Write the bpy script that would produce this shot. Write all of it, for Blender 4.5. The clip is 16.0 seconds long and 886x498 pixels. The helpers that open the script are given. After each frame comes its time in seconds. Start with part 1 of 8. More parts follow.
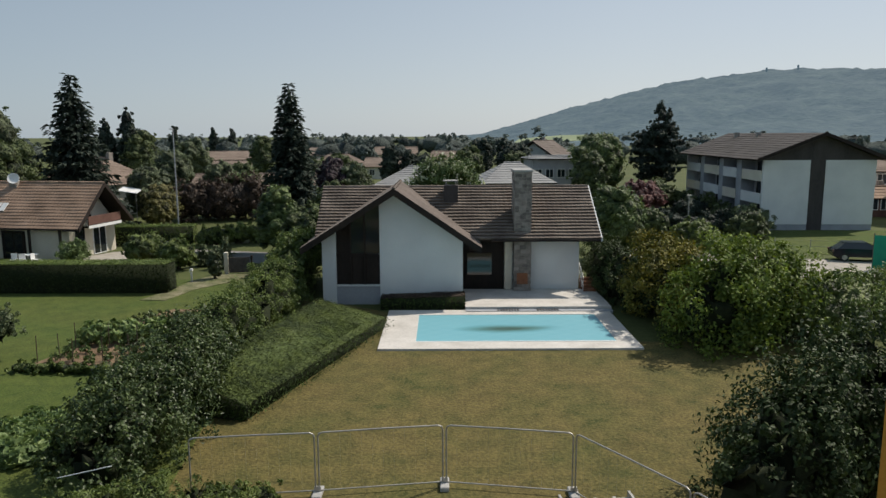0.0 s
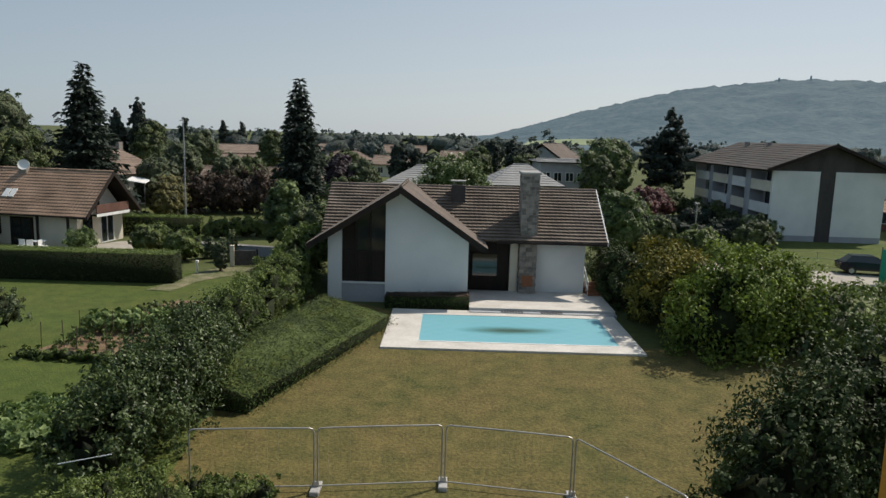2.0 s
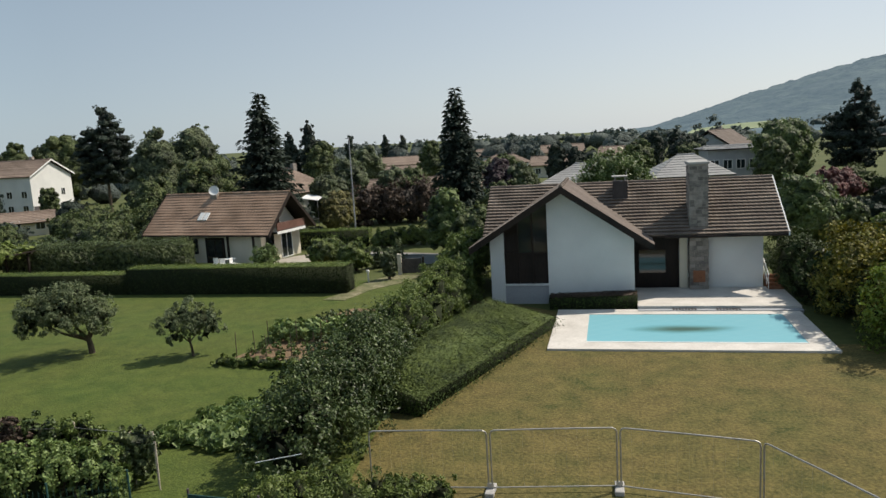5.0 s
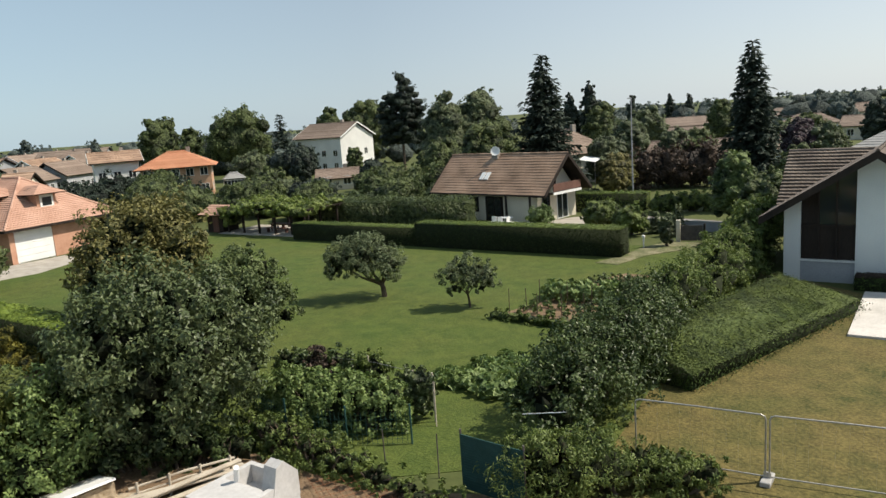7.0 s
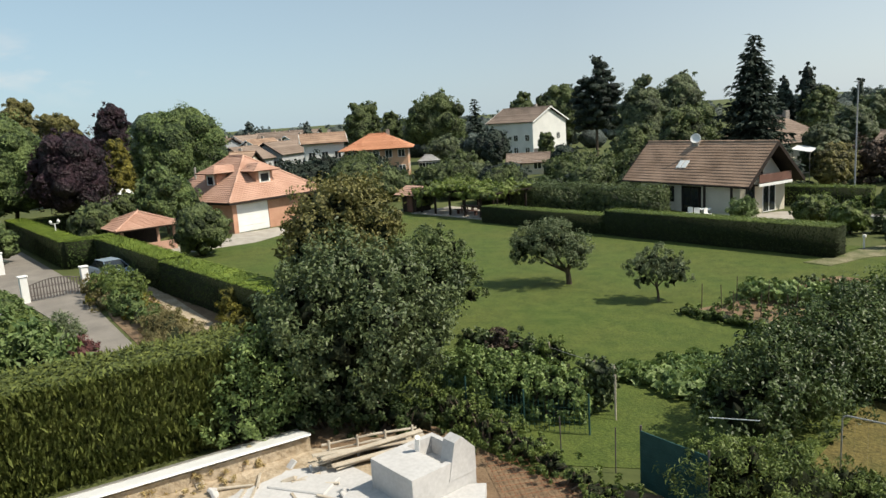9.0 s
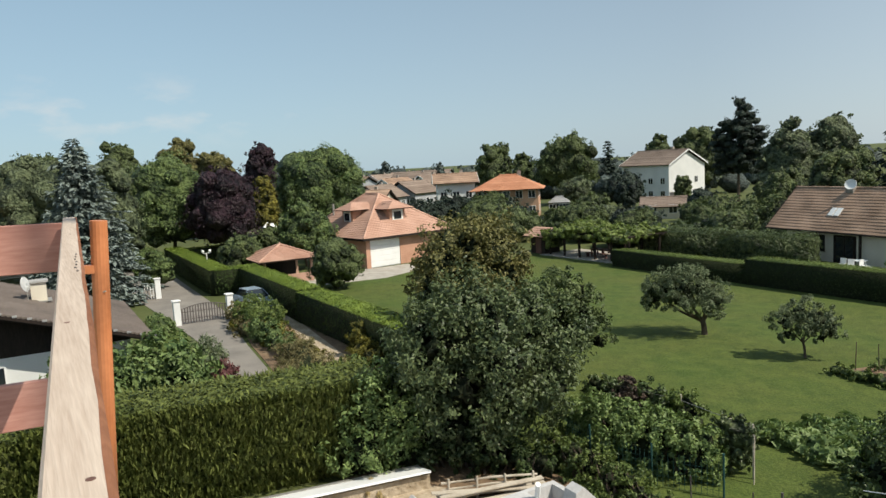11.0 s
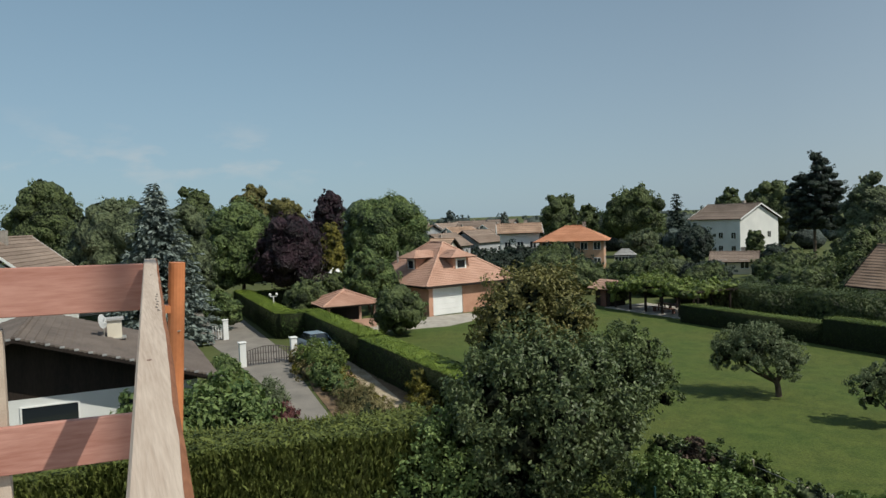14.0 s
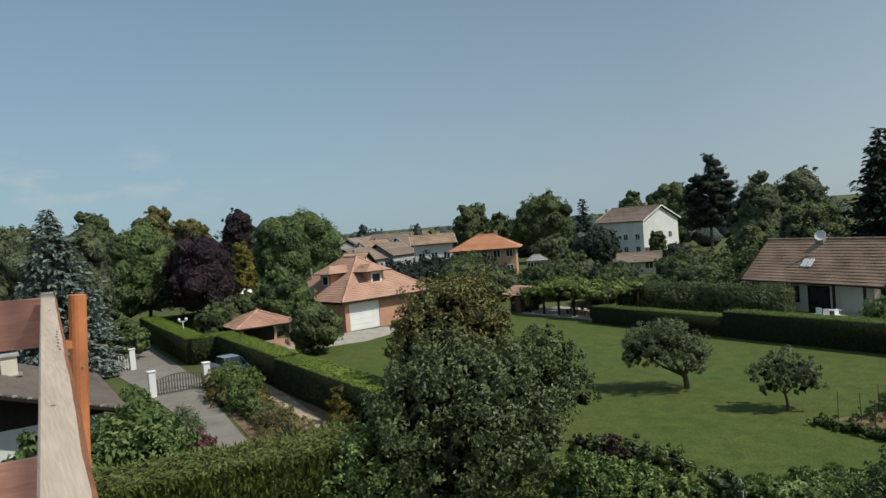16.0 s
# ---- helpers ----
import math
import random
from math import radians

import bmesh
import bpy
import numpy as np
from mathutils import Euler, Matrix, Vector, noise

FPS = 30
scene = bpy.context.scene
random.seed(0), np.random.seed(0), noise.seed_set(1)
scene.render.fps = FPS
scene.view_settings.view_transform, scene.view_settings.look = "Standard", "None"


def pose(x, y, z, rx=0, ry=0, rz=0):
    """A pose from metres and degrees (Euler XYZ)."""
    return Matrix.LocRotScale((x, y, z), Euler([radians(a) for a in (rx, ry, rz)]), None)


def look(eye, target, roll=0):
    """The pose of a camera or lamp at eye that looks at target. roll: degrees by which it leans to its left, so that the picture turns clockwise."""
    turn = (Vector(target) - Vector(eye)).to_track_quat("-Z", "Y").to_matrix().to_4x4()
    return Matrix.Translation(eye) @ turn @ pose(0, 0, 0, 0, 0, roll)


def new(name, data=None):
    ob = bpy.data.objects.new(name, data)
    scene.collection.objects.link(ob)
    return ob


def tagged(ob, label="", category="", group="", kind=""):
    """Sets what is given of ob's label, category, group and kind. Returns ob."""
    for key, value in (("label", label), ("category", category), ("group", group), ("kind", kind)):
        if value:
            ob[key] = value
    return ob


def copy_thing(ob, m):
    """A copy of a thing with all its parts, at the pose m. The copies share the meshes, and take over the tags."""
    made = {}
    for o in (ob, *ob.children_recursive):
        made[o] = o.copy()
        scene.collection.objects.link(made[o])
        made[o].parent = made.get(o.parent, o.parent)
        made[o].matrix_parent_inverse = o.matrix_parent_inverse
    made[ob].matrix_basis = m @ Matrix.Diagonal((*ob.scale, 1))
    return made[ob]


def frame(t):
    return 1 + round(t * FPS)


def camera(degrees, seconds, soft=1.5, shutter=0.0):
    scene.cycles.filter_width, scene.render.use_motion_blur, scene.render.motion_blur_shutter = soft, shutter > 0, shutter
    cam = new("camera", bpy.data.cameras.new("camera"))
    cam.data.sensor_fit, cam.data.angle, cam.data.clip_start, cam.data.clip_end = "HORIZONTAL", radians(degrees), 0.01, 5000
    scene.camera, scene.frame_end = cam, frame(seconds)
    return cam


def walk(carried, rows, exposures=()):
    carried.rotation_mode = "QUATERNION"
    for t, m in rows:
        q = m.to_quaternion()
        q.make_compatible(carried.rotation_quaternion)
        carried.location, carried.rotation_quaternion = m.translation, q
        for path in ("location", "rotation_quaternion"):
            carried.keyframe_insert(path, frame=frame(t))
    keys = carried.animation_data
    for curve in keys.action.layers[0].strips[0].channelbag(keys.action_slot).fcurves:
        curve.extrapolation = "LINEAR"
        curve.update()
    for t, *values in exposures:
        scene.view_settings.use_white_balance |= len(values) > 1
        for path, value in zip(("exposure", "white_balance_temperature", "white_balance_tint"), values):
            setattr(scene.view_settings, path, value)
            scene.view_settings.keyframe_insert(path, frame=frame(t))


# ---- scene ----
# the camera: hand-held on the top floor of an unfinished building
FOV = 62.95
PATH = [  # seconds, eye x, y, z, yaw, pitch, roll
    (0.0, 0.030, 0.030, 9.985, 0.00, -8.98, -0.24),
    (0.5, 0.028, 0.029, 9.985, -1.67, -9.75, 1.06),
    (1.0, 0.027, 0.029, 9.985, -2.83, -10.13, 1.41),
    (1.5, 0.025, 0.028, 9.985, -1.60, -10.52, 0.83),
    (2.0, 0.024, 0.027, 9.985, 0.45, -9.00, 1.58),
    (2.5, 0.022, 0.026, 9.985, 6.40, -8.96, -0.78),
    (3.0, 0.021, 0.026, 9.985, 9.67, -8.63, -2.45),
    (3.2, 0.020, 0.026, 9.985, 11.14, -8.10, -2.62),
    (5.3, 0.014, 0.023, 9.985, 14.36, -8.58, -3.69),
    (5.5, 0.013, 0.022, 9.985, 17.04, -8.20, -3.57),
    (6.0, 0.012, 0.022, 9.985, 24.69, -8.48, -3.03),
    (6.5, 0.010, 0.021, 9.985, 26.83, -10.08, -1.87),
    (7.0, 0.009, 0.020, 9.985, 35.22, -10.22, -4.07),
    (7.5, 0.007, 0.019, 9.985, 41.69, -10.50, -4.96),
    (8.0, 0.006, 0.019, 9.985, 47.81, -10.35, -3.82),
    (8.2, 0.005, 0.019, 9.985, 47.73, -11.16, -3.57),
    (10.3, 0.000, 0.019, 9.988, 56.31, -8.18, -3.94),
    (10.5, 0.000, 0.018, 9.985, 56.90, -8.19, -3.96),
    (11.0, -0.001, 0.015, 9.992, 60.14, -6.61, -3.10),
    (11.5, -0.001, 0.013, 9.991, 63.01, -5.88, -0.91),
    (12.0, -0.000, 0.009, 9.994, 62.20, -3.97, -1.17),
    (12.5, -0.000, -0.000, 10.000, 64.18, -3.16, -2.18),
    (13.0, -0.000, -0.003, 9.999, 63.36, -2.23, 0.44),
    (13.5, -0.001, 0.001, 9.993, 63.07, -2.24, 0.89),
    (14.0, -0.000, 0.001, 9.994, 64.96, -2.51, -2.02),
    (14.5, 0.000, -0.002, 10.002, 64.19, -0.47, -3.16),
    (15.0, 0.000, -0.002, 10.004, 63.77, -0.33, -4.92),
    (15.5, 0.000, -0.002, 10.001, 60.56, -2.00, -5.24),
    (16.0, 0.001, -0.002, 10.007, 58.13, -1.92, -4.52),
]


def view(x, y, z, yaw, pitch, roll):
    a, b = radians(yaw), radians(pitch)
    ahead = Vector((-math.sin(a) * math.cos(b), math.cos(a) * math.cos(b), math.sin(b)))
    return look((x, y, z), Vector((x, y, z)) + ahead, roll)


cam = camera(FOV, 16.0)
EXPOSURES = [  # seconds, stops, kelvin, tint
    (0.0, -0.32, 6780, 11), (3.0, -0.26, 6850, 11), (5.5, -0.05, 6950, 11), (6.7, 0.09, 6980, 10), (7.5, 0.17, 7000, 10), (8.2, 0.17, 7000, 9), (10.5, 0.05, 6850, 8), (11.5, -0.03, 6780, 7), (12.5, -0.22, 6650, 6), (14.0, -0.4, 6580, 6), (16.0, -0.42, 6540, 5)]
walk(cam, [(row[0], view(*row[1:])) for row in PATH], EXPOSURES)

# ---- daylight ----
SUN_AZ, SUN_EL = 55.0, 50.0  # degrees from +y towards +x, and above the horizon
world = bpy.data.worlds.new("sky")
scene.world = world
world.use_nodes = True
wn = world.node_tree.nodes
sky = wn.new("ShaderNodeTexSky")
sky.sky_type, sky.sun_disc = "NISHITA", False
sky.sun_elevation, sky.sun_rotation = radians(SUN_EL), radians(SUN_AZ)
sky.air_density, sky.dust_density, sky.ozone_density, sky.altitude = 0.8, 1.2, 0.6, 400
haze = wn.new("ShaderNodeMix")  # summer haze evens out the clear sky
haze.data_type, haze.clamp_result = "RGBA", False
up = wn.new("ShaderNodeSeparateXYZ")
world.node_tree.links.new(wn.new("ShaderNodeTexCoord").outputs["Generated"], up.inputs[0])
for low, high, to in ((0.82, 0.5, "Factor"), ((4.9, 5.5, 6.05), (3.9, 4.75, 5.5), "B")):  # the haze thickens towards the horizon
    fade = wn.new("ShaderNodeValToRGB")
    fade.color_ramp.elements[0].position, fade.color_ramp.elements[1].position = 0.0, 0.38
    for e, c in zip(fade.color_ramp.elements, (low, high)):
        e.color = (*c, 1) if to == "B" else (c, c, c, 1)
    world.node_tree.links.new(up.outputs["Z"], fade.inputs[0])
    world.node_tree.links.new(fade.outputs[0], haze.inputs[to])
toward = wn.new("ShaderNodeVectorMath")  # forward scattering: the haze brightens towards the sun's side
toward.operation = "DOT_PRODUCT"
toward.inputs[1].default_value = (math.sin(radians(SUN_AZ)), math.cos(radians(SUN_AZ)), 0.0)
world.node_tree.links.new(wn["Texture Coordinate"].outputs["Generated"], toward.inputs[0])
span = wn.new("ShaderNodeMapRange")
span.inputs["From Min"].default_value, span.inputs["From Max"].default_value = -0.7, 0.75
world.node_tree.links.new(toward.outputs["Value"], span.inputs["Value"])
glow = wn.new("ShaderNodeValToRGB")
glow.color_ramp.elements.new(0.4)
for e, (at, c) in zip(glow.color_ramp.elements, ((0.0, (0.86, 1.04, 1.13)), (0.42, (0.875, 0.96, 1.015)), (1.0, (1.30, 1.29, 1.27)))):
    e.position, e.color = at, (*c, 1)
world.node_tree.links.new(span.outputs["Result"], glow.inputs[0])
bright = wn.new("ShaderNodeVectorMath")
bright.operation = "MULTIPLY"
world.node_tree.links.new(haze.outputs["Result"], bright.inputs[0])
world.node_tree.links.new(glow.outputs[0], bright.inputs[1])
world.node_tree.links.new(sky.outputs[0], haze.inputs["A"])
puff = wn.new("ShaderNodeTexNoise")  # a few small fair-weather clouds low in the west
puff.inputs["Scale"].default_value, puff.inputs["Detail"].default_value, puff.inputs["Roughness"].default_value = 9.0, 5, 0.55
stretch = wn.new("ShaderNodeVectorMath")
stretch.operation, stretch.inputs[1].default_value = "MULTIPLY", (1.0, 1.0, 2.6)
world.node_tree.links.new(wn["Texture Coordinate"].outputs["Generated"], stretch.inputs[0])
world.node_tree.links.new(stretch.outputs[0], puff.inputs["Vector"])
masks = []
for source, stops in ((puff.outputs["Fac"], ((0.52, 0.0), (0.66, 1.0))), (up.outputs["Z"], ((0.035, 0.0), (0.075, 1.0), (0.10, 0.7), (0.15, 0.0))), (span.outputs["Result"], ((0.0, 1.0), (0.12, 0.0)))):
    r = wn.new("ShaderNodeValToRGB")
    while len(r.color_ramp.elements) < len(stops):
        r.color_ramp.elements.new(0.5)
    for e, (at, c) in zip(r.color_ramp.elements, stops):
        e.position, e.color = at, (c, c, c, 1)
    world.node_tree.links.new(source, r.inputs[0])
    masks.append(r.outputs[0])
cloud = masks[0]
for other in (masks[1], masks[2], None):
    mul = wn.new("ShaderNodeMath")
    mul.operation, mul.inputs[1].default_value = "MULTIPLY", 0.4
    world.node_tree.links.new(cloud, mul.inputs[0])
    if other:
        world.node_tree.links.new(other, mul.inputs[1])
    cloud = mul.outputs[0]
white = wn.new("ShaderNodeMix")
white.data_type, white.clamp_result = "RGBA", False
white.inputs["B"].default_value = (7.2, 7.0, 7.0, 1)
world.node_tree.links.new(cloud, white.inputs["Factor"])
world.node_tree.links.new(bright.outputs[0], white.inputs["A"])
world.node_tree.links.new(white.outputs["Result"], wn["Background"].inputs[0])
wn["Background"].inputs[1].default_value = 0.11
sun = new("sun", bpy.data.lights.new("sun", "SUN"))
sun.data.energy, sun.data.angle, sun.data.color = 5.0, radians(0.55), (1.0, 0.95, 0.86)
sa, se = radians(SUN_AZ), radians(SUN_EL)
SUN_DIR = Vector((math.sin(sa) * math.cos(se), math.cos(sa) * math.cos(se), math.sin(se)))
sun.matrix_world = look(SUN_DIR * 60, (0, 0, 0))


# ---- materials ----
def material(name, rough=0.8, metal=0.0):
    m = bpy.data.materials.new(name)
    m.use_nodes = True
    b = m.node_tree.nodes["Principled BSDF"]
    b.inputs["Specular IOR Level"].default_value = 0.3
    b.inputs["Roughness"].default_value, b.inputs["Metallic"].default_value = rough, metal
    return m, m.node_tree.nodes, m.node_tree.links, b


def ramp_node(n, stops):
    r = n.new("ShaderNodeValToRGB")
    while len(r.color_ramp.elements) < len(stops):
        r.color_ramp.elements.new(0.5)
    for e, (at, c) in zip(r.color_ramp.elements, stops):
        e.position, e.color = at, (*c, 1)
    return r


def surface(name, dark, light, scale=4.0, fine=40.0, rough=0.85, bump=0.15, bump_dist=0.02, metal=0.0, island=0.0, mid=None, world_space=True, stretch=(1, 1, 1)):
    """A surface with broad patches and fine grain between two colours, and fine relief."""
    m, n, l, b = material(name, rough, metal)
    if world_space:
        co = n.new("ShaderNodeNewGeometry").outputs["Position"]
    else:
        co = n.new("ShaderNodeTexCoord").outputs["Object"]
    mp = n.new("ShaderNodeMapping")
    mp.inputs["Scale"].default_value = stretch
    l.new(co, mp.inputs[0])
    a, c = n.new("ShaderNodeTexNoise"), n.new("ShaderNodeTexNoise")
    for tex, s in ((a, scale), (c, fine)):
        tex.inputs["Scale"].default_value, tex.inputs["Detail"].default_value = s, 5
        l.new(mp.outputs[0], tex.inputs["Vector"])
    mix = n.new("ShaderNodeMath")
    mix.operation = "ADD"
    half = n.new("ShaderNodeMath")
    half.operation, half.inputs[1].default_value = "MULTIPLY", 0.55
    half2 = n.new("ShaderNodeMath")
    half2.operation, half2.inputs[1].default_value = "MULTIPLY", 0.45
    l.new(a.outputs["Fac"], half.inputs[0])
    l.new(c.outputs["Fac"], half2.inputs[0])
    l.new(half.outputs[0], mix.inputs[0])
    l.new(half2.outputs[0], mix.inputs[1])
    fac = mix.outputs[0]
    if island:
        g = n.new("ShaderNodeNewGeometry")
        k = n.new("ShaderNodeMath")
        k.operation, k.inputs[1].default_value, k.inputs[2].default_value = "MULTIPLY_ADD", island, -island / 2
        l.new(g.outputs["Random Per Island"], k.inputs[0])
        s = n.new("ShaderNodeMath")
        s.operation = "ADD"
        l.new(fac, s.inputs[0])
        l.new(k.outputs[0], s.inputs[1])
        fac = s.outputs[0]
    stops = [(0.32, dark), (0.68, light)] if mid is None else [(0.3, dark), (0.5, mid), (0.7, light)]
    r = ramp_node(n, stops)
    l.new(fac, r.inputs[0])
    l.new(r.outputs[0], b.inputs["Base Color"])
    if bump:
        bp = n.new("ShaderNodeBump")
        bp.inputs["Strength"].default_value, bp.inputs["Distance"].default_value = bump, bump_dist
        l.new(c.outputs["Fac"], bp.inputs["Height"])
        l.new(bp.outputs[0], b.inputs["Normal"])
    return m


def foliage(name, dark, light, rough=0.55, through_light=0.25, patch=0.7, mass=False):
    """Leaves: each leaf its own tint, broad patches, a little light coming through."""
    m, n, l, b = material(name, rough)
    g = n.new("ShaderNodeNewGeometry")
    t = n.new("ShaderNodeTexNoise")
    t.inputs["Scale"].default_value, t.inputs["Detail"].default_value = patch, 3
    l.new(g.outputs["Position"], t.inputs["Vector"])
    k = n.new("ShaderNodeMath")
    k.operation, k.inputs[1].default_value, k.inputs[2].default_value = "MULTIPLY_ADD", 0.36, -0.18
    l.new(g.outputs["Random Per Island"], k.inputs[0])
    s = n.new("ShaderNodeMath")
    s.operation = "ADD"
    l.new(t.outputs["Fac"], s.inputs[0])
    l.new(k.outputs[0], s.inputs[1])
    fine = n.new("ShaderNodeTexNoise")
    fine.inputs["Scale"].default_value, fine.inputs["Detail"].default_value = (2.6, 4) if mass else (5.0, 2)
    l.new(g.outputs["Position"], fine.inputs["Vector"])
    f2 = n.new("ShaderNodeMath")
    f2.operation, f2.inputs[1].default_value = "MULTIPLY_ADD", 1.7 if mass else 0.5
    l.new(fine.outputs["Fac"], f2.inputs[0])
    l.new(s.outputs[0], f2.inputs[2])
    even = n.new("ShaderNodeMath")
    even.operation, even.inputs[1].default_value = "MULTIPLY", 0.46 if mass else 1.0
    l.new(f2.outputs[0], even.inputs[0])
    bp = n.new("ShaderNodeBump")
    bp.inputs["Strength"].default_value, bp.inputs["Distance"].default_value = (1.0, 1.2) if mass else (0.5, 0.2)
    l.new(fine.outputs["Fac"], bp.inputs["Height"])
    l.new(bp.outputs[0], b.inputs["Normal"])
    # mass copies halve the dark colour, painting shaded gaps between leaves
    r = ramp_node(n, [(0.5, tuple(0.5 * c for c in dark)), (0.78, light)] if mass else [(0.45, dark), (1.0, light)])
    l.new(even.outputs[0], r.inputs[0])
    l.new(r.outputs[0], b.inputs["Base Color"])
    tr = n.new("ShaderNodeBsdfTranslucent")
    hs = n.new("ShaderNodeHueSaturation")
    hs.inputs["Value"].default_value, hs.inputs["Saturation"].default_value = 1.3, 1.1
    l.new(r.outputs[0], hs.inputs["Color"])
    l.new(hs.outputs[0], tr.inputs[0])
    mx = n.new("ShaderNodeMixShader")
    mx.inputs[0].default_value = through_light
    l.new(b.outputs[0], mx.inputs[1])
    l.new(tr.outputs[0], mx.inputs[2])
    l.new(mx.outputs[0], n["Material Output"].inputs[0])
    return m


def plain_glass(name, tint=(0.02, 0.025, 0.03)):
    m, n, l, b = material(name, 0.06)
    b.inputs["Base Color"].default_value = (*tint, 1)
    b.inputs["Specular IOR Level"].default_value = 0.8
    return m


def turf(name, low, high, dry, broad=0.1, blades=16.0, wear=0.36):
    """Grass: broad worn patches, tufts and a fine grain of blades, with relief."""
    m, n, l, b = material(name, 0.95)
    co = n.new("ShaderNodeNewGeometry").outputs["Position"]
    tex = []
    for k, (scale, detail) in enumerate(((broad, 3), (1.1, 4), (blades, 3))):
        t = n.new("ShaderNodeTexNoise")
        t.inputs["Scale"].default_value, t.inputs["Detail"].default_value, t.inputs["Roughness"].default_value = scale, detail, 0.62
        l.new(co, t.inputs["Vector"])
        tex.append(t.outputs["Fac"])

    def weigh(a, wa, c, wc):
        p, q = n.new("ShaderNodeMath"), n.new("ShaderNodeMath")
        p.operation, p.inputs[1].default_value = "MULTIPLY", wa
        q.operation, q.inputs[1].default_value = "MULTIPLY_ADD", wc
        l.new(a, p.inputs[0])
        l.new(c, q.inputs[0])
        l.new(p.outputs[0], q.inputs[2])
        return q.outputs[0]

    grain = ramp_node(n, [(0.37, low), (0.62, high)])
    l.new(weigh(tex[1], 0.4, tex[2], 0.6), grain.inputs[0])
    patch = ramp_node(n, [(wear, (0, 0, 0)), (wear + 0.26, (1, 1, 1))])
    l.new(weigh(tex[0], 0.7, tex[1], 0.3), patch.inputs[0])
    straw = ramp_node(n, [(0.38, tuple(0.45 * c for c in dry)), (0.62, dry)])
    l.new(weigh(tex[1], 0.3, tex[2], 0.7), straw.inputs[0])
    mix = n.new("ShaderNodeMix")
    mix.data_type = "RGBA"
    l.new(patch.outputs[0], mix.inputs["Factor"])
    l.new(grain.outputs[0], mix.inputs["A"])
    l.new(straw.outputs[0], mix.inputs["B"])
    l.new(mix.outputs["Result"], b.inputs["Base Color"])
    bp = n.new("ShaderNodeBump")
    bp.inputs["Strength"].default_value, bp.inputs["Distance"].default_value = 0.8, 0.05
    l.new(tex[2], bp.inputs["Height"])
    l.new(bp.outputs[0], b.inputs["Normal"])
    return m


M = {}
M["meadow"] = surface("meadow_grass", (0.05, 0.065, 0.018), (0.11, 0.12, 0.038), 0.15, 2.5, 0.95, 0.5, 0.05, mid=(0.075, 0.09, 0.027))
M["lawn"] = turf("mown_green_lawn", (0.036, 0.063, 0.010), (0.082, 0.121, 0.022), (0.110, 0.134, 0.028), 0.16, 12.0)
M["dry_lawn"] = turf("dry_summer_lawn", (0.036, 0.047, 0.010), (0.125, 0.115, 0.034), (0.168, 0.134, 0.044), 0.3, 9.0, 0.32)
M["worn_grass"] = turf("worn_pale_grass", (0.050, 0.076, 0.017), (0.105, 0.125, 0.038), (0.30, 0.27, 0.17), 0.45, 10.0)
M["earth"] = surface("bare_earth", (0.12, 0.075, 0.045), (0.26, 0.18, 0.11), 1.5, 14, 0.95, 0.8, 0.06)
M["pale_earth"] = surface("pale_building_site_earth", (0.25, 0.185, 0.11), (0.54, 0.45, 0.34), 0.9, 7, 0.95, 0.8, 0.08)
M["asphalt"] = surface("worn_asphalt", (0.155, 0.140, 0.124), (0.275, 0.250, 0.220), 0.6, 25, 0.92, 0.3, 0.01)
M["gravel"] = surface("pale_gravel", (0.27, 0.245, 0.21), (0.48, 0.44, 0.385), 1.2, 30, 0.92, 0.5, 0.02)
M["paving"] = surface("pale_pool_paving", (0.46, 0.43, 0.39), (0.68, 0.645, 0.60), 0.8, 12, 0.8, 0.15, 0.01)
M["white_wall"] = surface("white_render", (0.61, 0.615, 0.605), (0.77, 0.77, 0.75), 0.5, 20, 0.9, 0.1, 0.01)
M["cream_wall"] = surface("cream_render", (0.58, 0.52, 0.42), (0.76, 0.70, 0.58), 0.5, 20, 0.9, 0.1, 0.01)
M["salmon_wall"] = surface("salmon_render", (0.42, 0.24, 0.15), (0.60, 0.38, 0.26), 0.5, 20, 0.9, 0.1, 0.01)
M["grey_wall"] = surface("grey_render", (0.28, 0.29, 0.31), (0.42, 0.43, 0.45), 0.6, 15, 0.9, 0.1, 0.01)
# dark cladding, its brown greyed to paint in haze on the apartment block
M["slate_clad"] = surface("grey_brown_cladding", (0.040, 0.035, 0.034), (0.085, 0.074, 0.070), 1.2, 18, 0.75, 0.3, 0.01, stretch=(1, 1, 0.2))
M["dark_wood"] = surface("dark_stained_wood", (0.010, 0.007, 0.006), (0.036, 0.024, 0.018), 1.2, 18, 0.7, 0.3, 0.01, stretch=(1, 1, 0.2))
M["red_wood"] = surface("reddish_balcony_wood", (0.085, 0.042, 0.032), (0.19, 0.10, 0.078), 1.2, 18, 0.7, 0.3, 0.01)
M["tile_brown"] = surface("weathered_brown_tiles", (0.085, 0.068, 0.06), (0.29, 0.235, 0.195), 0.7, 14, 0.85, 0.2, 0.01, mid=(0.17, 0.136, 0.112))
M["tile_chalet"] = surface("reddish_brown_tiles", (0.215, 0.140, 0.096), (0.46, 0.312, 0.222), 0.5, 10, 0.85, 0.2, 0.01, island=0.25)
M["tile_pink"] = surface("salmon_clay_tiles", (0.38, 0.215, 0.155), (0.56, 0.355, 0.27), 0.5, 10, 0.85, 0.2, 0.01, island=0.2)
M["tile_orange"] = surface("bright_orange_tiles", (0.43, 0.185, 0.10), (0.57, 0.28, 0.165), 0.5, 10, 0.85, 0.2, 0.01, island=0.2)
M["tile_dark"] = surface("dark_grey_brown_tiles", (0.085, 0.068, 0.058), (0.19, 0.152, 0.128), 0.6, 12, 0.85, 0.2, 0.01)
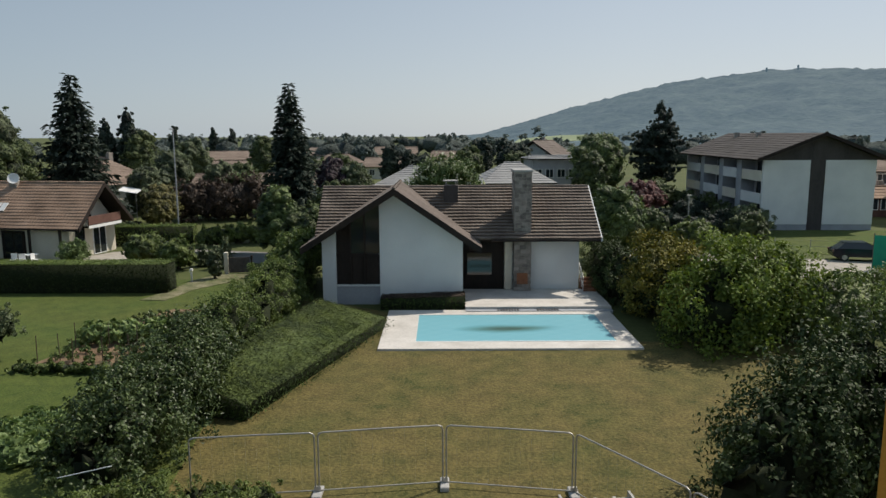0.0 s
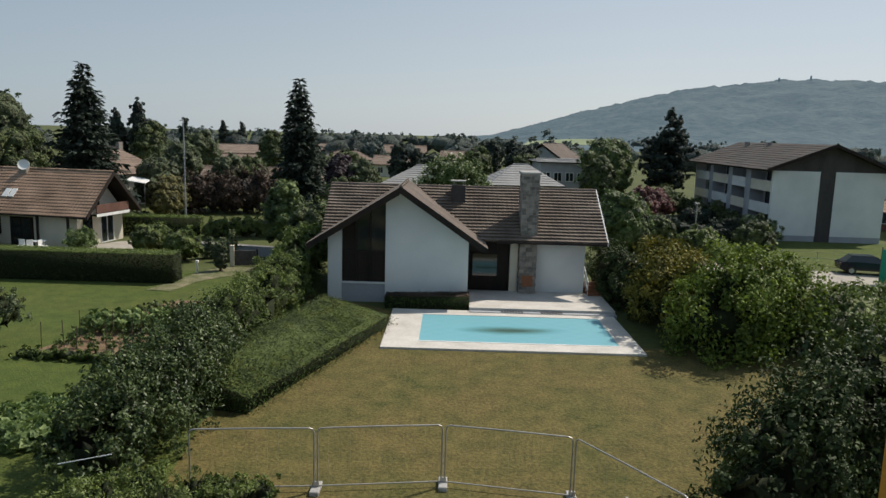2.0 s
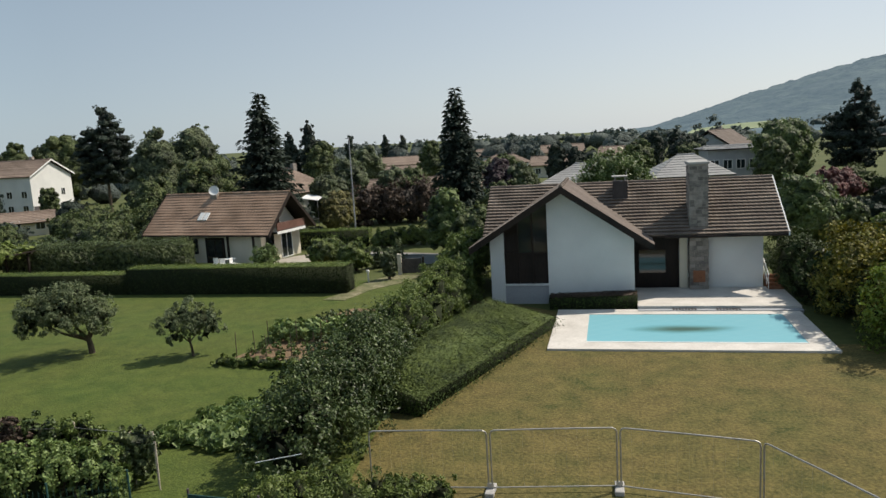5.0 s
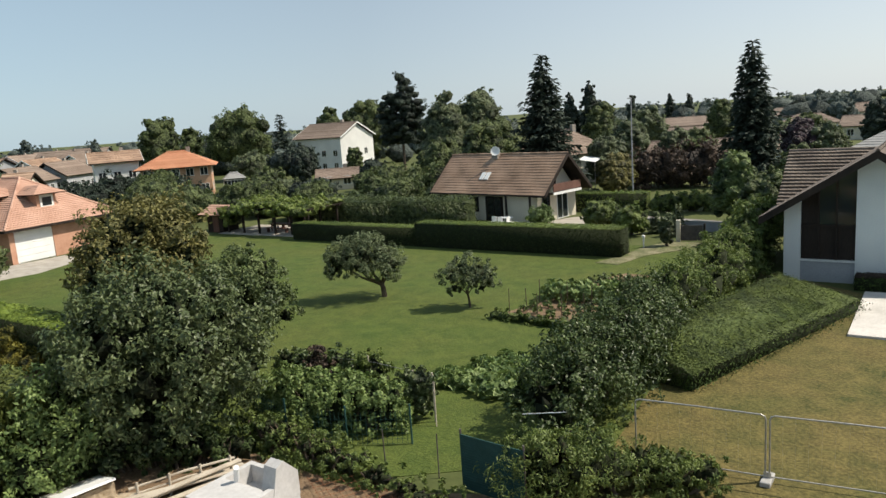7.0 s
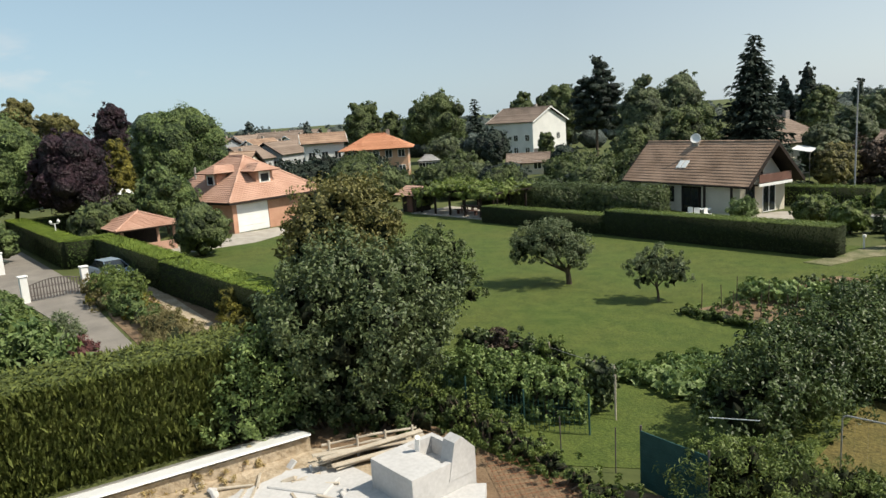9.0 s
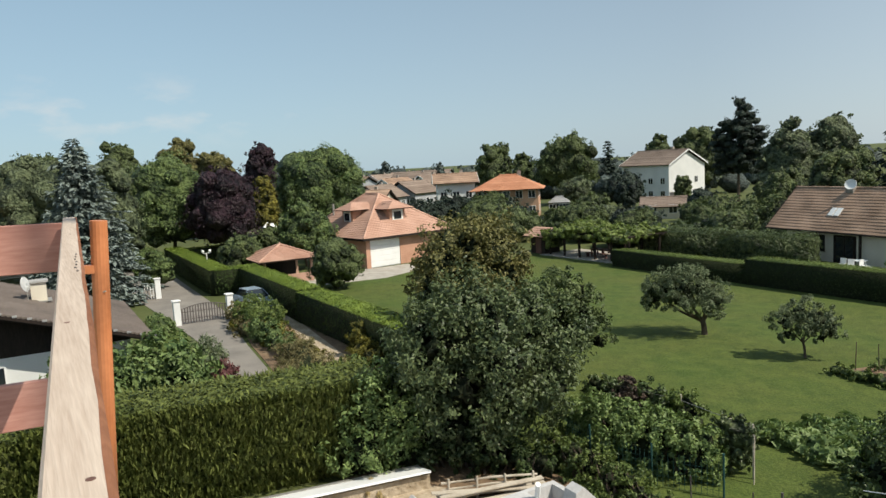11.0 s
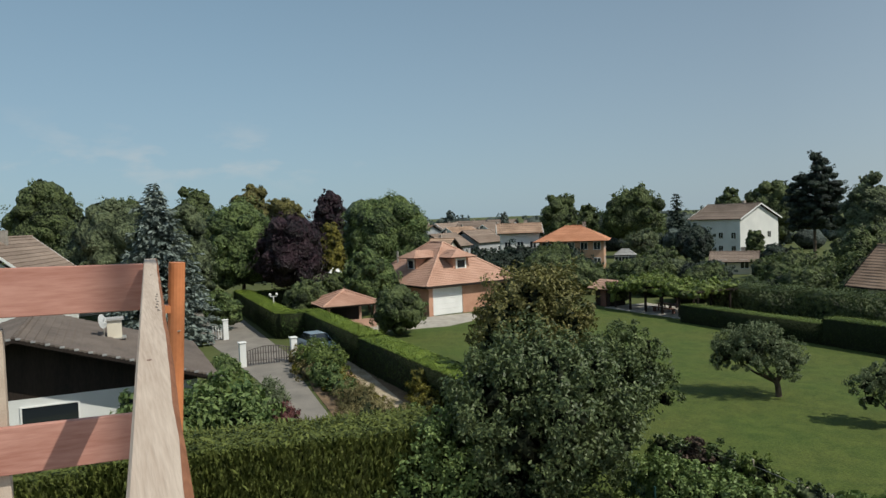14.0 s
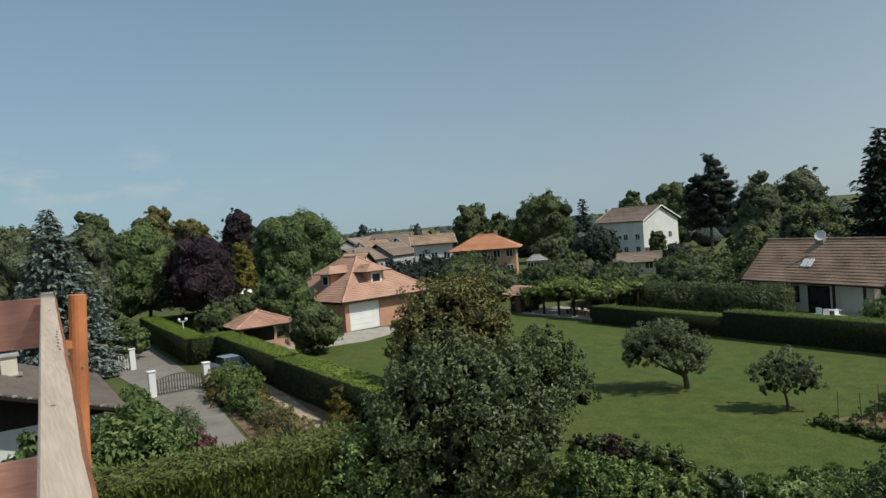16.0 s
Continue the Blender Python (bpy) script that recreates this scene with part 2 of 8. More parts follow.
M["tile_umber"] = surface("dark_umber_tiles", (0.045, 0.040, 0.037), (0.095, 0.082, 0.076), 0.5, 8, 0.85, 0.2, 0.01)
M["tile_far"] = surface("dull_brown_tiles", (0.165, 0.122, 0.096), (0.30, 0.232, 0.188), 0.2, 4, 0.9, 0.1, 0.01, island=0.2)
M["tile_pale"] = surface("pale_grey_roof_tiles", (0.24, 0.24, 0.24), (0.38, 0.375, 0.365), 0.4, 6, 0.8, 0.1, 0.01)
M["stone"] = surface("rough_chimney_stone", (0.13, 0.115, 0.105), (0.36, 0.32, 0.28), 3.0, 25, 0.9, 0.5, 0.03, island=0.3)
M["concrete"] = surface("fresh_pale_concrete", (0.42, 0.41, 0.40), (0.57, 0.557, 0.545), 0.8, 9, 0.9, 0.25, 0.02)
M["raw_concrete"] = surface("raw_grey_concrete", (0.30, 0.29, 0.28), (0.46, 0.45, 0.43), 0.8, 14, 0.9, 0.25, 0.02)
M["plank"] = surface("bare_pine_plank", (0.38, 0.285, 0.22), (0.60, 0.495, 0.405), 2.2, 30, 0.75, 0.3, 0.003, stretch=(0.5, 9, 5))
M["red_plank"] = surface("red_stained_board", (0.35, 0.150, 0.112), (0.56, 0.30, 0.24), 2.5, 26, 0.7, 0.3, 0.003, stretch=(6, 0.4, 3))
M["orange_paint"] = surface("orange_painted_steel", (0.50, 0.175, 0.070), (0.62, 0.235, 0.10), 5, 40, 0.5, 0.1, 0.002)
M["yellow_paint"] = surface("yellow_painted_steel", (0.40, 0.19, 0.025), (0.56, 0.29, 0.05), 2, 30, 0.5, 0.1, 0.002)
M["steel"] = surface("galvanised_steel", (0.32, 0.31, 0.29), (0.5, 0.48, 0.44), 5, 50, 0.5, 0.05, 0.002, metal=0.6)
M["rust"] = surface("rusty_steel", (0.16, 0.06, 0.03), (0.34, 0.15, 0.08), 5, 50, 0.85, 0.3, 0.004)
M["green_net"] = surface("dark_green_screen", (0.012, 0.045, 0.042), (0.03, 0.09, 0.08), 3, 40, 0.8, 0.3, 0.01)
M["green_board"] = surface("bright_green_sheet", (0.0, 0.24, 0.14), (0.02, 0.36, 0.22), 1, 20, 0.5, 0.1, 0.01)
M["white_paint"] = surface("white_paint", (0.70, 0.70, 0.69), (0.84, 0.84, 0.82), 1, 30, 0.6, 0.05, 0.002)
M["iron"] = surface("dark_wrought_iron", (0.06, 0.05, 0.05), (0.14, 0.12, 0.11), 4, 40, 0.6, 0.1, 0.002)
M["bark"] = surface("rough_bark", (0.05, 0.038, 0.028), (0.15, 0.115, 0.085), 3, 25, 0.95, 0.7, 0.03)
M["timber"] = surface("weathered_timber", (0.34, 0.28, 0.21), (0.58, 0.52, 0.43), 2, 25, 0.85, 0.3, 0.006)
M["glass"] = plain_glass("dark_window_glass")
M["rubber"] = surface("black_rubber", (0.012, 0.012, 0.012), (0.03, 0.03, 0.03), 5, 40, 0.8, 0.1, 0.002)
M["car_dark"] = surface("dark_blue_black_car_paint", (0.008, 0.01, 0.016), (0.014, 0.017, 0.026), 1, 20, 0.18, 0)
M["car_blue"] = surface("light_blue_car_paint", (0.26, 0.34, 0.42), (0.32, 0.40, 0.48), 1, 20, 0.22, 0)
M["hill_wood"] = surface("haze_glow_hillside", (0.0, 0.004, 0.004), (0.060, 0.074, 0.056), 0.02, 0.11, 1.0, 0.5, 6.0)
HAZE = M["hill_wood"].node_tree.nodes["Principled BSDF"]  # a far backdrop; blue emission imitates the bright summer haze before it
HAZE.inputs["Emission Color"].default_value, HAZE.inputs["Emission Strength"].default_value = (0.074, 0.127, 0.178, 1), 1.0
M["hill_field"] = surface("pale_hillside_meadow", (0.20, 0.25, 0.15), (0.27, 0.31, 0.19), 0.01, 0.05, 1.0, 0.2, 2.0)
# near-black core colour, painted in place of the shade inside bushes
M["inner_shade"] = surface("near_black_crown_shade", (0.010, 0.015, 0.006), (0.030, 0.038, 0.015), 6, 30, 1.0, 0.5, 0.05)
M["blossom"] = foliage("pale_cream_blossom", (0.40, 0.44, 0.28), (0.72, 0.74, 0.56), 0.7, 0.2, 2.0)
M["straw"] = foliage("dry_straw", (0.26, 0.19, 0.08), (0.50, 0.40, 0.2), 0.8, 0.1, 2.0)
LEAVES = {
    "leaf_yew": ("dark_clipped_yew", (0.008, 0.018, 0.005), (0.042, 0.065, 0.015), 0.7, 0.0, 1.5),
    "leaf_oak": ("broadleaf", (0.040, 0.062, 0.024), (0.150, 0.190, 0.072), 0.6, 0.18, 0.7),
    "leaf_bright": ("bright_broadleaf", (0.046, 0.086, 0.026), (0.175, 0.235, 0.080), 0.55, 0.15, 0.7),
    "leaf_laurel": ("glossy_laurel", (0.026, 0.046, 0.017), (0.150, 0.188, 0.082), 0.42, 0.14, 0.7),
    "leaf_grey": ("grey_green_leaves", (0.062, 0.088, 0.044), (0.185, 0.222, 0.115), 0.55, 0.2, 0.7),
    "leaf_olive": ("olive_green_leaves", (0.070, 0.074, 0.024), (0.225, 0.205, 0.072), 0.55, 0.16, 0.7),
    "leaf_dark": ("dark_needles", (0.015, 0.027, 0.022), (0.055, 0.078, 0.056), 0.7, 0.08, 0.7),
    "leaf_blue": ("blue_grey_needles", (0.085, 0.112, 0.100), (0.245, 0.290, 0.262), 0.7, 0.05, 0.7),
    "leaf_copper": ("copper_purple_leaves", (0.012, 0.008, 0.012), (0.055, 0.030, 0.040), 0.5, 0.12, 0.7),
    # dark side and lighter top colour: the hedge's shade and sunlight are painted in
    "leaf_box": ("shaded_green_hedge_side", (0.014, 0.032, 0.006), (0.066, 0.108, 0.02), 0.7, 0.0, 1.5),
    "leaf_box_top": ("sunlit_top_of_the_pool_hedge", (0.016, 0.032, 0.007), (0.095, 0.128, 0.026), 0.7, 0.0, 1.1),
    "leaf_thuja": ("thuja_hedge", (0.048, 0.066, 0.013), (0.155, 0.180, 0.044), 0.65, 0.08, 2.2),
    "leaf_hedge": ("mixed_hedge_leaves", (0.042, 0.074, 0.020), (0.190, 0.245, 0.068), 0.5, 0.2, 0.9),
    "leaf_vine": ("vine_leaves", (0.085, 0.130, 0.028), (0.255, 0.315, 0.090), 0.5, 0.2, 0.7),
    "leaf_squash": ("broad_squash_leaves", (0.075, 0.130, 0.040), (0.26, 0.335, 0.125), 0.55, 0.2, 2.0),
    "leaf_red": ("dark_red_leaves", (0.08, 0.028, 0.03), (0.2, 0.08, 0.075), 0.55, 0.16, 0.7),
    "leaf_tan": ("dry_tan_grass", (0.085, 0.082, 0.030), (0.270, 0.230, 0.110), 0.75, 0.15, 1.5),
    "leaf_privet": ("dark_glossy_hedge_leaves", (0.016, 0.034, 0.011), (0.105, 0.145, 0.050), 0.4, 0.14, 0.8),
    "leaf_umber": ("dark_reddish_brown_shrub_leaves", (0.028, 0.022, 0.018), (0.120, 0.082, 0.060), 0.6, 0.1, 0.7),
    # pale bluish leaf colour with the aerial haze painted in
    "leaf_far": ("hazed_distant_foliage", (0.070, 0.096, 0.090), (0.150, 0.182, 0.160), 0.8, 0.1, 0.12),
    # bright leaf colour that paints sunlight onto sheared hedge tops
    "leaf_sunlit_top": ("sunlit_hedge_top_leaves", (0.070, 0.118, 0.016), (0.235, 0.305, 0.052), 0.6, 0.0, 1.5),
    "leaf_berry": ("pale_green_berry_leaves", (0.055, 0.100, 0.028), (0.235, 0.310, 0.105), 0.5, 0.2, 2.0),
    "leaf_cherry": ("dark_cherry_laurel", (0.012, 0.027, 0.007), (0.06, 0.09, 0.024), 0.62, 0.08, 0.7),
    "leaf_lime": ("yellow_green_shrub_leaves", (0.026, 0.052, 0.008), (0.215, 0.285, 0.052), 0.6, 0.22, 0.7),
    "leaf_gold": ("golden_shrub_leaves", (0.034, 0.044, 0.007), (0.245, 0.215, 0.038), 0.65, 0.18, 0.7),
}
for key, args in LEAVES.items():
    M[key] = foliage(*args)
for key, args in LEAVES.items():  # the dense leafy inside of each kind of crown, mottled with painted shade
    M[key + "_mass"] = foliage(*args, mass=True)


# ---- building blocks ----
def mesh_object(name, bm, mat, parent=None, label=""):
    me = bpy.data.meshes.new(name)
    bm.to_mesh(me)
    bm.free()
    me.materials.append(mat)
    ob = new(name, me)
    if parent:
        ob.parent = parent
    if label:
        ob["label"] = label
    return ob


def part(name, bm, mat, parent, label=""):
    return mesh_object(name, bm, mat, parent, label)


def thing(name, label, category, m=None, group="", kind=""):
    ob = new(name)
    ob.empty_display_size = 0.3
    if m is not None:
        ob.matrix_world = m
    return tagged(ob, label, category, group, kind)


def setting(name, bm, mat, label, category="", kind="structure"):
    return tagged(mesh_object(name, bm, mat), label, category, "", kind)


def add_box(bm, x0, y0, z0, x1, y1, z1, bevel=0.0):
    m = Matrix.Translation(((x0 + x1) / 2, (y0 + y1) / 2, (z0 + z1) / 2)) @ Matrix.Diagonal((x1 - x0, y1 - y0, z1 - z0, 1))
    made = bmesh.ops.create_cube(bm, size=1, matrix=m)
    if bevel:
        edges = {e for v in made["verts"] for e in v.link_edges}
        bmesh.ops.bevel(bm, geom=list(edges), offset=bevel, segments=1, affect="EDGES")
    return bm


def box(x0, y0, z0, x1, y1, z1, bevel=0.0):
    return add_box(bmesh.new(), x0, y0, z0, x1, y1, z1, bevel)


def add_prism(bm, pts, direction):
    """A flat outline pushed along a direction."""
    d = Vector(direction)
    low = [bm.verts.new(p) for p in pts]
    high = [bm.verts.new(Vector(p) + d) for p in pts]
    bm.faces.new(low)
    bm.faces.new(high[::-1])
    for i in range(len(pts)):
        j = (i + 1) % len(pts)
        bm.faces.new((low[j], low[i], high[i], high[j]))
    bmesh.ops.recalc_face_normals(bm, faces=bm.faces)
    return bm


def prism(pts, direction):
    return add_prism(bmesh.new(), pts, direction)


def add_tube(bm, path, r0, r1=None, sides=8, cap=True):
    """A tube along points, from one radius to another."""
    r1 = r0 if r1 is None else r1
    path = [Vector(p) for p in path]
    rings = []
    for i, p in enumerate(path):
        d = (path[min(i + 1, len(path) - 1)] - path[max(i - 1, 0)]).normalized()
        u = d.orthogonal().normalized()
        w = d.cross(u)
        r = r0 + (r1 - r0) * i / max(1, len(path) - 1)
        rings.append([bm.verts.new(p + r * (math.cos(a) * u + math.sin(a) * w)) for a in (2 * math.pi * k / sides for k in range(sides))])
    for a, b in zip(rings, rings[1:]):
        # line the next ring up with the last one
        s = min(range(sides), key=lambda k: (b[k].co - a[0].co).length)
        for k in range(sides):
            j = (k + 1) % sides
            bm.faces.new((a[k], a[j], b[(j + s) % sides], b[(k + s) % sides]))
        b[:] = b[s:] + b[:s]
    if cap:
        bm.faces.new(rings[0][::-1])
        bm.faces.new(rings[-1])
    return bm


def tube(path, r0, r1=None, sides=8):
    return add_tube(bmesh.new(), path, r0, r1, sides)


def np_mesh(name, verts, faces, mat, parent=None, label=""):
    """A mesh of four-cornered faces from arrays."""
    me = bpy.data.meshes.new(name)
    n, k = len(verts), len(faces)
    me.vertices.add(n)
    me.vertices.foreach_set("co", np.asarray(verts, np.float32).ravel())
    me.loops.add(4 * k)
    me.loops.foreach_set("vertex_index", np.asarray(faces, np.int32).ravel())
    me.polygons.add(k)
    me.polygons.foreach_set("loop_start", np.arange(0, 4 * k, 4, dtype=np.int32))
    me.update(calc_edges=True)
    me.materials.append(mat)
    ob = new(name, me)
    if parent:
        ob.parent = parent
    if label:
        ob["label"] = label
    return ob


# ---- foliage ----
def unit(v):
    return v / np.maximum(np.linalg.norm(v, axis=-1, keepdims=True), 1e-9)


def leaf_quads(rng, at, out, size, slim=0.5, spread=0.42, lift=0.3):
    """One bent four-cornered leaf at each place, its face turned outwards and up."""
    n = len(at)
    face = unit(unit(out) + np.array([0, 0, lift]) + rng.normal(0, spread, (n, 3)))
    t = rng.normal(0, 1, (n, 3)) + np.array([0, 0, -0.5])
    axis = unit(t - (t * face).sum(-1, keepdims=True) * face)
    side = np.cross(face, axis)
    length = (size * rng.uniform(0.65, 1.35, n))[:, None]
    wide = length * slim * 0.5
    foot = at - axis * length * 0.4
    mid = at + face * length * 0.1
    verts = np.stack([foot, mid + side * wide, at + axis * length * 0.6 - face * length * 0.08, mid - side * wide], 1).reshape(-1, 3)
    return verts, np.arange(4 * n).reshape(-1, 4)


def spray_quads(rng, at, out, size, slim=0.5, droop=0.25, loose=0.9):
    """One needle spray at each place, growing outwards."""
    n = len(at)
    axis = unit(out + rng.normal(0, loose, (n, 3)) + np.array([0, 0, -droop]))
    side = unit(np.cross(axis, np.array([0, 0, 1.0]) + rng.normal(0, 0.35, (n, 3))))
    up = np.cross(side, axis)
    length = (size * rng.uniform(0.65, 1.35, n))[:, None]
    wide = length * slim * 0.5
    mid = at + axis * length * 0.5 + up * length * 0.1
    verts = np.stack([at, mid + side * wide, at + axis * length, mid - side * wide], 1).reshape(-1, 3)
    return verts, np.arange(4 * n).reshape(-1, 4)


def ball_quads(centre, radii, rings=6, sides=10):
    th = np.linspace(0.05, math.pi - 0.05, rings + 1)
    ph = np.linspace(0, 2 * math.pi, sides, endpoint=False)
    v = np.stack([np.outer(np.sin(th), np.cos(ph)), np.outer(np.sin(th), np.sin(ph)), np.outer(np.cos(th), np.ones(sides))], -1).reshape(-1, 3)
    f = [[i * sides + k, i * sides + (k + 1) % sides, (i + 1) * sides + (k + 1) % sides, (i + 1) * sides + k] for i in range(rings) for k in range(sides)]
    return v * np.array(radii) + np.array(centre), np.array(f)


def joined(parts):
    vs, fs, base = [], [], 0
    for v, f in parts:
        vs.append(v)
        fs.append(f + base)
        base += len(v)
    return np.concatenate(vs), np.concatenate(fs)


def add_crown(name, mat, parent, rng, lobes, count, size, slim=0.55, clump=0.28, core=0.72, per=26, rough=0.16, low=-0.75, spread=0.7, floor=0.02, lumpy=0.09, hearts=()):
    """Leaves in many small clumps over the skins of some lobes (x, y, z, rx, ry, rz), round solid cores; near crowns
    get near-black ones that paint in the inner shade.
    """
    lobes = np.array(lobes, float)
    area = lobes[:, 3] * lobes[:, 5] + lobes[:, 4] * lobes[:, 5]
    share = np.maximum(1, (count * area / area.sum() / per).astype(int))
    parts, inner = [], []
    for (x, y, z, a, b, c), k in zip(lobes, share):
        d = unit(rng.normal(0, 1, (int(k * 1.4) + 4, 3)))
        d = d[d[:, 2] > low][:k]
        k = len(d)
        reach = 1 + rng.normal(0, rough, k)[:, None].clip(-0.5, min(0.22, rough))
        mid = np.array([x, y, z]) + d * np.array([a, b, c]) * reach
        rc = clump * min(a, b, c) * rng.uniform(0.6, 1.4, k)
        q = unit(rng.normal(0, 1, (k, per, 3)) + 0.8 * d[:, None])
        at = (mid[:, None] + q * rc[:, None, None] * rng.uniform(0.35, 1.05, (k, per, 1))).reshape(-1, 3)
        parts.append(leaf_quads(rng, at, (q + 0.7 * d[:, None]).reshape(-1, 3), size, slim, spread))
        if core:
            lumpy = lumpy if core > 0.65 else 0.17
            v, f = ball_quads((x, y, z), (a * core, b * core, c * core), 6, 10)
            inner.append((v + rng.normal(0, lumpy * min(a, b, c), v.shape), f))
    for x, y, z, a, b, c in hearts:
        v, f = ball_quads((x, y, z), (a, b, c), 8, 14)
        inner.append((v + rng.normal(0, 0.05 * min(a, b, c), v.shape), f))
    v, f = joined(parts)
    v[:, 2] = np.maximum(v[:, 2], floor)
    ob = np_mesh(name, v, f, M[mat], parent)
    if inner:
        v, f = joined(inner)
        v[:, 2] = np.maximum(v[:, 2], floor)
        dense = core > 0.65  # crowns seen from afar are filled with leaves, near ones with cores painted shade-dark
        tagged(np_mesh("leafy_core" if dense else "twig_core", v, f, M[mat + "_mass"] if dense else M["inner_shade"], parent or ob), kind="stuff")
    return ob


def limbs(bm, rng, foot, top, spread, r, count=6, start=0.35):
    """A tapered, slightly bent trunk with limbs that fan out."""
    foot, top = Vector(foot), Vector(top)
    bend = Vector((rng.normal(0, 0.05), rng.normal(0, 0.05), 0)) * (top - foot).length
    way = [foot, foot.lerp(top, 0.3) + bend * 0.6, foot.lerp(top, 0.65) + bend, top]
    add_tube(bm, way, r, r * 0.3, 9)
    for i in range(count):
        t = start + (0.9 - start) * i / max(1, count - 1)
        p = way[0].lerp(way[3], t) + bend * min(1, t * 1.5)
        a = i * 2.4 + rng.uniform(0, 0.8)
        e = p + Vector((math.cos(a), math.sin(a), rng.uniform(0.35, 0.9))) * spread * (1.05 - 0.5 * t)
        m = p.lerp(e, 0.5) + Vector((0, 0, -0.06 * spread))
        add_tube(bm, [p, m, e], r * 0.42 * (1.1 - 0.6 * t), r * 0.1, 6)
    return bm


def tree(name, label, seed, x, y, height, radius, mat, count, size, lobes=7, trunk=0.25, stem=0.0, group="", flat=1.0, slim=0.6, lean=(0, 0), category="tree", rough=0.22, core=0.8, per=26, clump=0.3, bulk=1.0, heart=0.0, under=1.6):
    """A broad tree: trunk, limbs and a crown of clumps. stem: bare height below the crown."""
    rng = np.random.default_rng(seed)
    ob = thing(name, label, category, pose(x, y, 0), group)
    part("trunk", limbs(bmesh.new(), rng, (0, 0, -0.05), (lean[0] * 0.7, lean[1] * 0.7, stem + (height - stem) * 0.7), radius * 0.5, trunk), M["bark"], ob)
    h = height - stem
    zc, made = stem + h * 0.5, []
    for i in range(lobes):  # lobes spread evenly over a dome that is a little fuller below
        w = 0.97 - under * (i + 0.5) / lobes
        a = i * 2.39996 + rng.uniform(-0.35, 0.35)
        rr = radius * rng.uniform(0.22, 0.44) * bulk
        env = rng.uniform(0.8, 1.06)
        wide = math.sqrt(1 - w * w) * (1 - 0.12 * w)
        k = max(0.2, radius * env - rr * 0.9)
        rz = min(rr * flat * rng.uniform(0.75, 1.0), h * 0.28)
        made.append((lean[0] + math.cos(a) * wide * k, lean[1] + math.sin(a) * wide * k, zc + w * (h * 0.5 * env - rz * 0.9), rr, rr, rz))
    hearts = [(lean[0], lean[1], zc, radius * heart, radius * heart, h * 0.5 * heart)] if heart else []
    add_crown("crown", mat, ob, rng, made, count, size, slim, clump, core, per, rough, hearts=hearts)
    return ob


def conifer(name, label, seed, x, y, height, radius, mat, levels=34, arms=11, spray=0.55, trunk=0.22, skirt=0.6, power=0.85, droop=0.35, bare=0.03, group="", ragged=0.2):
    """A fir: a straight trunk and whorls of sagging boughs hung with sprays."""
    rng = np.random.default_rng(seed)
    ob = thing(name, label, "tree", pose(x, y, 0), group)
    part("trunk", tube([(0, 0, -0.05), (0, 0, height * 0.5), (0, 0, height * 0.99)], trunk, 0.02, 8), M["bark"], ob)
    parts, inner = [], []
    for i in range(levels):
        u = i / (levels - 1)
        z = height * (bare + (0.985 - bare) * u)
        reach = radius * (1 - u) ** power * (1 if u > 0.12 else skirt + (1 - skirt) * u / 0.12) + 0.08
        k = max(5, int(arms * (1 - 0.5 * u)))
        for j in range(k):
            a = 2 * math.pi * (j + rng.uniform(0, 0.8)) / k + i
            r = reach * (1 + rng.normal(0, ragged))
            n = max(3, int(r / spray * 7))
            t = rng.uniform(0.12, 1, n) ** 0.8
            d = np.array([math.cos(a), math.sin(a), 0])
            at = np.outer(t * r, d) + np.array([0, 0, z]) + np.outer(-droop * r * t + 0.3 * droop * r * t ** 3, [0, 0, 1]) + rng.normal(0, 0.10 * spray, (n, 3))
            out = d + rng.normal(0, 0.55, (n, 3)) * np.array([1, 1, 0.3])
            parts.append(spray_quads(rng, at, out, spray, 0.42, 0.35, 0.25))
    for u in np.linspace(0.05, 0.85, 9):
        rr = max(0.1, radius * (1 - u) ** power * 0.5)
        inner.append(ball_quads((0, 0, height * u), (rr, rr, height * 0.07), 4, 8))
    v, f = joined(parts)
    v[:, 2] = np.maximum(v[:, 2], 0.05)
    np_mesh("crown", v, f, M[mat], ob)
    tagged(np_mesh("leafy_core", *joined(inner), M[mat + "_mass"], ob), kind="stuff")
    return ob


def shrub(name, label, seed, lobes, mat, count, size, slim=0.5, category="shrub", group="", clump=0.3, rough=0.2, stems=True, core=0.72, per=40):
    """A bush of several lobes (x, y, z, rx, ry, rz in the world), with stems."""
    rng = np.random.default_rng(seed)
    x, y = np.mean([p[0] for p in lobes]), np.mean([p[1] for p in lobes])
    ob = thing(name, label, category, pose(x, y, 0), group)
    local = [(p[0] - x, p[1] - y, *p[2:]) for p in lobes]
    if stems:
        bm = bmesh.new()
        for p in local:
            for k in range(2):
                e = Vector((p[0] + rng.normal(0, 0.3 * p[3]), p[1] + rng.normal(0, 0.3 * p[4]), p[2] + 0.5 * p[5]))
                b = Vector((p[0] * 0.8 + rng.normal(0, 0.1), p[1] * 0.8 + rng.normal(0, 0.1), -0.03))
                add_tube(bm, [b, b.lerp(e, 0.5) + Vector((rng.normal(0, 0.1), rng.normal(0, 0.1), 0)), e], 0.05, 0.015, 6)
        part("stem", bm, M["bark"], ob)
    add_crown("foliage", mat, ob, rng, local, count, size, slim, clump, core, per, rough)
    return ob


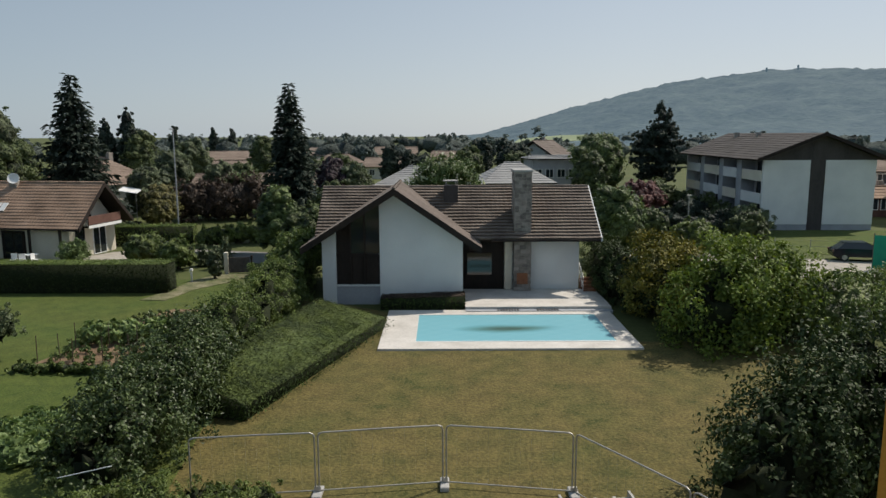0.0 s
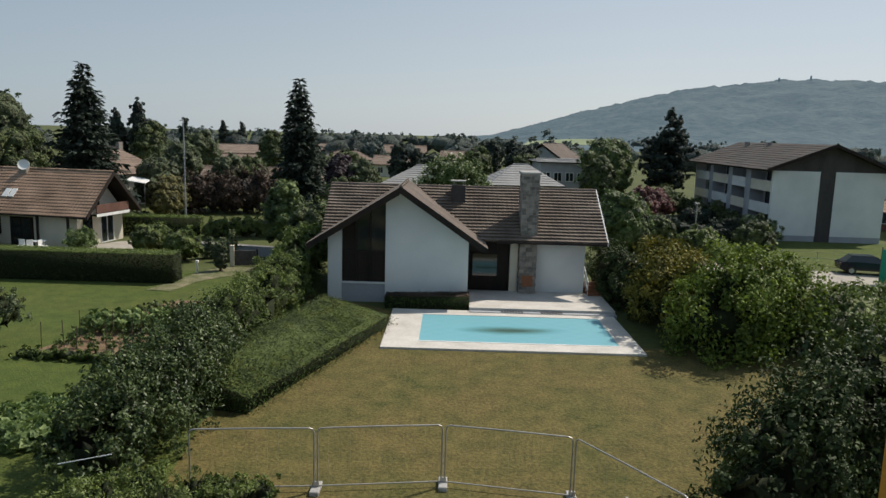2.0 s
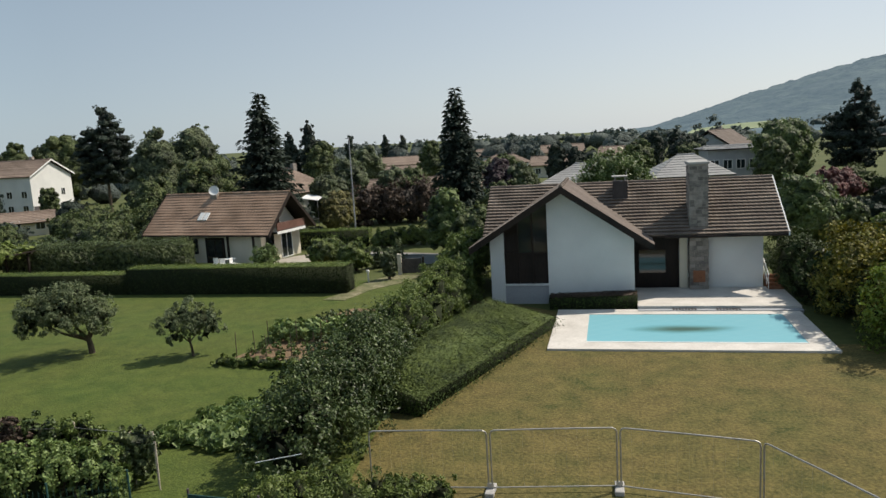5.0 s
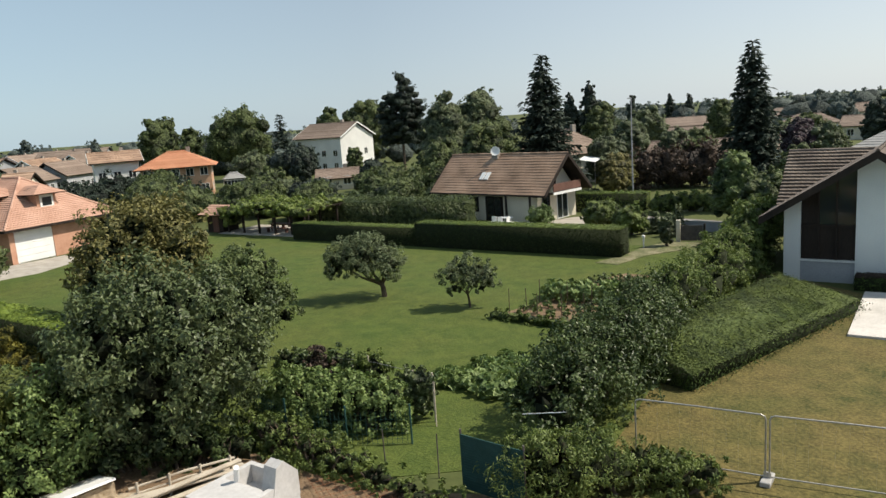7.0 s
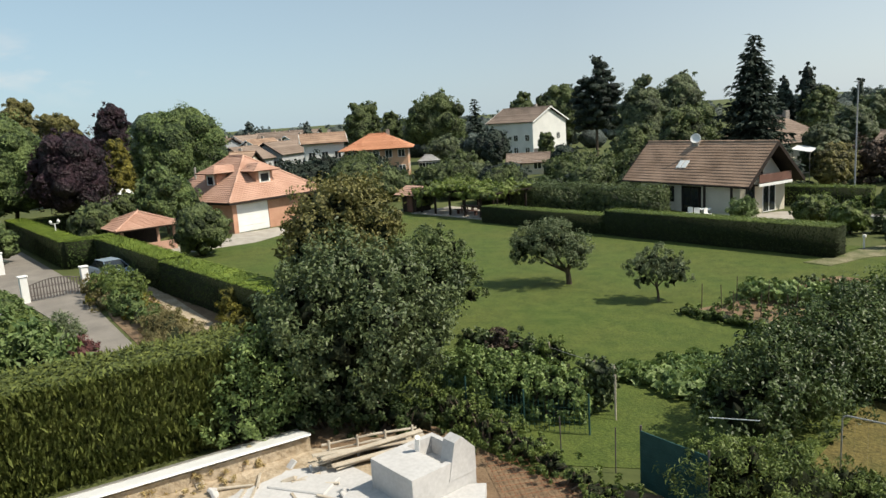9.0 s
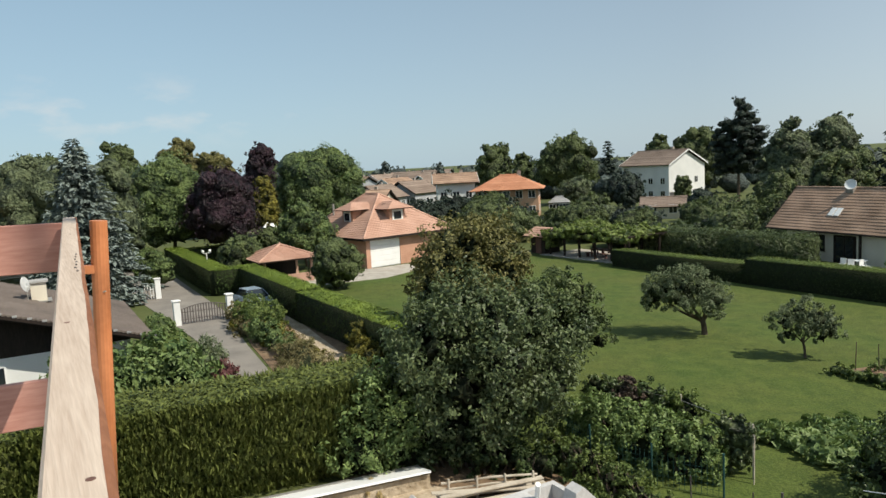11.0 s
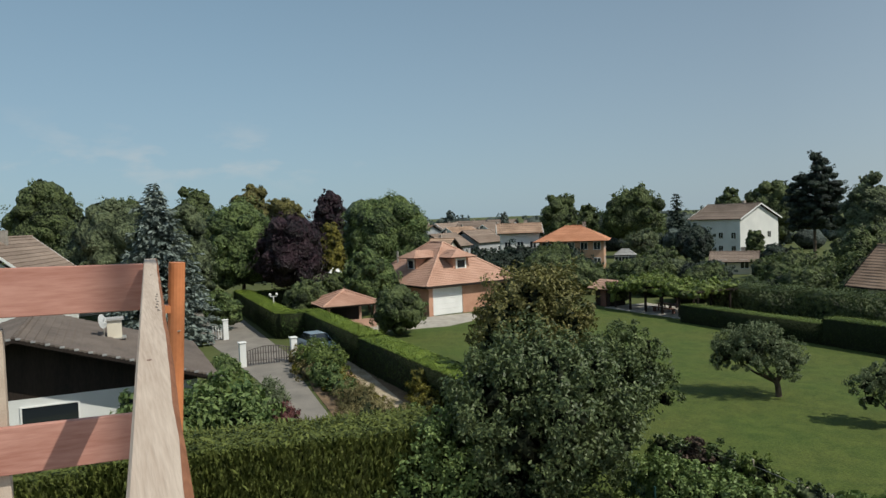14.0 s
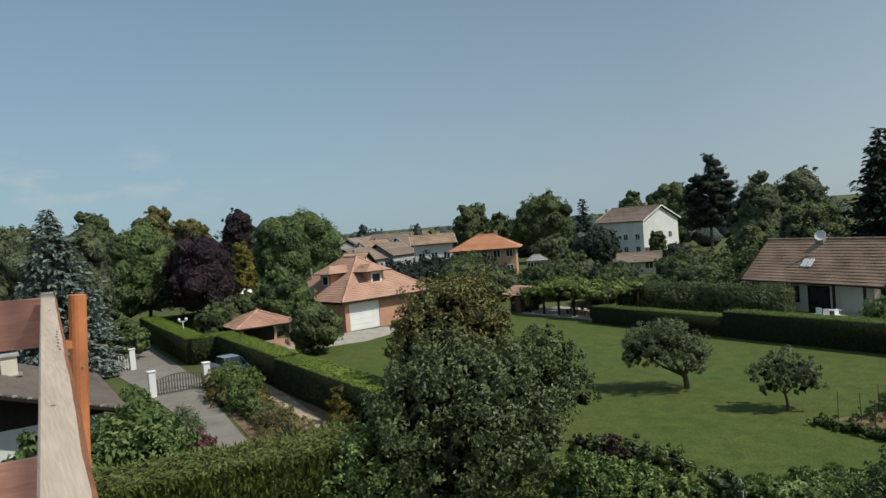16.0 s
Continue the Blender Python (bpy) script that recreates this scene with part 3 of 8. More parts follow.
def clipped_hedge(name, label, seed, path, width, height, mat, density=120, size=0.12, top_mat="leaf_sunlit_top", soft=0.05, slim=0.45, side=0.6, spiky=False, tilt=0.0, inside="inner_shade"):
    """A hedge cut flat along a line of points (x, y), with leaves over its faces; height may change along it."""
    rng = np.random.default_rng(seed)
    x0, y0 = path[0][0], path[0][1]
    ob = thing(name, label, "hedge", pose(x0, y0, 0))
    hs = height if isinstance(height, (list, tuple)) else [height] * len(path)
    ws = width if isinstance(width, (list, tuple)) else [width] * len(path)
    parts, inner, crest = [], [], []
    for (p, q, ha, hb, wa, wb) in zip(path, path[1:], hs, hs[1:], ws, ws[1:]):
        a, b = np.array([p[0] - x0, p[1] - y0]), np.array([q[0] - x0, q[1] - y0])
        d = b - a
        ln = np.linalg.norm(d)
        d = d / ln
        s = np.array([-d[1], d[0]])
        a, b = a - d * min(wa, wb) * 0.25, b + d * min(wa, wb) * 0.25
        ln += 0.5 * min(wa, wb)
        hm, wm = (ha + hb) / 2, (wa + wb) / 2

        def spot(t, sid, zz):
            base = a + np.outer(t * ln, d) + s * (sid * (wa + (wb - wa) * t) / 2)[:, None]
            return np.concatenate([base, (zz * (ha + (hb - ha) * t) * (1 + tilt * sid.clip(-1, 1)))[:, None]], 1)

        n_side, n_top, n_end = int(side * density * ln * hm), int(1.5 * density * ln * wm), int(side * density * wm * hm)
        for sg in (-1, 1):
            t, zz = rng.uniform(0, 1, n_side), rng.uniform(0.0, 1, n_side)
            belly = 1 - 0.05 * (zz > 0.93) + rng.normal(0, soft, n_side)
            if spiky:
                parts.append(spray_quads(rng, spot(t, sg * belly, zz), np.r_[s * sg * 0.6, 1.0] + np.zeros((n_side, 3)), size, slim, -0.4, 0.35))
            else:
                parts.append(leaf_quads(rng, spot(t, sg * belly, zz), np.r_[s * sg, -0.1] + np.zeros((n_side, 3)), size, slim, 0.3, 0.0))
        t, sd = rng.uniform(0, 1, n_top), rng.uniform(-1, 1, n_top)
        crest.append(leaf_quads(rng, spot(t, sd, 1 + rng.normal(0, soft * 0.4, n_top)), np.array([0, 0, 1.0]) + np.zeros((n_top, 3)), size, slim, 0.22, 0.2))
        for tt, sg in ([(0, -1)] if p == path[0] else []) + ([(1, 1)] if q == path[-1] else []):
            t, sd, zz = np.full(n_end, tt) + rng.normal(0, 0.004, n_end), rng.uniform(-1, 1, n_end), rng.uniform(0, 1, n_end)
            parts.append(leaf_quads(rng, spot(t, sd, zz), np.r_[d * sg, 0.2] + np.zeros((n_end, 3)), size, slim, 0.28, 0.0))
        e = 0.06
        c = [spot(np.array([t]), np.array([sd * (1 - e)]), np.array([zz]))[0] for zz in (0.02, 0.97) for t, sd in ((0.004, -1), (0.996, -1), (0.996, 1), (0.004, 1))]
        inner.append((np.array(c), np.array([[0, 1, 5, 4], [1, 2, 6, 5], [2, 3, 7, 6], [3, 0, 4, 7], [4, 5, 6, 7], [3, 2, 1, 0]])))
    bm = bmesh.new()
    for p, q in zip(path, path[1:]):
        n = max(2, int(math.hypot(q[0] - p[0], q[1] - p[1]) / 1.2))
        for k in range(n):
            x, y = p[0] - x0 + (q[0] - p[0]) * k / n, p[1] - y0 + (q[1] - p[1]) * k / n
            add_tube(bm, [(x, y, -0.03), (x, y, 0.6 * min(hs))], 0.05, 0.02, 5)
    part("stem", bm, M["bark"], ob)
    # the core's dark colour stands for the shade inside the hedge
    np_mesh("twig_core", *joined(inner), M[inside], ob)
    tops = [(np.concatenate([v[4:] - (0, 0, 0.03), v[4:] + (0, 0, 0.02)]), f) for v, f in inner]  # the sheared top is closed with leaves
    # a top_mat lighter than the sides puts the sunlight into the colour
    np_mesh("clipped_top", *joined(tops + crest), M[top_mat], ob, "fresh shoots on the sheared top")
    v, f = joined(parts)
    v[:, 2] = np.maximum(v[:, 2], 0.01)
    np_mesh("foliage", v, f, M[mat], ob)
    return ob


# ---- roofs and openings ----
def roof_slope(parent, a, b, c, d, mat, course=0.33, tile=0.3, lift=0.06, thick=0.12, name="roof_course", under=None, joined_up=False):
    """Tiles laid in rows from the eave a-b to the ridge d-c, each row lapping the one below, over a boarded slab."""
    a, b, c, d = (Vector(p) for p in (a, b, c, d))
    nrm = (b - a).cross(d - a).normalized()
    if nrm.z < 0:
        nrm.negate()
    slab = bmesh.new()
    add_prism(slab, [p for i, p in enumerate((a, b, c, d)) if i == 0 or (p - (a, b, c, d)[i - 1]).length > 0.01], -nrm * thick)
    part("roof_deck", slab, under or M["dark_wood"], parent)
    rows = max(3, round(max((d - a).length, (c - b).length) / course))
    whole = bmesh.new()
    for i in range(rows):
        t0, t1 = i / rows, min(1.0, (i + 1.12) / rows)
        l0, r0, l1, r1 = a.lerp(d, t0), b.lerp(c, t0), a.lerp(d, t1), b.lerp(c, t1)
        w = (r0 - l0).length
        n = max(1, round(w / tile))
        bm = whole if joined_up else bmesh.new()
        last = None
        for k in range(2 * n + 1):
            u = k / (2 * n)
            hump = 0.02 * (k % 2) + 0.012 * math.sin(k * 12.9 + i * 7.1)
            p, q = l0.lerp(r0, u), l1.lerp(r1, u)
            ring = [bm.verts.new(p + nrm * 0.004), bm.verts.new(p + nrm * (lift + hump)), bm.verts.new(q + nrm * (0.014 + hump * 0.5))]
            if last:
                bm.faces.new((last[0], ring[0], ring[1], last[1]))
                bm.faces.new((last[1], ring[1], ring[2], last[2]))
            last = ring
        if not joined_up:
            part(name, bm, mat, parent)
    if joined_up:
        tagged(part("roof_tiles", whole, mat, parent), kind="stuff")
    else:
        whole.free()


def ridge_cap(parent, a, b, mat, r=0.11, step=0.42):
    a, b = Vector(a), Vector(b)
    n = max(2, round((b - a).length / step))
    bm = bmesh.new()
    for k in range(n):
        p, q = a.lerp(b, k / n), a.lerp(b, (k + 1.08) / n)
        add_tube(bm, [p, q], r * 1.05, r * 0.9, 8)
    part("ridge_tiles", bm, mat, parent)


def window(parent, x, y, z, w, h, face="y", depth=0.12, frame_mat=None, name="window", bars=1, shutters=None, sign=-1):
    """A framed window set on a wall plane; face: the axis the wall faces, sign: which way."""
    fm = frame_mat or M["white_paint"]
    t = 0.07

    def put(bm, u0, v0, u1, v1, d0, d1):
        if face == "y":
            add_box(bm, x + u0, min(y + sign * d0, y + sign * d1), z + v0, x + u1, max(y + sign * d0, y + sign * d1), z + v1)
        else:
            add_box(bm, min(x + sign * d0, x + sign * d1), y + u0, z + v0, max(x + sign * d0, x + sign * d1), y + u1, z + v1)

    frame_bm = bmesh.new()
    put(frame_bm, -w / 2 - t, -t, -w / 2, h + t, 0.0, 0.06)
    put(frame_bm, w / 2, -t, w / 2 + t, h + t, 0.0, 0.06)
    put(frame_bm, -w / 2, h, w / 2, h + t, 0.0, 0.06)
    put(frame_bm, -w / 2, -t, w / 2, 0, 0.0, 0.06)
    for k in range(bars):
        u = -w / 2 + w * (k + 1) / (bars + 1)
        put(frame_bm, u - t / 2, 0, u + t / 2, h, 0.005, 0.05)
    win = part(name, frame_bm, fm, parent)
    g = bmesh.new()
    put(g, -w / 2, 0, w / 2, h, 0.005, 0.025)
    part("pane", g, M["glass"], win)
    if shutters:
        for sg in (-1, 1):
            s = bmesh.new()
            u = sg * (w / 2 + t + w * 0.25)
            put(s, u - w * 0.25, -t, u + w * 0.25, h + t, 0.004, 0.04)
            part("shutter", s, shutters, win)
    return win

# ---- ground ----
def sheet(points, z, thick=0.05):
    return prism([(x, y, z - thick) for x, y in points], (0, 0, thick))


def ground_sheet():
    """One sheet to the horizon: finer near the gardens, gently rolling far off."""
    bm = bmesh.new()
    xs = [-4000, -2500, -1500, -900, -600, -400, -260, -180, -120, -80, -50, -25, 0, 25, 50, 80, 120, 180, 260, 400, 600, 900, 1500, 2500, 4000]
    grid = [[bm.verts.new((x, y, 0)) for x in xs] for y in xs]
    for i in range(len(xs) - 1):
        for j in range(len(xs) - 1):
            bm.faces.new((grid[i][j], grid[i][j + 1], grid[i + 1][j + 1], grid[i + 1][j]))
    return bm


setting("ground", ground_sheet(), M["meadow"], "green meadow ground reaching to the horizon", "ground")
setting("lawn", sheet([(-62, 17.2), (-18, 10.5), (-7.6, 18.5), (-8.2, 24), (-11, 43.5), (-16, 50), (-62, 47)], 0.02), M["lawn"], "mown green lawn of the neighbouring garden", "lawn")
setting("dry_lawn", sheet([(-7.5, 16.0), (15, 12), (17, 34), (9.4, 34), (9.4, 40.0), (-3.0, 40.0), (-8.5, 44), (-8.3, 24)], 0.024), M["dry_lawn"], "sun-dried patchy brown and green lawn", "lawn")
setting("villa_lawn", sheet([(-66, 17.3), (-33, 17.3), (-33, 26), (-64, 29)], 0.03), M["lawn"], "green lawn beside the villa drive", "lawn")
setting("road", sheet([(-30.2, 7.3), (-30.2, 9.6), (-35.8, 10.0), (-42, 10.6), (-50, 11.5), (-52.3, 12.2), (-60, 12.3), (-95, 13.2), (-130, 15), (-130, 9), (-95, 8.8), (-66, 7.5), (-52.3, 8.2), (-43, 8.5), (-34.4, 8.0)], 0.03), M["asphalt"], "worn grey asphalt lane and driveway", "road")
setting("villa_drive", sheet([(-66.4, 29.0), (-66.4, 33.8), (-62, 33.2), (-59.5, 28.0), (-60.5, 20.5), (-64, 20.5), (-64.5, 28)], 0.034), M["gravel"], "pale drive in front of the villa garage", "driveway")
setting("street", sheet([(17, 63), (26, 58.5), (38, 54), (70, 44), (70, 33), (36, 44.5), (22, 51), (15, 58)], 0.03), M["gravel"], "pale grey street and parking area", "road")
setting("site_earth", sheet([(-21.5, 1.0), (-21.3, 11.0), (-17.5, 13.8), (-13.0, 13.6), (-7, 16.2), (9, 14.4), (9, 0.6), (-4, 0.6)], 0.028), M["earth"], "bare earth of the building site", "ground")
setting("site_rubble", sheet([(-20.0, 3.5), (-20.0, 9.5), (-17.2, 11.6), (-13.2, 11.6), (-9.5, 6.8), (-12, 2.5)], 0.06), M["pale_earth"], "pale trampled site earth and rubble", "ground")
setting("chalet_terrace", sheet([(-31, 57.0), (-24.5, 58.5), (-24.0, 63), (-28.5, 62)], 0.06), M["gravel"], "pale paved terrace beside the chalet", "pavement")
setting("garden_path", sheet([(-18.6, 43.4), (-17.0, 43.2), (-16.2, 46.5), (-14.6, 48.8), (-13.9, 51.6), (-16.2, 51.8), (-17.4, 49.4), (-17.7, 46.5)], 0.05), M["worn_grass"], "worn bare earth path by the hedge", "path")
setting("apartment_lawn", sheet([(20, 66), (33, 58.6), (60, 49.5), (66, 56), (46, 74), (31, 74.2), (24, 72)], 0.026), M["lawn"], "green lawn before the apartment block", "lawn")
setting("lane", sheet([(-26, 61), (-11, 57), (-11, 60.5), (-26, 64.5)], 0.04), M["asphalt"], "grey lane behind the gardens", "road")


# ---- pool and terrace ----
def pool():
    ob = thing("swimming_pool", "rectangular pool under a faded turquoise cover, paved edge", "pool", pose(3.55, 36.4, 0))
    bm = bmesh.new()
    x0, x1, y0, y1 = -4.85, 4.85, -2.6, 2.7
    for a in (box(x0 - 1.75, y0 - 1.15, -0.1, x1 + 1.0, y0, 0.12), box(x0 - 1.75, y1, -0.1, x1 + 1.0, y1 + 1.1, 0.12), box(x0 - 1.75, y0, -0.1, x0, y1, 0.12), box(x1, y0, -0.1, x1 + 1.0, y1, 0.12)):
        me = bpy.data.meshes.new("tmp")
        a.to_mesh(me)
        a.free()
        bm.from_mesh(me)
        bpy.data.meshes.remove(me)
    part("coping", bm, M["paving"], ob)
    # a cover sheet that sags to a dirty puddle in its middle
    c = bmesh.new()
    n, k = 30, 18
    g = [[c.verts.new((x0 + (x1 - x0) * i / n, y0 + (y1 - y0) * j / k, 0.10 - 0.055 * math.exp(-((i / n - 0.45) ** 2) / 0.05 - ((j / k - 0.45) ** 2) / 0.05) + 0.006 * math.sin(i * 1.7) * math.sin(j * 2.1))) for i in range(n + 1)] for j in range(k + 1)]
    for j in range(k):
        for i in range(n):
            c.faces.new((g[j][i], g[j][i + 1], g[j + 1][i + 1], g[j + 1][i]))
    m, nn, l, b = material("pool_cover", 0.4)
    co = nn.new("ShaderNodeTexCoord")
    mp = nn.new("ShaderNodeMapping")
    mp.inputs["Location"].default_value, mp.inputs["Scale"].default_value = (0.05, 0.06, 0), (0.25, 0.85, 1)
    l.new(co.outputs["Object"], mp.inputs[0])
    ns = nn.new("ShaderNodeTexNoise")
    ns.inputs["Scale"].default_value, ns.inputs["Detail"].default_value = 1.3, 4
    l.new(mp.outputs[0], ns.inputs["Vector"])
    ln = nn.new("ShaderNodeVectorMath")
    ln.operation = "LENGTH"
    l.new(mp.outputs[0], ln.inputs[0])
    ad = nn.new("ShaderNodeMath")
    ad.operation, ad.inputs[1].default_value = "MULTIPLY_ADD", 0.5
    l.new(ns.outputs["Fac"], ad.inputs[0])
    l.new(ln.outputs["Value"], ad.inputs[2])
    r = ramp_node(nn, [(0.38, (0.06, 0.12, 0.10)), (0.62, (0.10, 0.25, 0.25)), (0.85, (0.15, 0.39, 0.45)), (1.0, (0.19, 0.45, 0.52))])
    l.new(ad.outputs[0], r.inputs[0])
    l.new(r.outputs[0], b.inputs["Base Color"])
    part("cover", c, m, ob, "faded turquoise cover with a dirty puddle")
    part("cover_edge", box(x0, y0 - 0.04, 0.121, x1, y0 + 0.05, 0.14), M["white_paint"], ob)


pool()
setting("terrace", box(1.3, 40.2, 0.0, 9.6, 45.0, 0.3), M["paving"], "pale paved terrace before the house", "pavement")
setting("terrace_step", box(1.3, 39.75, 0.0, 9.6, 40.2, 0.16), M["grey_wall"], "grey step with dark drain slots below the terrace", "step")
gr = thing("drain_grille", "two dark drain grilles in the terrace step", "grille", pose(3.3, 39.9, 0.16))
for k in range(22):
    if k in (8, 9, 10, 11, 12, 13):
        continue
    part("slat", box(-0.2 + k * 0.16, -0.10, 0.0, -0.11 + k * 0.16, 0.24, 0.025), M["dark_wood"], gr)


# ---- pool house ----
def pool_house():
    ob = thing("house", "low white house with brown tiled roof and big gable", "house", pose(0, 0, 0))
    gx, gz, gl, gzl, grr, gzr = -2.78, 6.92, -8.2, 3.5, 2.25, 3.5
    fy = 42.1
    ry, rz, ey, ez = 48.0, 6.55, 43.9, 3.62

    def line_l(x):
        return gz - (gx - x) * (gz - gzl) / (gx - gl) - 0.22

    def line_r(x):
        return gz - (x - gx) * (gz - gzr) / (grr - gx) - 0.22

    part("white_wall", prism([(-3.7, fy, 0), (1.2, fy, 0), (1.2, fy, line_r(1.2)), (gx, fy, gz - 0.24), (-3.7, fy, line_l(-3.7))], (0, 0.3, 0)), M["white_wall"], ob)
    part("white_pier", prism([(-7.1, fy, 0), (-6.28, fy, 0), (-6.28, fy, line_l(-6.28)), (-7.1, fy, line_l(-7.1))], (0, 0.3, 0)), M["white_wall"], ob)
    part("grey_plinth", box(-6.28, fy + 0.05, 0, -3.7, fy + 0.3, 1.12), M["grey_wall"], ob)
    part("sill", box(-6.28, fy - 0.04, 1.12, -3.7, fy + 0.3, 1.2), M["white_wall"], ob)
    part("wood_panel", prism([(-6.28, fy + 0.22, 1.2), (-3.7, fy + 0.22, 1.2), (-3.7, fy + 0.22, line_l(-3.7)), (-6.28, fy + 0.22, line_l(-6.28))], (0, 0.12, 0)), M["dark_wood"], ob)
    for x in (-5.45, -4.6):
        part("mullion", box(x - 0.05, fy + 0.1, 1.2, x + 0.05, fy + 0.22, line_l(x)), M["dark_wood"], ob)
    part("rail", box(-6.28, fy + 0.1, 2.95, -3.7, fy + 0.2, 3.08), M["dark_wood"], ob)
    part("glazing", prism([(-5.4, fy + 0.17, 3.08), (-3.75, fy + 0.17, 3.08), (-3.75, fy + 0.17, line_l(-3.75) - 0.1), (-5.4, fy + 0.17, line_l(-5.4) - 0.1)], (0, 0.03, 0)), M["glass"], ob)
    part("side_wall", box(0.9, fy + 0.3, 0, 1.2, 45.0, 3.4), M["white_wall"], ob)
    part("side_wall", box(-7.1, fy + 0.3, 0, -6.8, 51.6, 3.6), M["white_wall"], ob)
    # gable roof
    back = 48.4
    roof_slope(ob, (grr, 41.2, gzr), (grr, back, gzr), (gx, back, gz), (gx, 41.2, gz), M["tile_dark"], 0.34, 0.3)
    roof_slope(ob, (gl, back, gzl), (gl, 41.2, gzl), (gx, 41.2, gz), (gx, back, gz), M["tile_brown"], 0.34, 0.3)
    ridge_cap(ob, (gx, 41.15, gz + 0.03), (gx, back, gz + 0.03), M["tile_brown"])
    for x, z in ((grr, gzr), (gl, gzl)):
        part("bargeboard", prism([(x, 41.14, z + 0.06), (gx, 41.14, gz + 0.06), (gx, 41.14, gz - 0.36), (x, 41.14, z - 0.34)], (0, 0.07, 0)), M["dark_wood"], ob)
        part("soffit", prism([(x, 41.22, z - 0.14), (gx, 41.22, gz - 0.14), (gx, 41.22, gz - 0.18), (x, 41.22, z - 0.18)], (0, 0.9, 0)), M["dark_wood"], ob)
    # main roof
    xl, xr = -7.85, 9.6
    roof_slope(ob, (xl, ey, ez), (xr + 0.15, ey, ez), (xr, ry, rz), (xl, ry, rz), M["tile_brown"], 0.30, 0.3, 0.13)
    roof_slope(ob, (xr, 52.1, ez), (xl, 52.1, ez), (xl, ry, rz), (xr, ry, rz), M["tile_brown"], 0.5, 0.6)
    ridge_cap(ob, (xl, ry, rz + 0.03), (xr, ry, rz + 0.03), M["tile_brown"])
    part("verge", prism([(xr + 0.13, ey - 0.05, ez + 0.1), (xr + 0.02, ry, rz + 0.1), (xr + 0.02, ry, rz - 0.14), (xr + 0.13, ey - 0.05, ez - 0.14)], (0.07, 0, 0)), M["white_paint"], ob)
    part("gutter", tube([(3.0, ey - 0.1, ez - 0.06), (xr + 0.1, ey - 0.1, ez - 0.06)], 0.07, 0.07, 8), M["dark_wood"], ob)
    part("wing_wall", box(3.9, 45.0, 0, 8.6, 45.3, 3.9), M["white_wall"], ob)
    part("end_wall", prism([(8.58, 45.3, 0), (8.58, 51.3, 0), (8.58, 51.3, 3.75), (8.58, 48.0, 6.3), (8.58, 45.3, 4.3)], (-0.3, 0, 0)), M["white_wall"], ob)
    part("end_wall", prism([(-7.1, 45.0, 3.6), (-7.1, 51.6, 3.6), (-7.1, 48.0, 6.3)], (0.3, 0, 0)), M["white_wall"], ob)
    part("back_wall", box(-7.1, 51.3, 0, 8.6, 51.6, 3.8), M["white_wall"], ob)
    part("recess_wall", box(1.2, 45.4, 0, 3.9, 45.6, 4.2), M["dark_wood"], ob)
    window(ob, 2.35, 45.4, 1.15, 1.55, 1.4, "y", frame_mat=M["dark_wood"], bars=0)
    part("pier", box(3.9, 44.85, 0.3, 4.35, 45.0, 3.4), M["cream_wall"], ob)
    # stone chimney with recessed joints
    ch = part("chimney", box(4.45, 44.35, 0.3, 5.47, 46.1, 7.7), M["stone"], ob, "tall rough stone chimney stack")
    rng = random.Random(5)
    bm = bmesh.new()
    z = 0.32
    while z < 7.55:
        h = rng.uniform(0.16, 0.28)
        for fx in (0, 1):
            u = 0.0
            while u < 1.0:
                w = min(rng.uniform(0.22, 0.45), 1.0 - u)
                p = rng.uniform(0.01, 0.045)
                if fx == 0:
                    add_box(bm, 4.45 + u * 1.02 + 0.012, 44.35 - p, z, 4.45 + (u + w) * 1.02 - 0.012, 44.36, z + h - 0.02)
                else:
                    add_box(bm, 5.46, 44.35 + u * 1.75 + 0.012, z, 5.47 + p, 44.35 + (u + w) * 1.75 - 0.012, z + h - 0.02)
                    add_box(bm, 4.45 - p, 44.35 + u * 1.75 + 0.012, z, 4.46, 44.35 + (u + w) * 1.75 - 0.012, z + h - 0.02)
                u += w
        z += h
    part("stonework", bm, M["stone"], ch)
    part("cap", box(4.35, 44.25, 7.7, 5.57, 46.2, 7.85, 0.03), M["raw_concrete"], ch)
    part("fireplace", box(4.62, 44.28, 0.75, 5.3, 44.36, 1.45), M["rust"], ch)
    v = part("roof_vent", box(0.1, 46.6, 5.2, 1.0, 47.6, 6.75), M["slate_clad"], ob)
    part("cowl", box(0.05, 46.7, 7.0, 1.0, 47.5, 7.08, 0.02), M["raw_concrete"], v)
    for dx in (0.22, 0.84):
        part("leg", box(dx, 46.8, 6.8, dx + 0.06, 47.4, 7.0), M["raw_concrete"], v)
    part("aerial", tube([(1.05, 47.4, 6.3), (0.95, 47.4, 7.4)], 0.02, 0.015, 6), M["steel"], ob)
    # garden steps with a white rail at the wing's end
    for k in range(4):
        part("step", box(8.75, 45.6 - 0.36 * k - 0.36, 0.0, 9.55, 45.6 - 0.36 * k, 0.95 - 0.17 * k), M["rust"], ob)
    for z in (0.45, 0.95):
        part("stair_rail", tube([(8.72, 45.6, 0.95 + z), (8.72, 44.0, 0.25 + z)], 0.03), M["white_paint"], ob)
    for k in range(4):
        part("baluster", tube([(8.72, 45.6 - 0.5 * k, 0.9 - 0.2 * k), (8.72, 45.6 - 0.5 * k, 1.88 - 0.22 * k)], 0.02), M["white_paint"], ob)


pool_house()


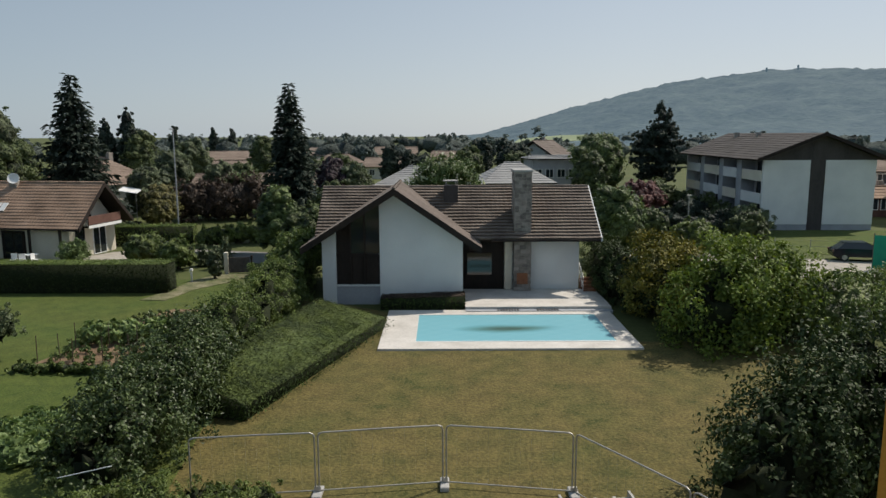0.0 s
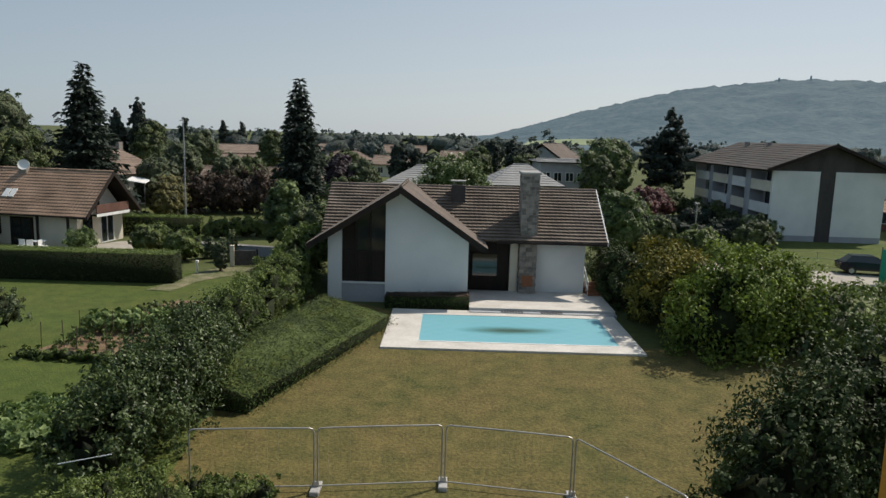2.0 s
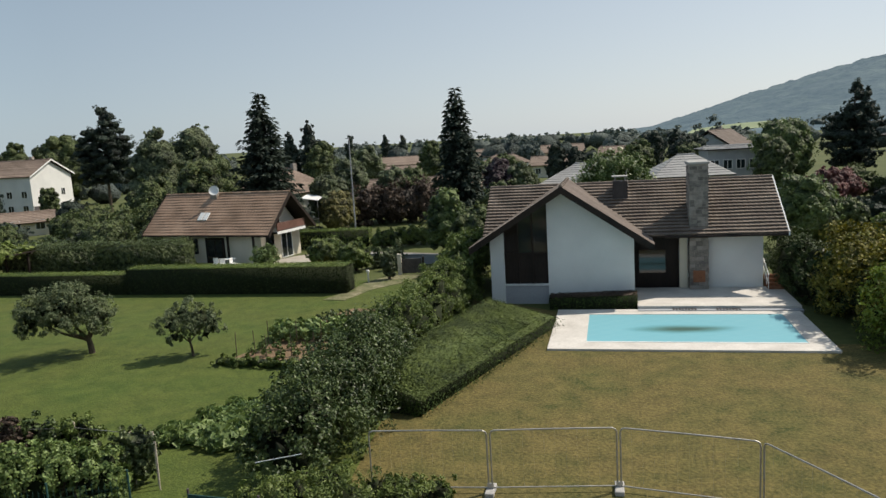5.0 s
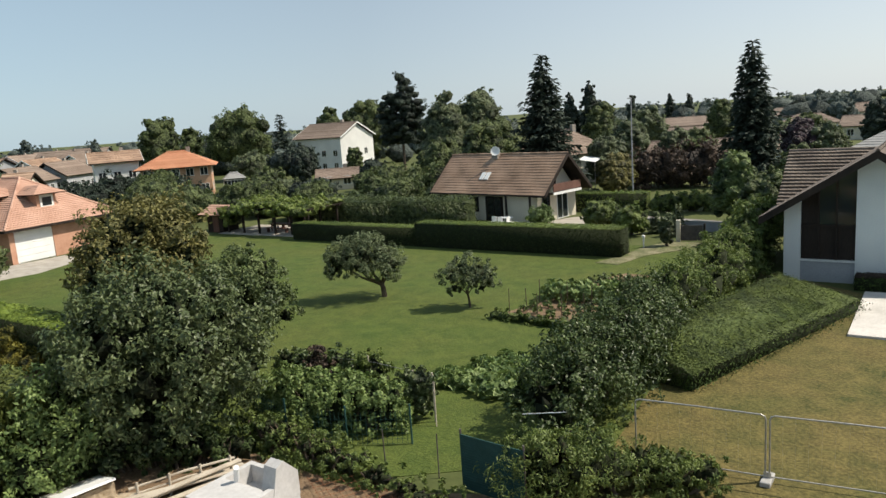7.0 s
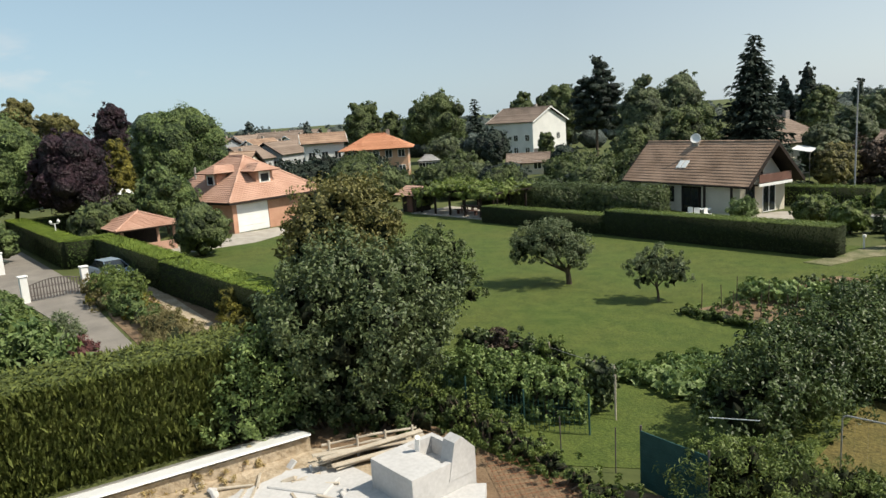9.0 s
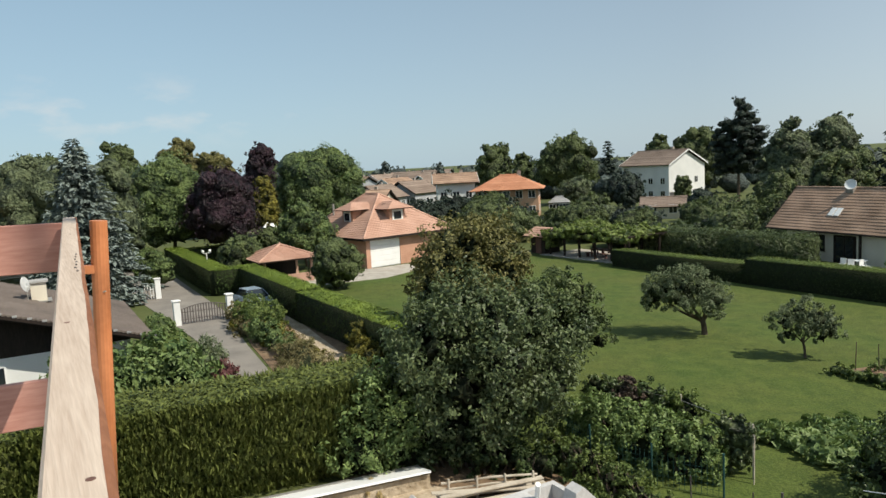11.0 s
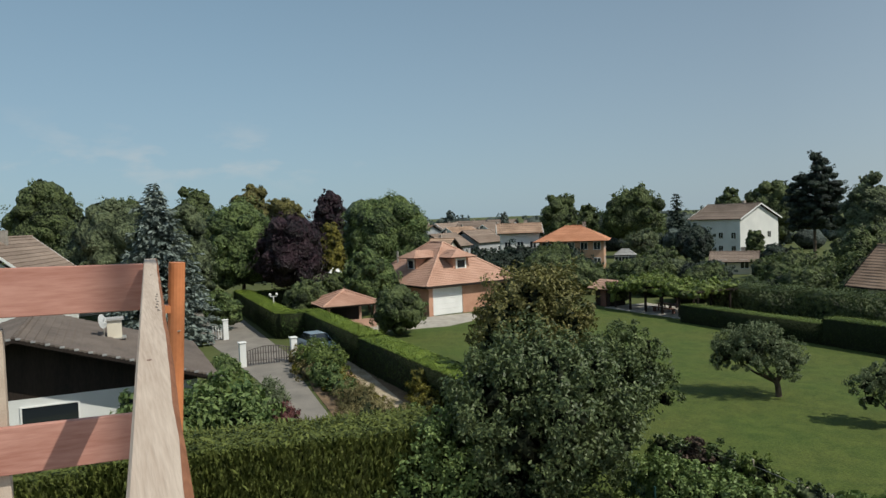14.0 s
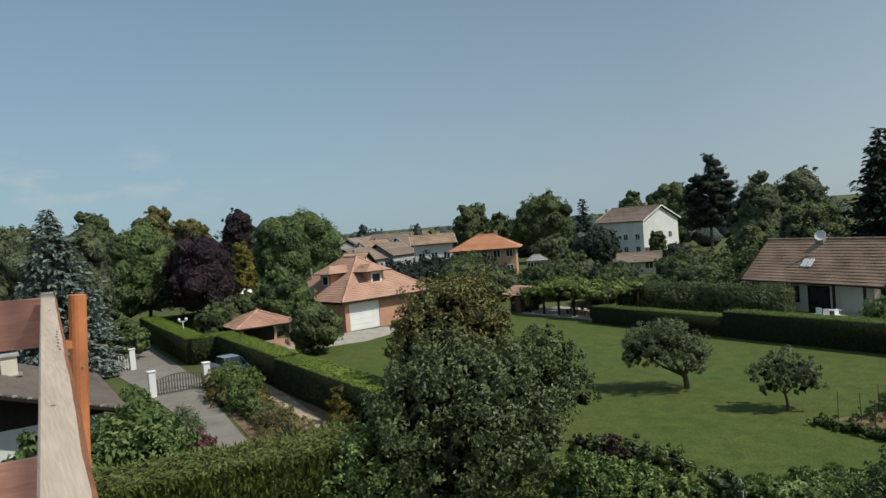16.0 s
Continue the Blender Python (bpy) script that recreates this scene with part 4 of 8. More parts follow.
# ---- chalet with balcony ----
def chalet():
    ob = thing("chalet", "cream chalet with reddish brown roof and wooden balcony", "house", pose(-30.2, 58.0, 0, 0, 0, -10))
    w, dp, ez, rz = 11.2, 6.0, 2.65, 6.1
    part("front_wall", box(-w, 0, 0, 0, 0.3, 2.9), M["cream_wall"], ob)
    part("back_wall", box(-w, dp - 0.3, 0, 0, dp, 2.9), M["cream_wall"], ob)
    part("left_wall", prism([(-w, 0.3, 0), (-w, dp - 0.3, 0), (-w, dp - 0.3, 3.0), (-w, dp / 2, 5.75), (-w, 0.3, 3.0)], (0.3, 0, 0)), M["cream_wall"], ob)
    part("gable_wall", prism([(0, 0.3, 0), (0, dp - 0.3, 0), (0, dp - 0.3, 3.0), (0, dp / 2, 5.75), (0, 0.3, 3.0)], (-0.3, 0, 0)), M["cream_wall"], ob)
    oh = 0.7
    xl, xr = -w - 1.8, 1.4
    roof_slope(ob, (xl, -oh, ez), (xr, -oh, ez), (xr, dp / 2, rz), (xl, dp / 2, rz), M["tile_chalet"], 0.34, 0.32, 0.05)
    roof_slope(ob, (xr, dp + oh, ez), (xl, dp + oh, ez), (xl, dp / 2, rz), (xr, dp / 2, rz), M["tile_chalet"], 0.5, 0.6, 0.05)
    ridge_cap(ob, (xl, dp / 2, rz + 0.03), (xr, dp / 2, rz + 0.03), M["tile_chalet"])
    part("verge", prism([(xl, -oh, ez + 0.1), (xl, dp / 2, rz + 0.1), (xl, dp / 2, rz - 0.2), (xl, -oh, ez - 0.2)], (-0.06, 0, 0)), M["dark_wood"], ob)
    for s in (-1, 1):
        y = dp / 2 + s * (dp / 2 + oh)
        part("bargeboard", prism([(xr, y, ez + 0.1), (xr, dp / 2, rz + 0.1), (xr, dp / 2, rz - 0.28), (xr, y, ez - 0.26)], (0.07, 0, 0)), M["dark_wood"], ob)
        part("gable_soffit", prism([(xr - 0.02, y, ez - 0.13), (xr - 0.02, dp / 2, rz - 0.13), (xr - 0.02, dp / 2, rz - 0.17), (xr - 0.02, y, ez - 0.17)], (-1.4, 0, 0)), M["dark_wood"], ob)
    # balcony under the gable
    bal = part("balcony", box(0.0, 0.9, 2.55, 1.2, 5.2, 2.7), M["dark_wood"], ob)
    part("balustrade", box(1.13, 0.9, 2.8, 1.2, 5.2, 3.5), M["red_wood"], bal)
    for i in range(7):
        part("baluster", box(0.06 + i * 0.16, 0.9, 2.7, 0.12 + i * 0.16, 0.96, 3.45), M["white_paint"], bal)
    part("fascia", box(1.2, 0.85, 2.5, 1.24, 5.25, 2.74), M["white_paint"], bal, "white fascia board")
    part("handrail", box(0.0, 0.87, 3.45, 1.23, 0.99, 3.53), M["dark_wood"], bal)
    window(ob, 0.0, 2.3, 2.9, 1.0, 1.6, "x", frame_mat=M["dark_wood"], sign=1)
    window(ob, 0.0, 1.3, 0.4, 1.0, 2.0, "x", frame_mat=M["dark_wood"], sign=1, bars=0)
    window(ob, 0.0, 3.8, 0.1, 1.6, 2.2, "x", frame_mat=M["white_paint"], sign=1)
    window(ob, -9.4, 0.0, 0.9, 1.6, 1.3, "y", frame_mat=M["dark_wood"])
    # flat dark panel imitates the shaded porch opening; the wall is closed
    part("porch_opening", box(-6.2, -0.03, 0.0, -4.0, 0.0, 2.35), M["dark_wood"], ob)
    window(ob, -7.6, 0.0, 0.9, 0.9, 1.3, "y", frame_mat=M["dark_wood"])
    window(ob, -5.1, -0.03, 0.1, 1.7, 2.1, "y", frame_mat=M["dark_wood"])
    for x in (-7.6, -3.3, -0.5):
        part("post", box(x, -0.6, 0, x + 0.16, -0.44, 2.75), M["dark_wood"], ob)
    part("gutter", tube([(xl, -oh - 0.08, ez - 0.05), (xr, -oh - 0.08, ez - 0.05)], 0.06), M["dark_wood"], ob)
    # roof window, chimney and dish
    sl = (rz - ez) / (dp / 2 + oh)

    def on_roof(x, y):
        return ez + (y + oh) * sl

    for x in (-7.35, -6.75):
        y0, y1 = 0.55, 1.2
        sk = part("roof_window", prism([(x, y0, on_roof(x, y0) + 0.06), (x + 0.48, y0, on_roof(x, y0) + 0.06), (x + 0.48, y1, on_roof(x, y1) + 0.06), (x, y1, on_roof(x, y1) + 0.06)], (0, -0.04, 0.06)), M["white_paint"], ob)
        part("pane", prism([(x + 0.07, y0 + 0.08, on_roof(x, y0 + 0.08) + 0.125), (x + 0.41, y0 + 0.08, on_roof(x, y0 + 0.08) + 0.125), (x + 0.41, y1 - 0.08, on_roof(x, y1 - 0.08) + 0.125), (x + 0.07, y1 - 0.08, on_roof(x, y1 - 0.08) + 0.125)], (0, -0.01, 0.015)), M["glass"], sk)
    part("chimney", box(-7.2, 2.5, 5.0, -6.5, 3.0, 6.3), M["stone"], ob)
    dish = bmesh.new()
    rings = []
    for i in range(5):
        r = 0.46 * i / 4 + 0.01
        rings.append([dish.verts.new((r * math.cos(a), -0.5 * r * r * 0.9, r * math.sin(a))) for a in (2 * math.pi * k / 18 for k in range(18))])
    for p, q in zip(rings, rings[1:]):
        for k in range(18):
            dish.faces.new((p[k], p[(k + 1) % 18], q[(k + 1) % 18], q[k]))
    d = part("satellite_dish", dish, M["white_paint"], ob, "white satellite dish on the ridge")
    d.matrix_local = pose(-6.6, 2.35, 6.45, -20, 0, 28)
    bpy.context.view_layer.update()
    sol = d.modifiers.new("thick", "SOLIDIFY")
    sol.thickness = 0.03
    part("mast", tube([(-6.6, 2.55, 5.6), (-6.6, 2.45, 6.45)], 0.035), M["steel"], ob)
    return ob


chalet()


# ---- villa with hipped roof ----
def villa():
    ob = thing("villa", "villa with salmon hipped roof, dormers and white garage", "house", pose(-66.5, 29.3, 0, 0, 0, 9))
    x0, x1, y0, y1, ez, rz = -11.8, 0.0, 0.0, 10.6, 3.1, 7.2
    part("brick_wall", box(x0, y0, 0, x1, y0 + 0.3, ez + 0.1), surface("salmon_brick", (0.40, 0.20, 0.13), (0.58, 0.34, 0.24), 1, 12, 0.9, 0.2, 0.01), ob)
    wallm = ob.children[0].data.materials[0]
    part("garage_wall", box(-0.3, y0 + 0.3, 0, x1, 0.5, ez + 0.1), wallm, ob)
    part("garage_wall", box(-0.3, 4.2, 0, x1, y1, ez + 0.1), wallm, ob)
    part("lintel", box(-0.3, 0.5, 2.85, x1, 4.2, ez + 0.1), wallm, ob)
    part("back_wall", box(x0, y1 - 0.3, 0, -0.3, y1, ez + 0.1), wallm, ob)
    part("side_wall", box(x0, y0 + 0.3, 0, x0 + 0.3, y1 - 0.3, ez + 0.1), wallm, ob)
    door = part("garage_door", box(-0.14, 0.5, 0.02, -0.08, 4.2, 2.85), M["white_paint"], ob, "white sectional garage door")
    for i in range(5):
        part("door_panel", box(-0.08, 0.54, 0.06 + i * 0.55, -0.05, 4.16, 0.57 + i * 0.55, 0.01), M["white_paint"], door)
    oh = 0.7
    a, b, c, d = (x1 + oh, y0 - oh, ez), (x1 + oh, y1 + oh, ez), (x0 - oh, y1 + oh, ez), (x0 - oh, y0 - oh, ez)
    ym = (y0 + y1) / 2
    r0, r1 = (-5.0, ym, rz), (-7.6, ym, rz)
    tp = M["tile_pink"]
    roof_slope(ob, a, b, r0, r0, tp, 0.36, 0.33, 0.045)
    roof_slope(ob, d, a, r0, r1, tp, 0.36, 0.33, 0.045)
    roof_slope(ob, b, c, r1, r0, tp, 0.6, 0.6, 0.045)
    roof_slope(ob, c, d, r1, r1, tp, 0.6, 0.6, 0.045)
    for p, q in ((a, r0), (b, r0), (c, r1), (d, r1), (r0, r1)):
        ridge_cap(ob, Vector(p) + Vector((0, 0, 0.05)), Vector(q) + Vector((0, 0, 0.05)), tp, 0.12, 0.4)
    part("fascia", box(x1 + oh, y0 - oh, ez - 0.2, x1 + oh + 0.04, y1 + oh, ez + 0.02), M["dark_wood"], ob)
    part("fascia", box(x0 - oh, y0 - oh - 0.04, ez - 0.2, x1 + oh, y0 - oh, ez + 0.02), M["dark_wood"], ob)
    # dormers, one on each near slope, with a dark opening and a flared roof
    sx = (rz - ez) / (oh - r0[0])
    for face in ("x", "y"):
        if face == "x":
            px, py, out = -1.3, 5.0, Vector((1, 0, 0))
        else:
            px, py, out = -5.4, 1.4, Vector((0, -1, 0))
        side = Vector((-out.y, out.x, 0))
        base = Vector((px, py, 4.4))
        dm = part("dormer", prism([base - side * 1.0, base + side * 1.0, base + side * 1.0 + Vector((0, 0, 1.4)), base - side * 1.0 + Vector((0, 0, 1.4))], -out * 2.4), wallm, ob)
        p = base + out * 0.02 + Vector((0, 0, 0.15))
        part("dormer_window", prism([p - side * 0.68, p + side * 0.68, p + side * 0.68 + Vector((0, 0, 1.1)), p - side * 0.68 + Vector((0, 0, 1.1))], out * 0.05), M["white_paint"], dm)
        part("pane", prism([p - side * 0.47 + out * 0.05 + Vector((0, 0, 0.08)), p + side * 0.47 + out * 0.05 + Vector((0, 0, 0.08)), p + side * 0.47 + out * 0.05 + Vector((0, 0, 0.87)), p - side * 0.47 + out * 0.05 + Vector((0, 0, 0.87))], out * 0.02), M["glass"], dm)
        t = base + Vector((0, 0, 1.35)) + out * 0.7
        e1, e2, top = t - side * 1.7, t + side * 1.7, base + Vector((0, 0, 2.15)) - out * 0.6
        back = base + Vector((0, 0, 2.05)) - out * 2.6
        for p1, p2, q2, q1 in ((e1, e2, top + side * 0.05, top - side * 0.05), (e2, e2 - out * 3.2, back, top), (e1 - out * 3.2, e1, top, back)):
            roof_slope(ob, p1, p2, q2, q1, tp, 0.36, 0.33, 0.04, 0.08)
    part("flue", tube([(-9.6, 2.2, 4.6), (-9.6, 2.2, 6.3)], 0.12, 0.12, 8), M["steel"], ob)


villa()


def pavilion():
    ob = thing("garden_pavilion", "small pavilion with salmon pyramid roof behind the hedge", "pavilion", pose(-65.6, 20.2, 0))
    tp = M["tile_pink"]
    c = [(2.9, -2.9, 2.3), (2.9, 2.9, 2.3), (-2.9, 2.9, 2.3), (-2.9, -2.9, 2.3)]
    for i in range(4):
        roof_slope(ob, c[i], c[(i + 1) % 4], (0, 0, 3.45), (0, 0, 3.45), tp, 0.34, 0.33)
        ridge_cap(ob, Vector(c[i]) + Vector((0, 0, 0.05)), (0, 0, 3.52), tp, 0.1, 0.4)
    part("finial", tube([(0, 0, 3.4), (0, 0, 3.75)], 0.1, 0.03, 8), tp, ob)
    for x in (-2.2, 2.2):
        for y in (-2.2, 2.2):
            part("post", box(x - 0.12, y - 0.12, 0, x + 0.12, y + 0.12, 2.4), M["tile_pink"], ob)
    part("back_wall", box(-2.3, -2.2, 0, -2.1, 2.2, 2.3), M["dark_wood"], ob)
    part("low_wall", box(2.1, -2.1, 0, 2.3, 2.1, 0.9), M["tile_pink"], ob)
    part("floor_slab", box(-2.6, -2.6, 0, 2.6, 2.6, 0.1), M["gravel"], ob)


pavilion()


# ---- apartment block ----
def apartments():
    ob = thing("apartment_building", "three-storey white apartment block with long balconies", "apartment building", pose(33.1, 75.0, 0, 0, 0, -2))
    w, dp, ez, rz = 11.4, 26.0, 7.4, 10.0
    part("gable_panel", box(0, -0.05, 0.6, 4.75, 0.3, 7.25), M["white_wall"], ob)
    part("gable_panel", box(6.3, -0.05, 0.6, w, 0.3, 7.25), M["white_wall"], ob)
    part("dark_strip", box(4.75, 0.02, 0, 6.3, 0.3, 7.4), M["slate_clad"], ob)
    part("base_wall", box(0, 0.0, 0, 4.75, 0.3, 0.6), M["grey_wall"], ob)
    part("base_wall", box(6.3, 0.0, 0, w, 0.3, 0.6), M["grey_wall"], ob)
    part("gable_cladding", prism([(-0.6, -0.02, 7.25), (w + 0.6, -0.02, 7.25), (w / 2, -0.02, rz - 0.1)], (0, 0.3, 0)), M["slate_clad"], ob)
    part("inner_wall", box(1.4, 0.3, 0, 1.7, dp, ez), M["grey_wall"], ob)
    part("far_wall", box(w - 0.3, 0.3, 0, w, dp, ez), M["white_wall"], ob)
    part("end_wall", box(0, dp, 0, w, dp + 0.3, ez), M["white_wall"], ob)
    for s in (0, 1):
        xe, xi = (-1.0, w / 2) if s == 0 else (w + 1.0, w / 2)
        p = [(xe, -0.9, ez - 0.1), (xe, dp + 0.9, ez - 0.1), (xi, dp + 0.9, rz), (xi, -0.9, rz)]
        if s:
            p = [p[1], p[0], p[3], p[2]]
        roof_slope(ob, *p, M["tile_umber"], 0.6, 0.7, 0.05, joined_up=True)
        part("bargeboard", prism([(xe, -0.95, ez + 0.05), (xi, -0.95, rz + 0.1), (xi, -0.95, rz - 0.25), (xe, -0.95, ez - 0.3)], (0, 0.06, 0)), M["dark_wood"], ob)
    for fl in range(3):
        z = 0.5 + 2.35 * fl
        for k, (a, b) in enumerate(((0.3, 5.6), (7.2, 11.5), (13.0, 18.5), (20.0, 25.5))):
            bal = part("balcony", box(0.0, a, z - 0.1, 1.4, b, z + 0.1), M["raw_concrete"], ob)
            part("parapet", box(-0.1, a, z - 0.15, 0.0, b, z + 0.95), M["white_wall"] if (k + fl) % 2 else M["cream_wall"], bal)
            win = window(ob, 1.4, (a + b) / 2, z + 0.15, (b - a) * 0.7, 1.8, "x", frame_mat=M["dark_wood"], bars=2)
        for y in (6.4, 12.2, 19.2):
            part("pillar", box(-0.1, y - 0.7, z - 0.6, 1.4, y + 0.7, z + 1.85), M["grey_wall"], ob)
    for x, y in ((4.6, 14), (4.2, 20)):
        part("roof_vent", box(x, y, 9.3, x + 0.5, y + 0.5, 10.1), M["stone"], ob)


apartments()


# ---- simple houses farther off ----
def far_house(x, y, rot, w, dp, wall_h, rise, wall, roof, label, storeys=1, oh=0.6, hip=0.0, cols=3, chimney=True, course=0.5, name="house", shutters=None, floor_z=0.0):
    """A house with gables (or hips) to its left and right; its front faces -y before turning."""
    ob = thing(name, label, "house", pose(x, y, floor_z, 0, 0, rot))
    a, b = w / 2, dp / 2
    part("front_wall", box(-a, -b, 0, a, -b + 0.3, wall_h), M[wall], ob)
    part("back_wall", box(-a, b - 0.3, 0, a, b, wall_h), M[wall], ob)
    top = wall_h + (0 if hip else rise * b / (b + oh) - 0.15)
    for s in (-1, 1):
        outline = [(s * a, -b + 0.3, 0), (s * a, b - 0.3, 0), (s * a, b - 0.3, wall_h)] + ([] if hip else [(s * a, 0, top)]) + [(s * a, -b + 0.3, wall_h)]
        part("side_wall", prism(outline, (-s * 0.3, 0, 0)), M[wall], ob)
    rx = a + oh - hip
    e, r = wall_h - 0.05, wall_h + rise
    t = M[roof]
    roof_slope(ob, (-a - oh, -b - oh, e), (a + oh, -b - oh, e), (rx, 0, r), (-rx, 0, r), t, course, course, joined_up=True)
    roof_slope(ob, (a + oh, b + oh, e), (-a - oh, b + oh, e), (-rx, 0, r), (rx, 0, r), t, course, course, joined_up=True)
    if hip:
        roof_slope(ob, (a + oh, -b - oh, e), (a + oh, b + oh, e), (rx, 0, r), (rx, 0, r), t, course, course, joined_up=True)
        roof_slope(ob, (-a - oh, b + oh, e), (-a - oh, -b - oh, e), (-rx, 0, r), (-rx, 0, r), t, course, course, joined_up=True)
    else:
        for s in (-1, 1):
            for q in (-1, 1):
                part("bargeboard", prism([(s * (a + oh), q * (b + oh), e + 0.08), (s * (a + oh), 0, r + 0.08), (s * (a + oh), 0, r - 0.2), (s * (a + oh), q * (b + oh), e - 0.2)], (s * 0.06, 0, 0)), M["white_paint"] if wall == "white_wall" else M["dark_wood"], ob)
    ridge_cap(ob, (-rx, 0, r + 0.03), (rx, 0, r + 0.03), t, 0.13, 0.6)
    for fl in range(storeys):
        for k in range(cols):
            window(ob, -a + w * (k + 0.5) / cols, -b, 0.9 + fl * 2.7, 1.1, 1.2, "y", shutters=shutters)
        for s in (-1, 1):
            for k in range(2):
                window(ob, s * a, -b + dp * (k + 0.5) / 2, 0.9 + fl * 2.7, 1.0, 1.2, "x", sign=s)
    if chimney:
        part("chimney", box(a * 0.3, 0.3, r - 0.9, a * 0.3 + 0.6, 0.9, r + 0.7), M["stone"], ob)
    return ob

# white house with its gable towards the gardens, and outbuilding
far_house(-112.95, 121.0, 3, 12.8, 11.5, 7.6, 3.0, "white_wall", "tile_far", "tall white two-storey house with a grey-brown roof", 2, 0.5, cols=4)
far_house(-80.5, 86.3, 40, 6.0, 5, 1.9, 1.3, "cream_wall", "tile_far", "low outbuilding with a brown tiled roof among shrubs", 1, 0.5, cols=2)
# orange hipped roof
far_house(-107.5, 76.0, 50, 11, 9, 5.1, 2.5, "salmon_wall", "tile_orange", "salmon house under a bright orange hipped roof", 2, 1.0, hip=5.0, cols=5)
far_house(-101.0, 82.3, 50, 3.4, 3.0, 2.4, 0.9, "white_wall", "tile_pale", "small white conservatory beside the orange-roofed house", 1, 0.2, hip=1.2, cols=3, chimney=False)
far_house(-122, 73.5, 62, 7.2, 8, 6.5, 1.7, "white_wall", "tile_chalet", "white two-storey house with a low tan roof", 2, 0.8, cols=3)
rng_town = random.Random(11)
for d, az, w, h, roof in [(185, 62.3, 11, 3.4, "tile_far"), (205, 63.6, 12, 4.0, "tile_chalet"), (235, 62.0, 14, 5.0, "tile_far"), (175, 64.9, 10, 3.0, "tile_far"), (150, 65.8, 9, 2.6, "tile_chalet"), (260, 64.6, 13, 4.8, "tile_far"), (300, 63.0, 16, 5.0, "tile_far"), (250, 66.4, 12, 4.4, "tile_chalet"), (225, 60.8, 12, 4.2, "tile_far"), (330, 60.5, 16, 5, "tile_far")]:
    a = radians(az)
    far_house(-math.sin(a) * d, math.cos(a) * d, az + rng_town.choice([-60, -25, 20, 55]), w, 9, h, 3.0, rng_town.choice(["cream_wall", "white_wall", "grey_wall"]), roof, "brown-roofed house in the distant village", 1, 0.6, course=0.8)
# houses beyond the pool house
for x, y, rot, w, dp, h, rise, wall, roof, hip in [
    (9.2, 96, 6, 8.6, 8, 3.9, 2.4, "white_wall", "tile_pale", 3.8), (-3.6, 97, -8, 8.4, 8, 3.6, 2.2, "white_wall", "tile_pale", 3.8), (16.6, 112, 4, 7.0, 7, 6.4, 0.3, "grey_wall", "tile_pale", 0.6),
    (22, 160, 62, 12, 10, 5.0, 3.6, "grey_wall", "tile_dark", 0), (-46, 164, 8, 13, 9, 2.6, 1.7, "grey_wall", "tile_far", 0), (-11, 171, -4, 13, 9, 2.8, 1.9, "cream_wall", "tile_far", 0),
    (-27, 190, 14, 12, 9, 3.0, 2.0, "white_wall", "tile_far", 4), (4, 205, -12, 13, 10, 3.2, 2.2, "grey_wall", "tile_far", 0), (-60, 205, 20, 13, 9, 3.4, 2.2, "cream_wall", "tile_far", 0),
    (-41, 236, -10, 14, 10, 3.6, 2.4, "white_wall", "tile_far", 5), (-16, 245, 6, 14, 10, 3.6, 2.4, "cream_wall", "tile_far", 0), (28, 250, 12, 14, 10, 4.0, 2.6, "white_wall", "tile_far", 0),
    (61.3, 82, -6, 14, 10, 8.0, 2.6, "grey_wall", "tile_far", 0), (55, 96, -8, 10, 8, 5.2, 1.6, "white_wall", "tile_far", 0), (52.5, 88.5, -4, 6, 4, 2.3, 1.2, "red_wood", "tile_chalet", 0)]:
    far_house(x, y, rot, w, dp, h, rise, wall, roof, "pale house with a low grey hipped roof" if roof == "tile_pale" else "low house with a dull tiled roof among trees", 1 if h < 4.5 else 2, 0.6, hip, 4, roof != "tile_pale", 0.7)
far_house(-44.6, 94.0, -25, 9, 9.5, 4.0, 3.2, "cream_wall", "tile_far", "cream house with brown hipped roof behind the chalet", 1, 0.7, hip=3.6, cols=3)
far_house(-27, 105, 3, 22, 9, 3.0, 1.5, "cream_wall", "tile_far", "long low building with a reddish roof", 1, 0.5, cols=6, chimney=False)
far_house(-79, -8.4, -14, 12, 8.6, 5.4, 4.1, "white_wall", "tile_far", "pale house with a steep brown gable roof", 1, 0.8)
far_house(-98, -3, 90, 14, 9, 3.2, 1.6, "cream_wall", "tile_chalet", "low house with a reddish flat-pitched roof", 1, 0.6)


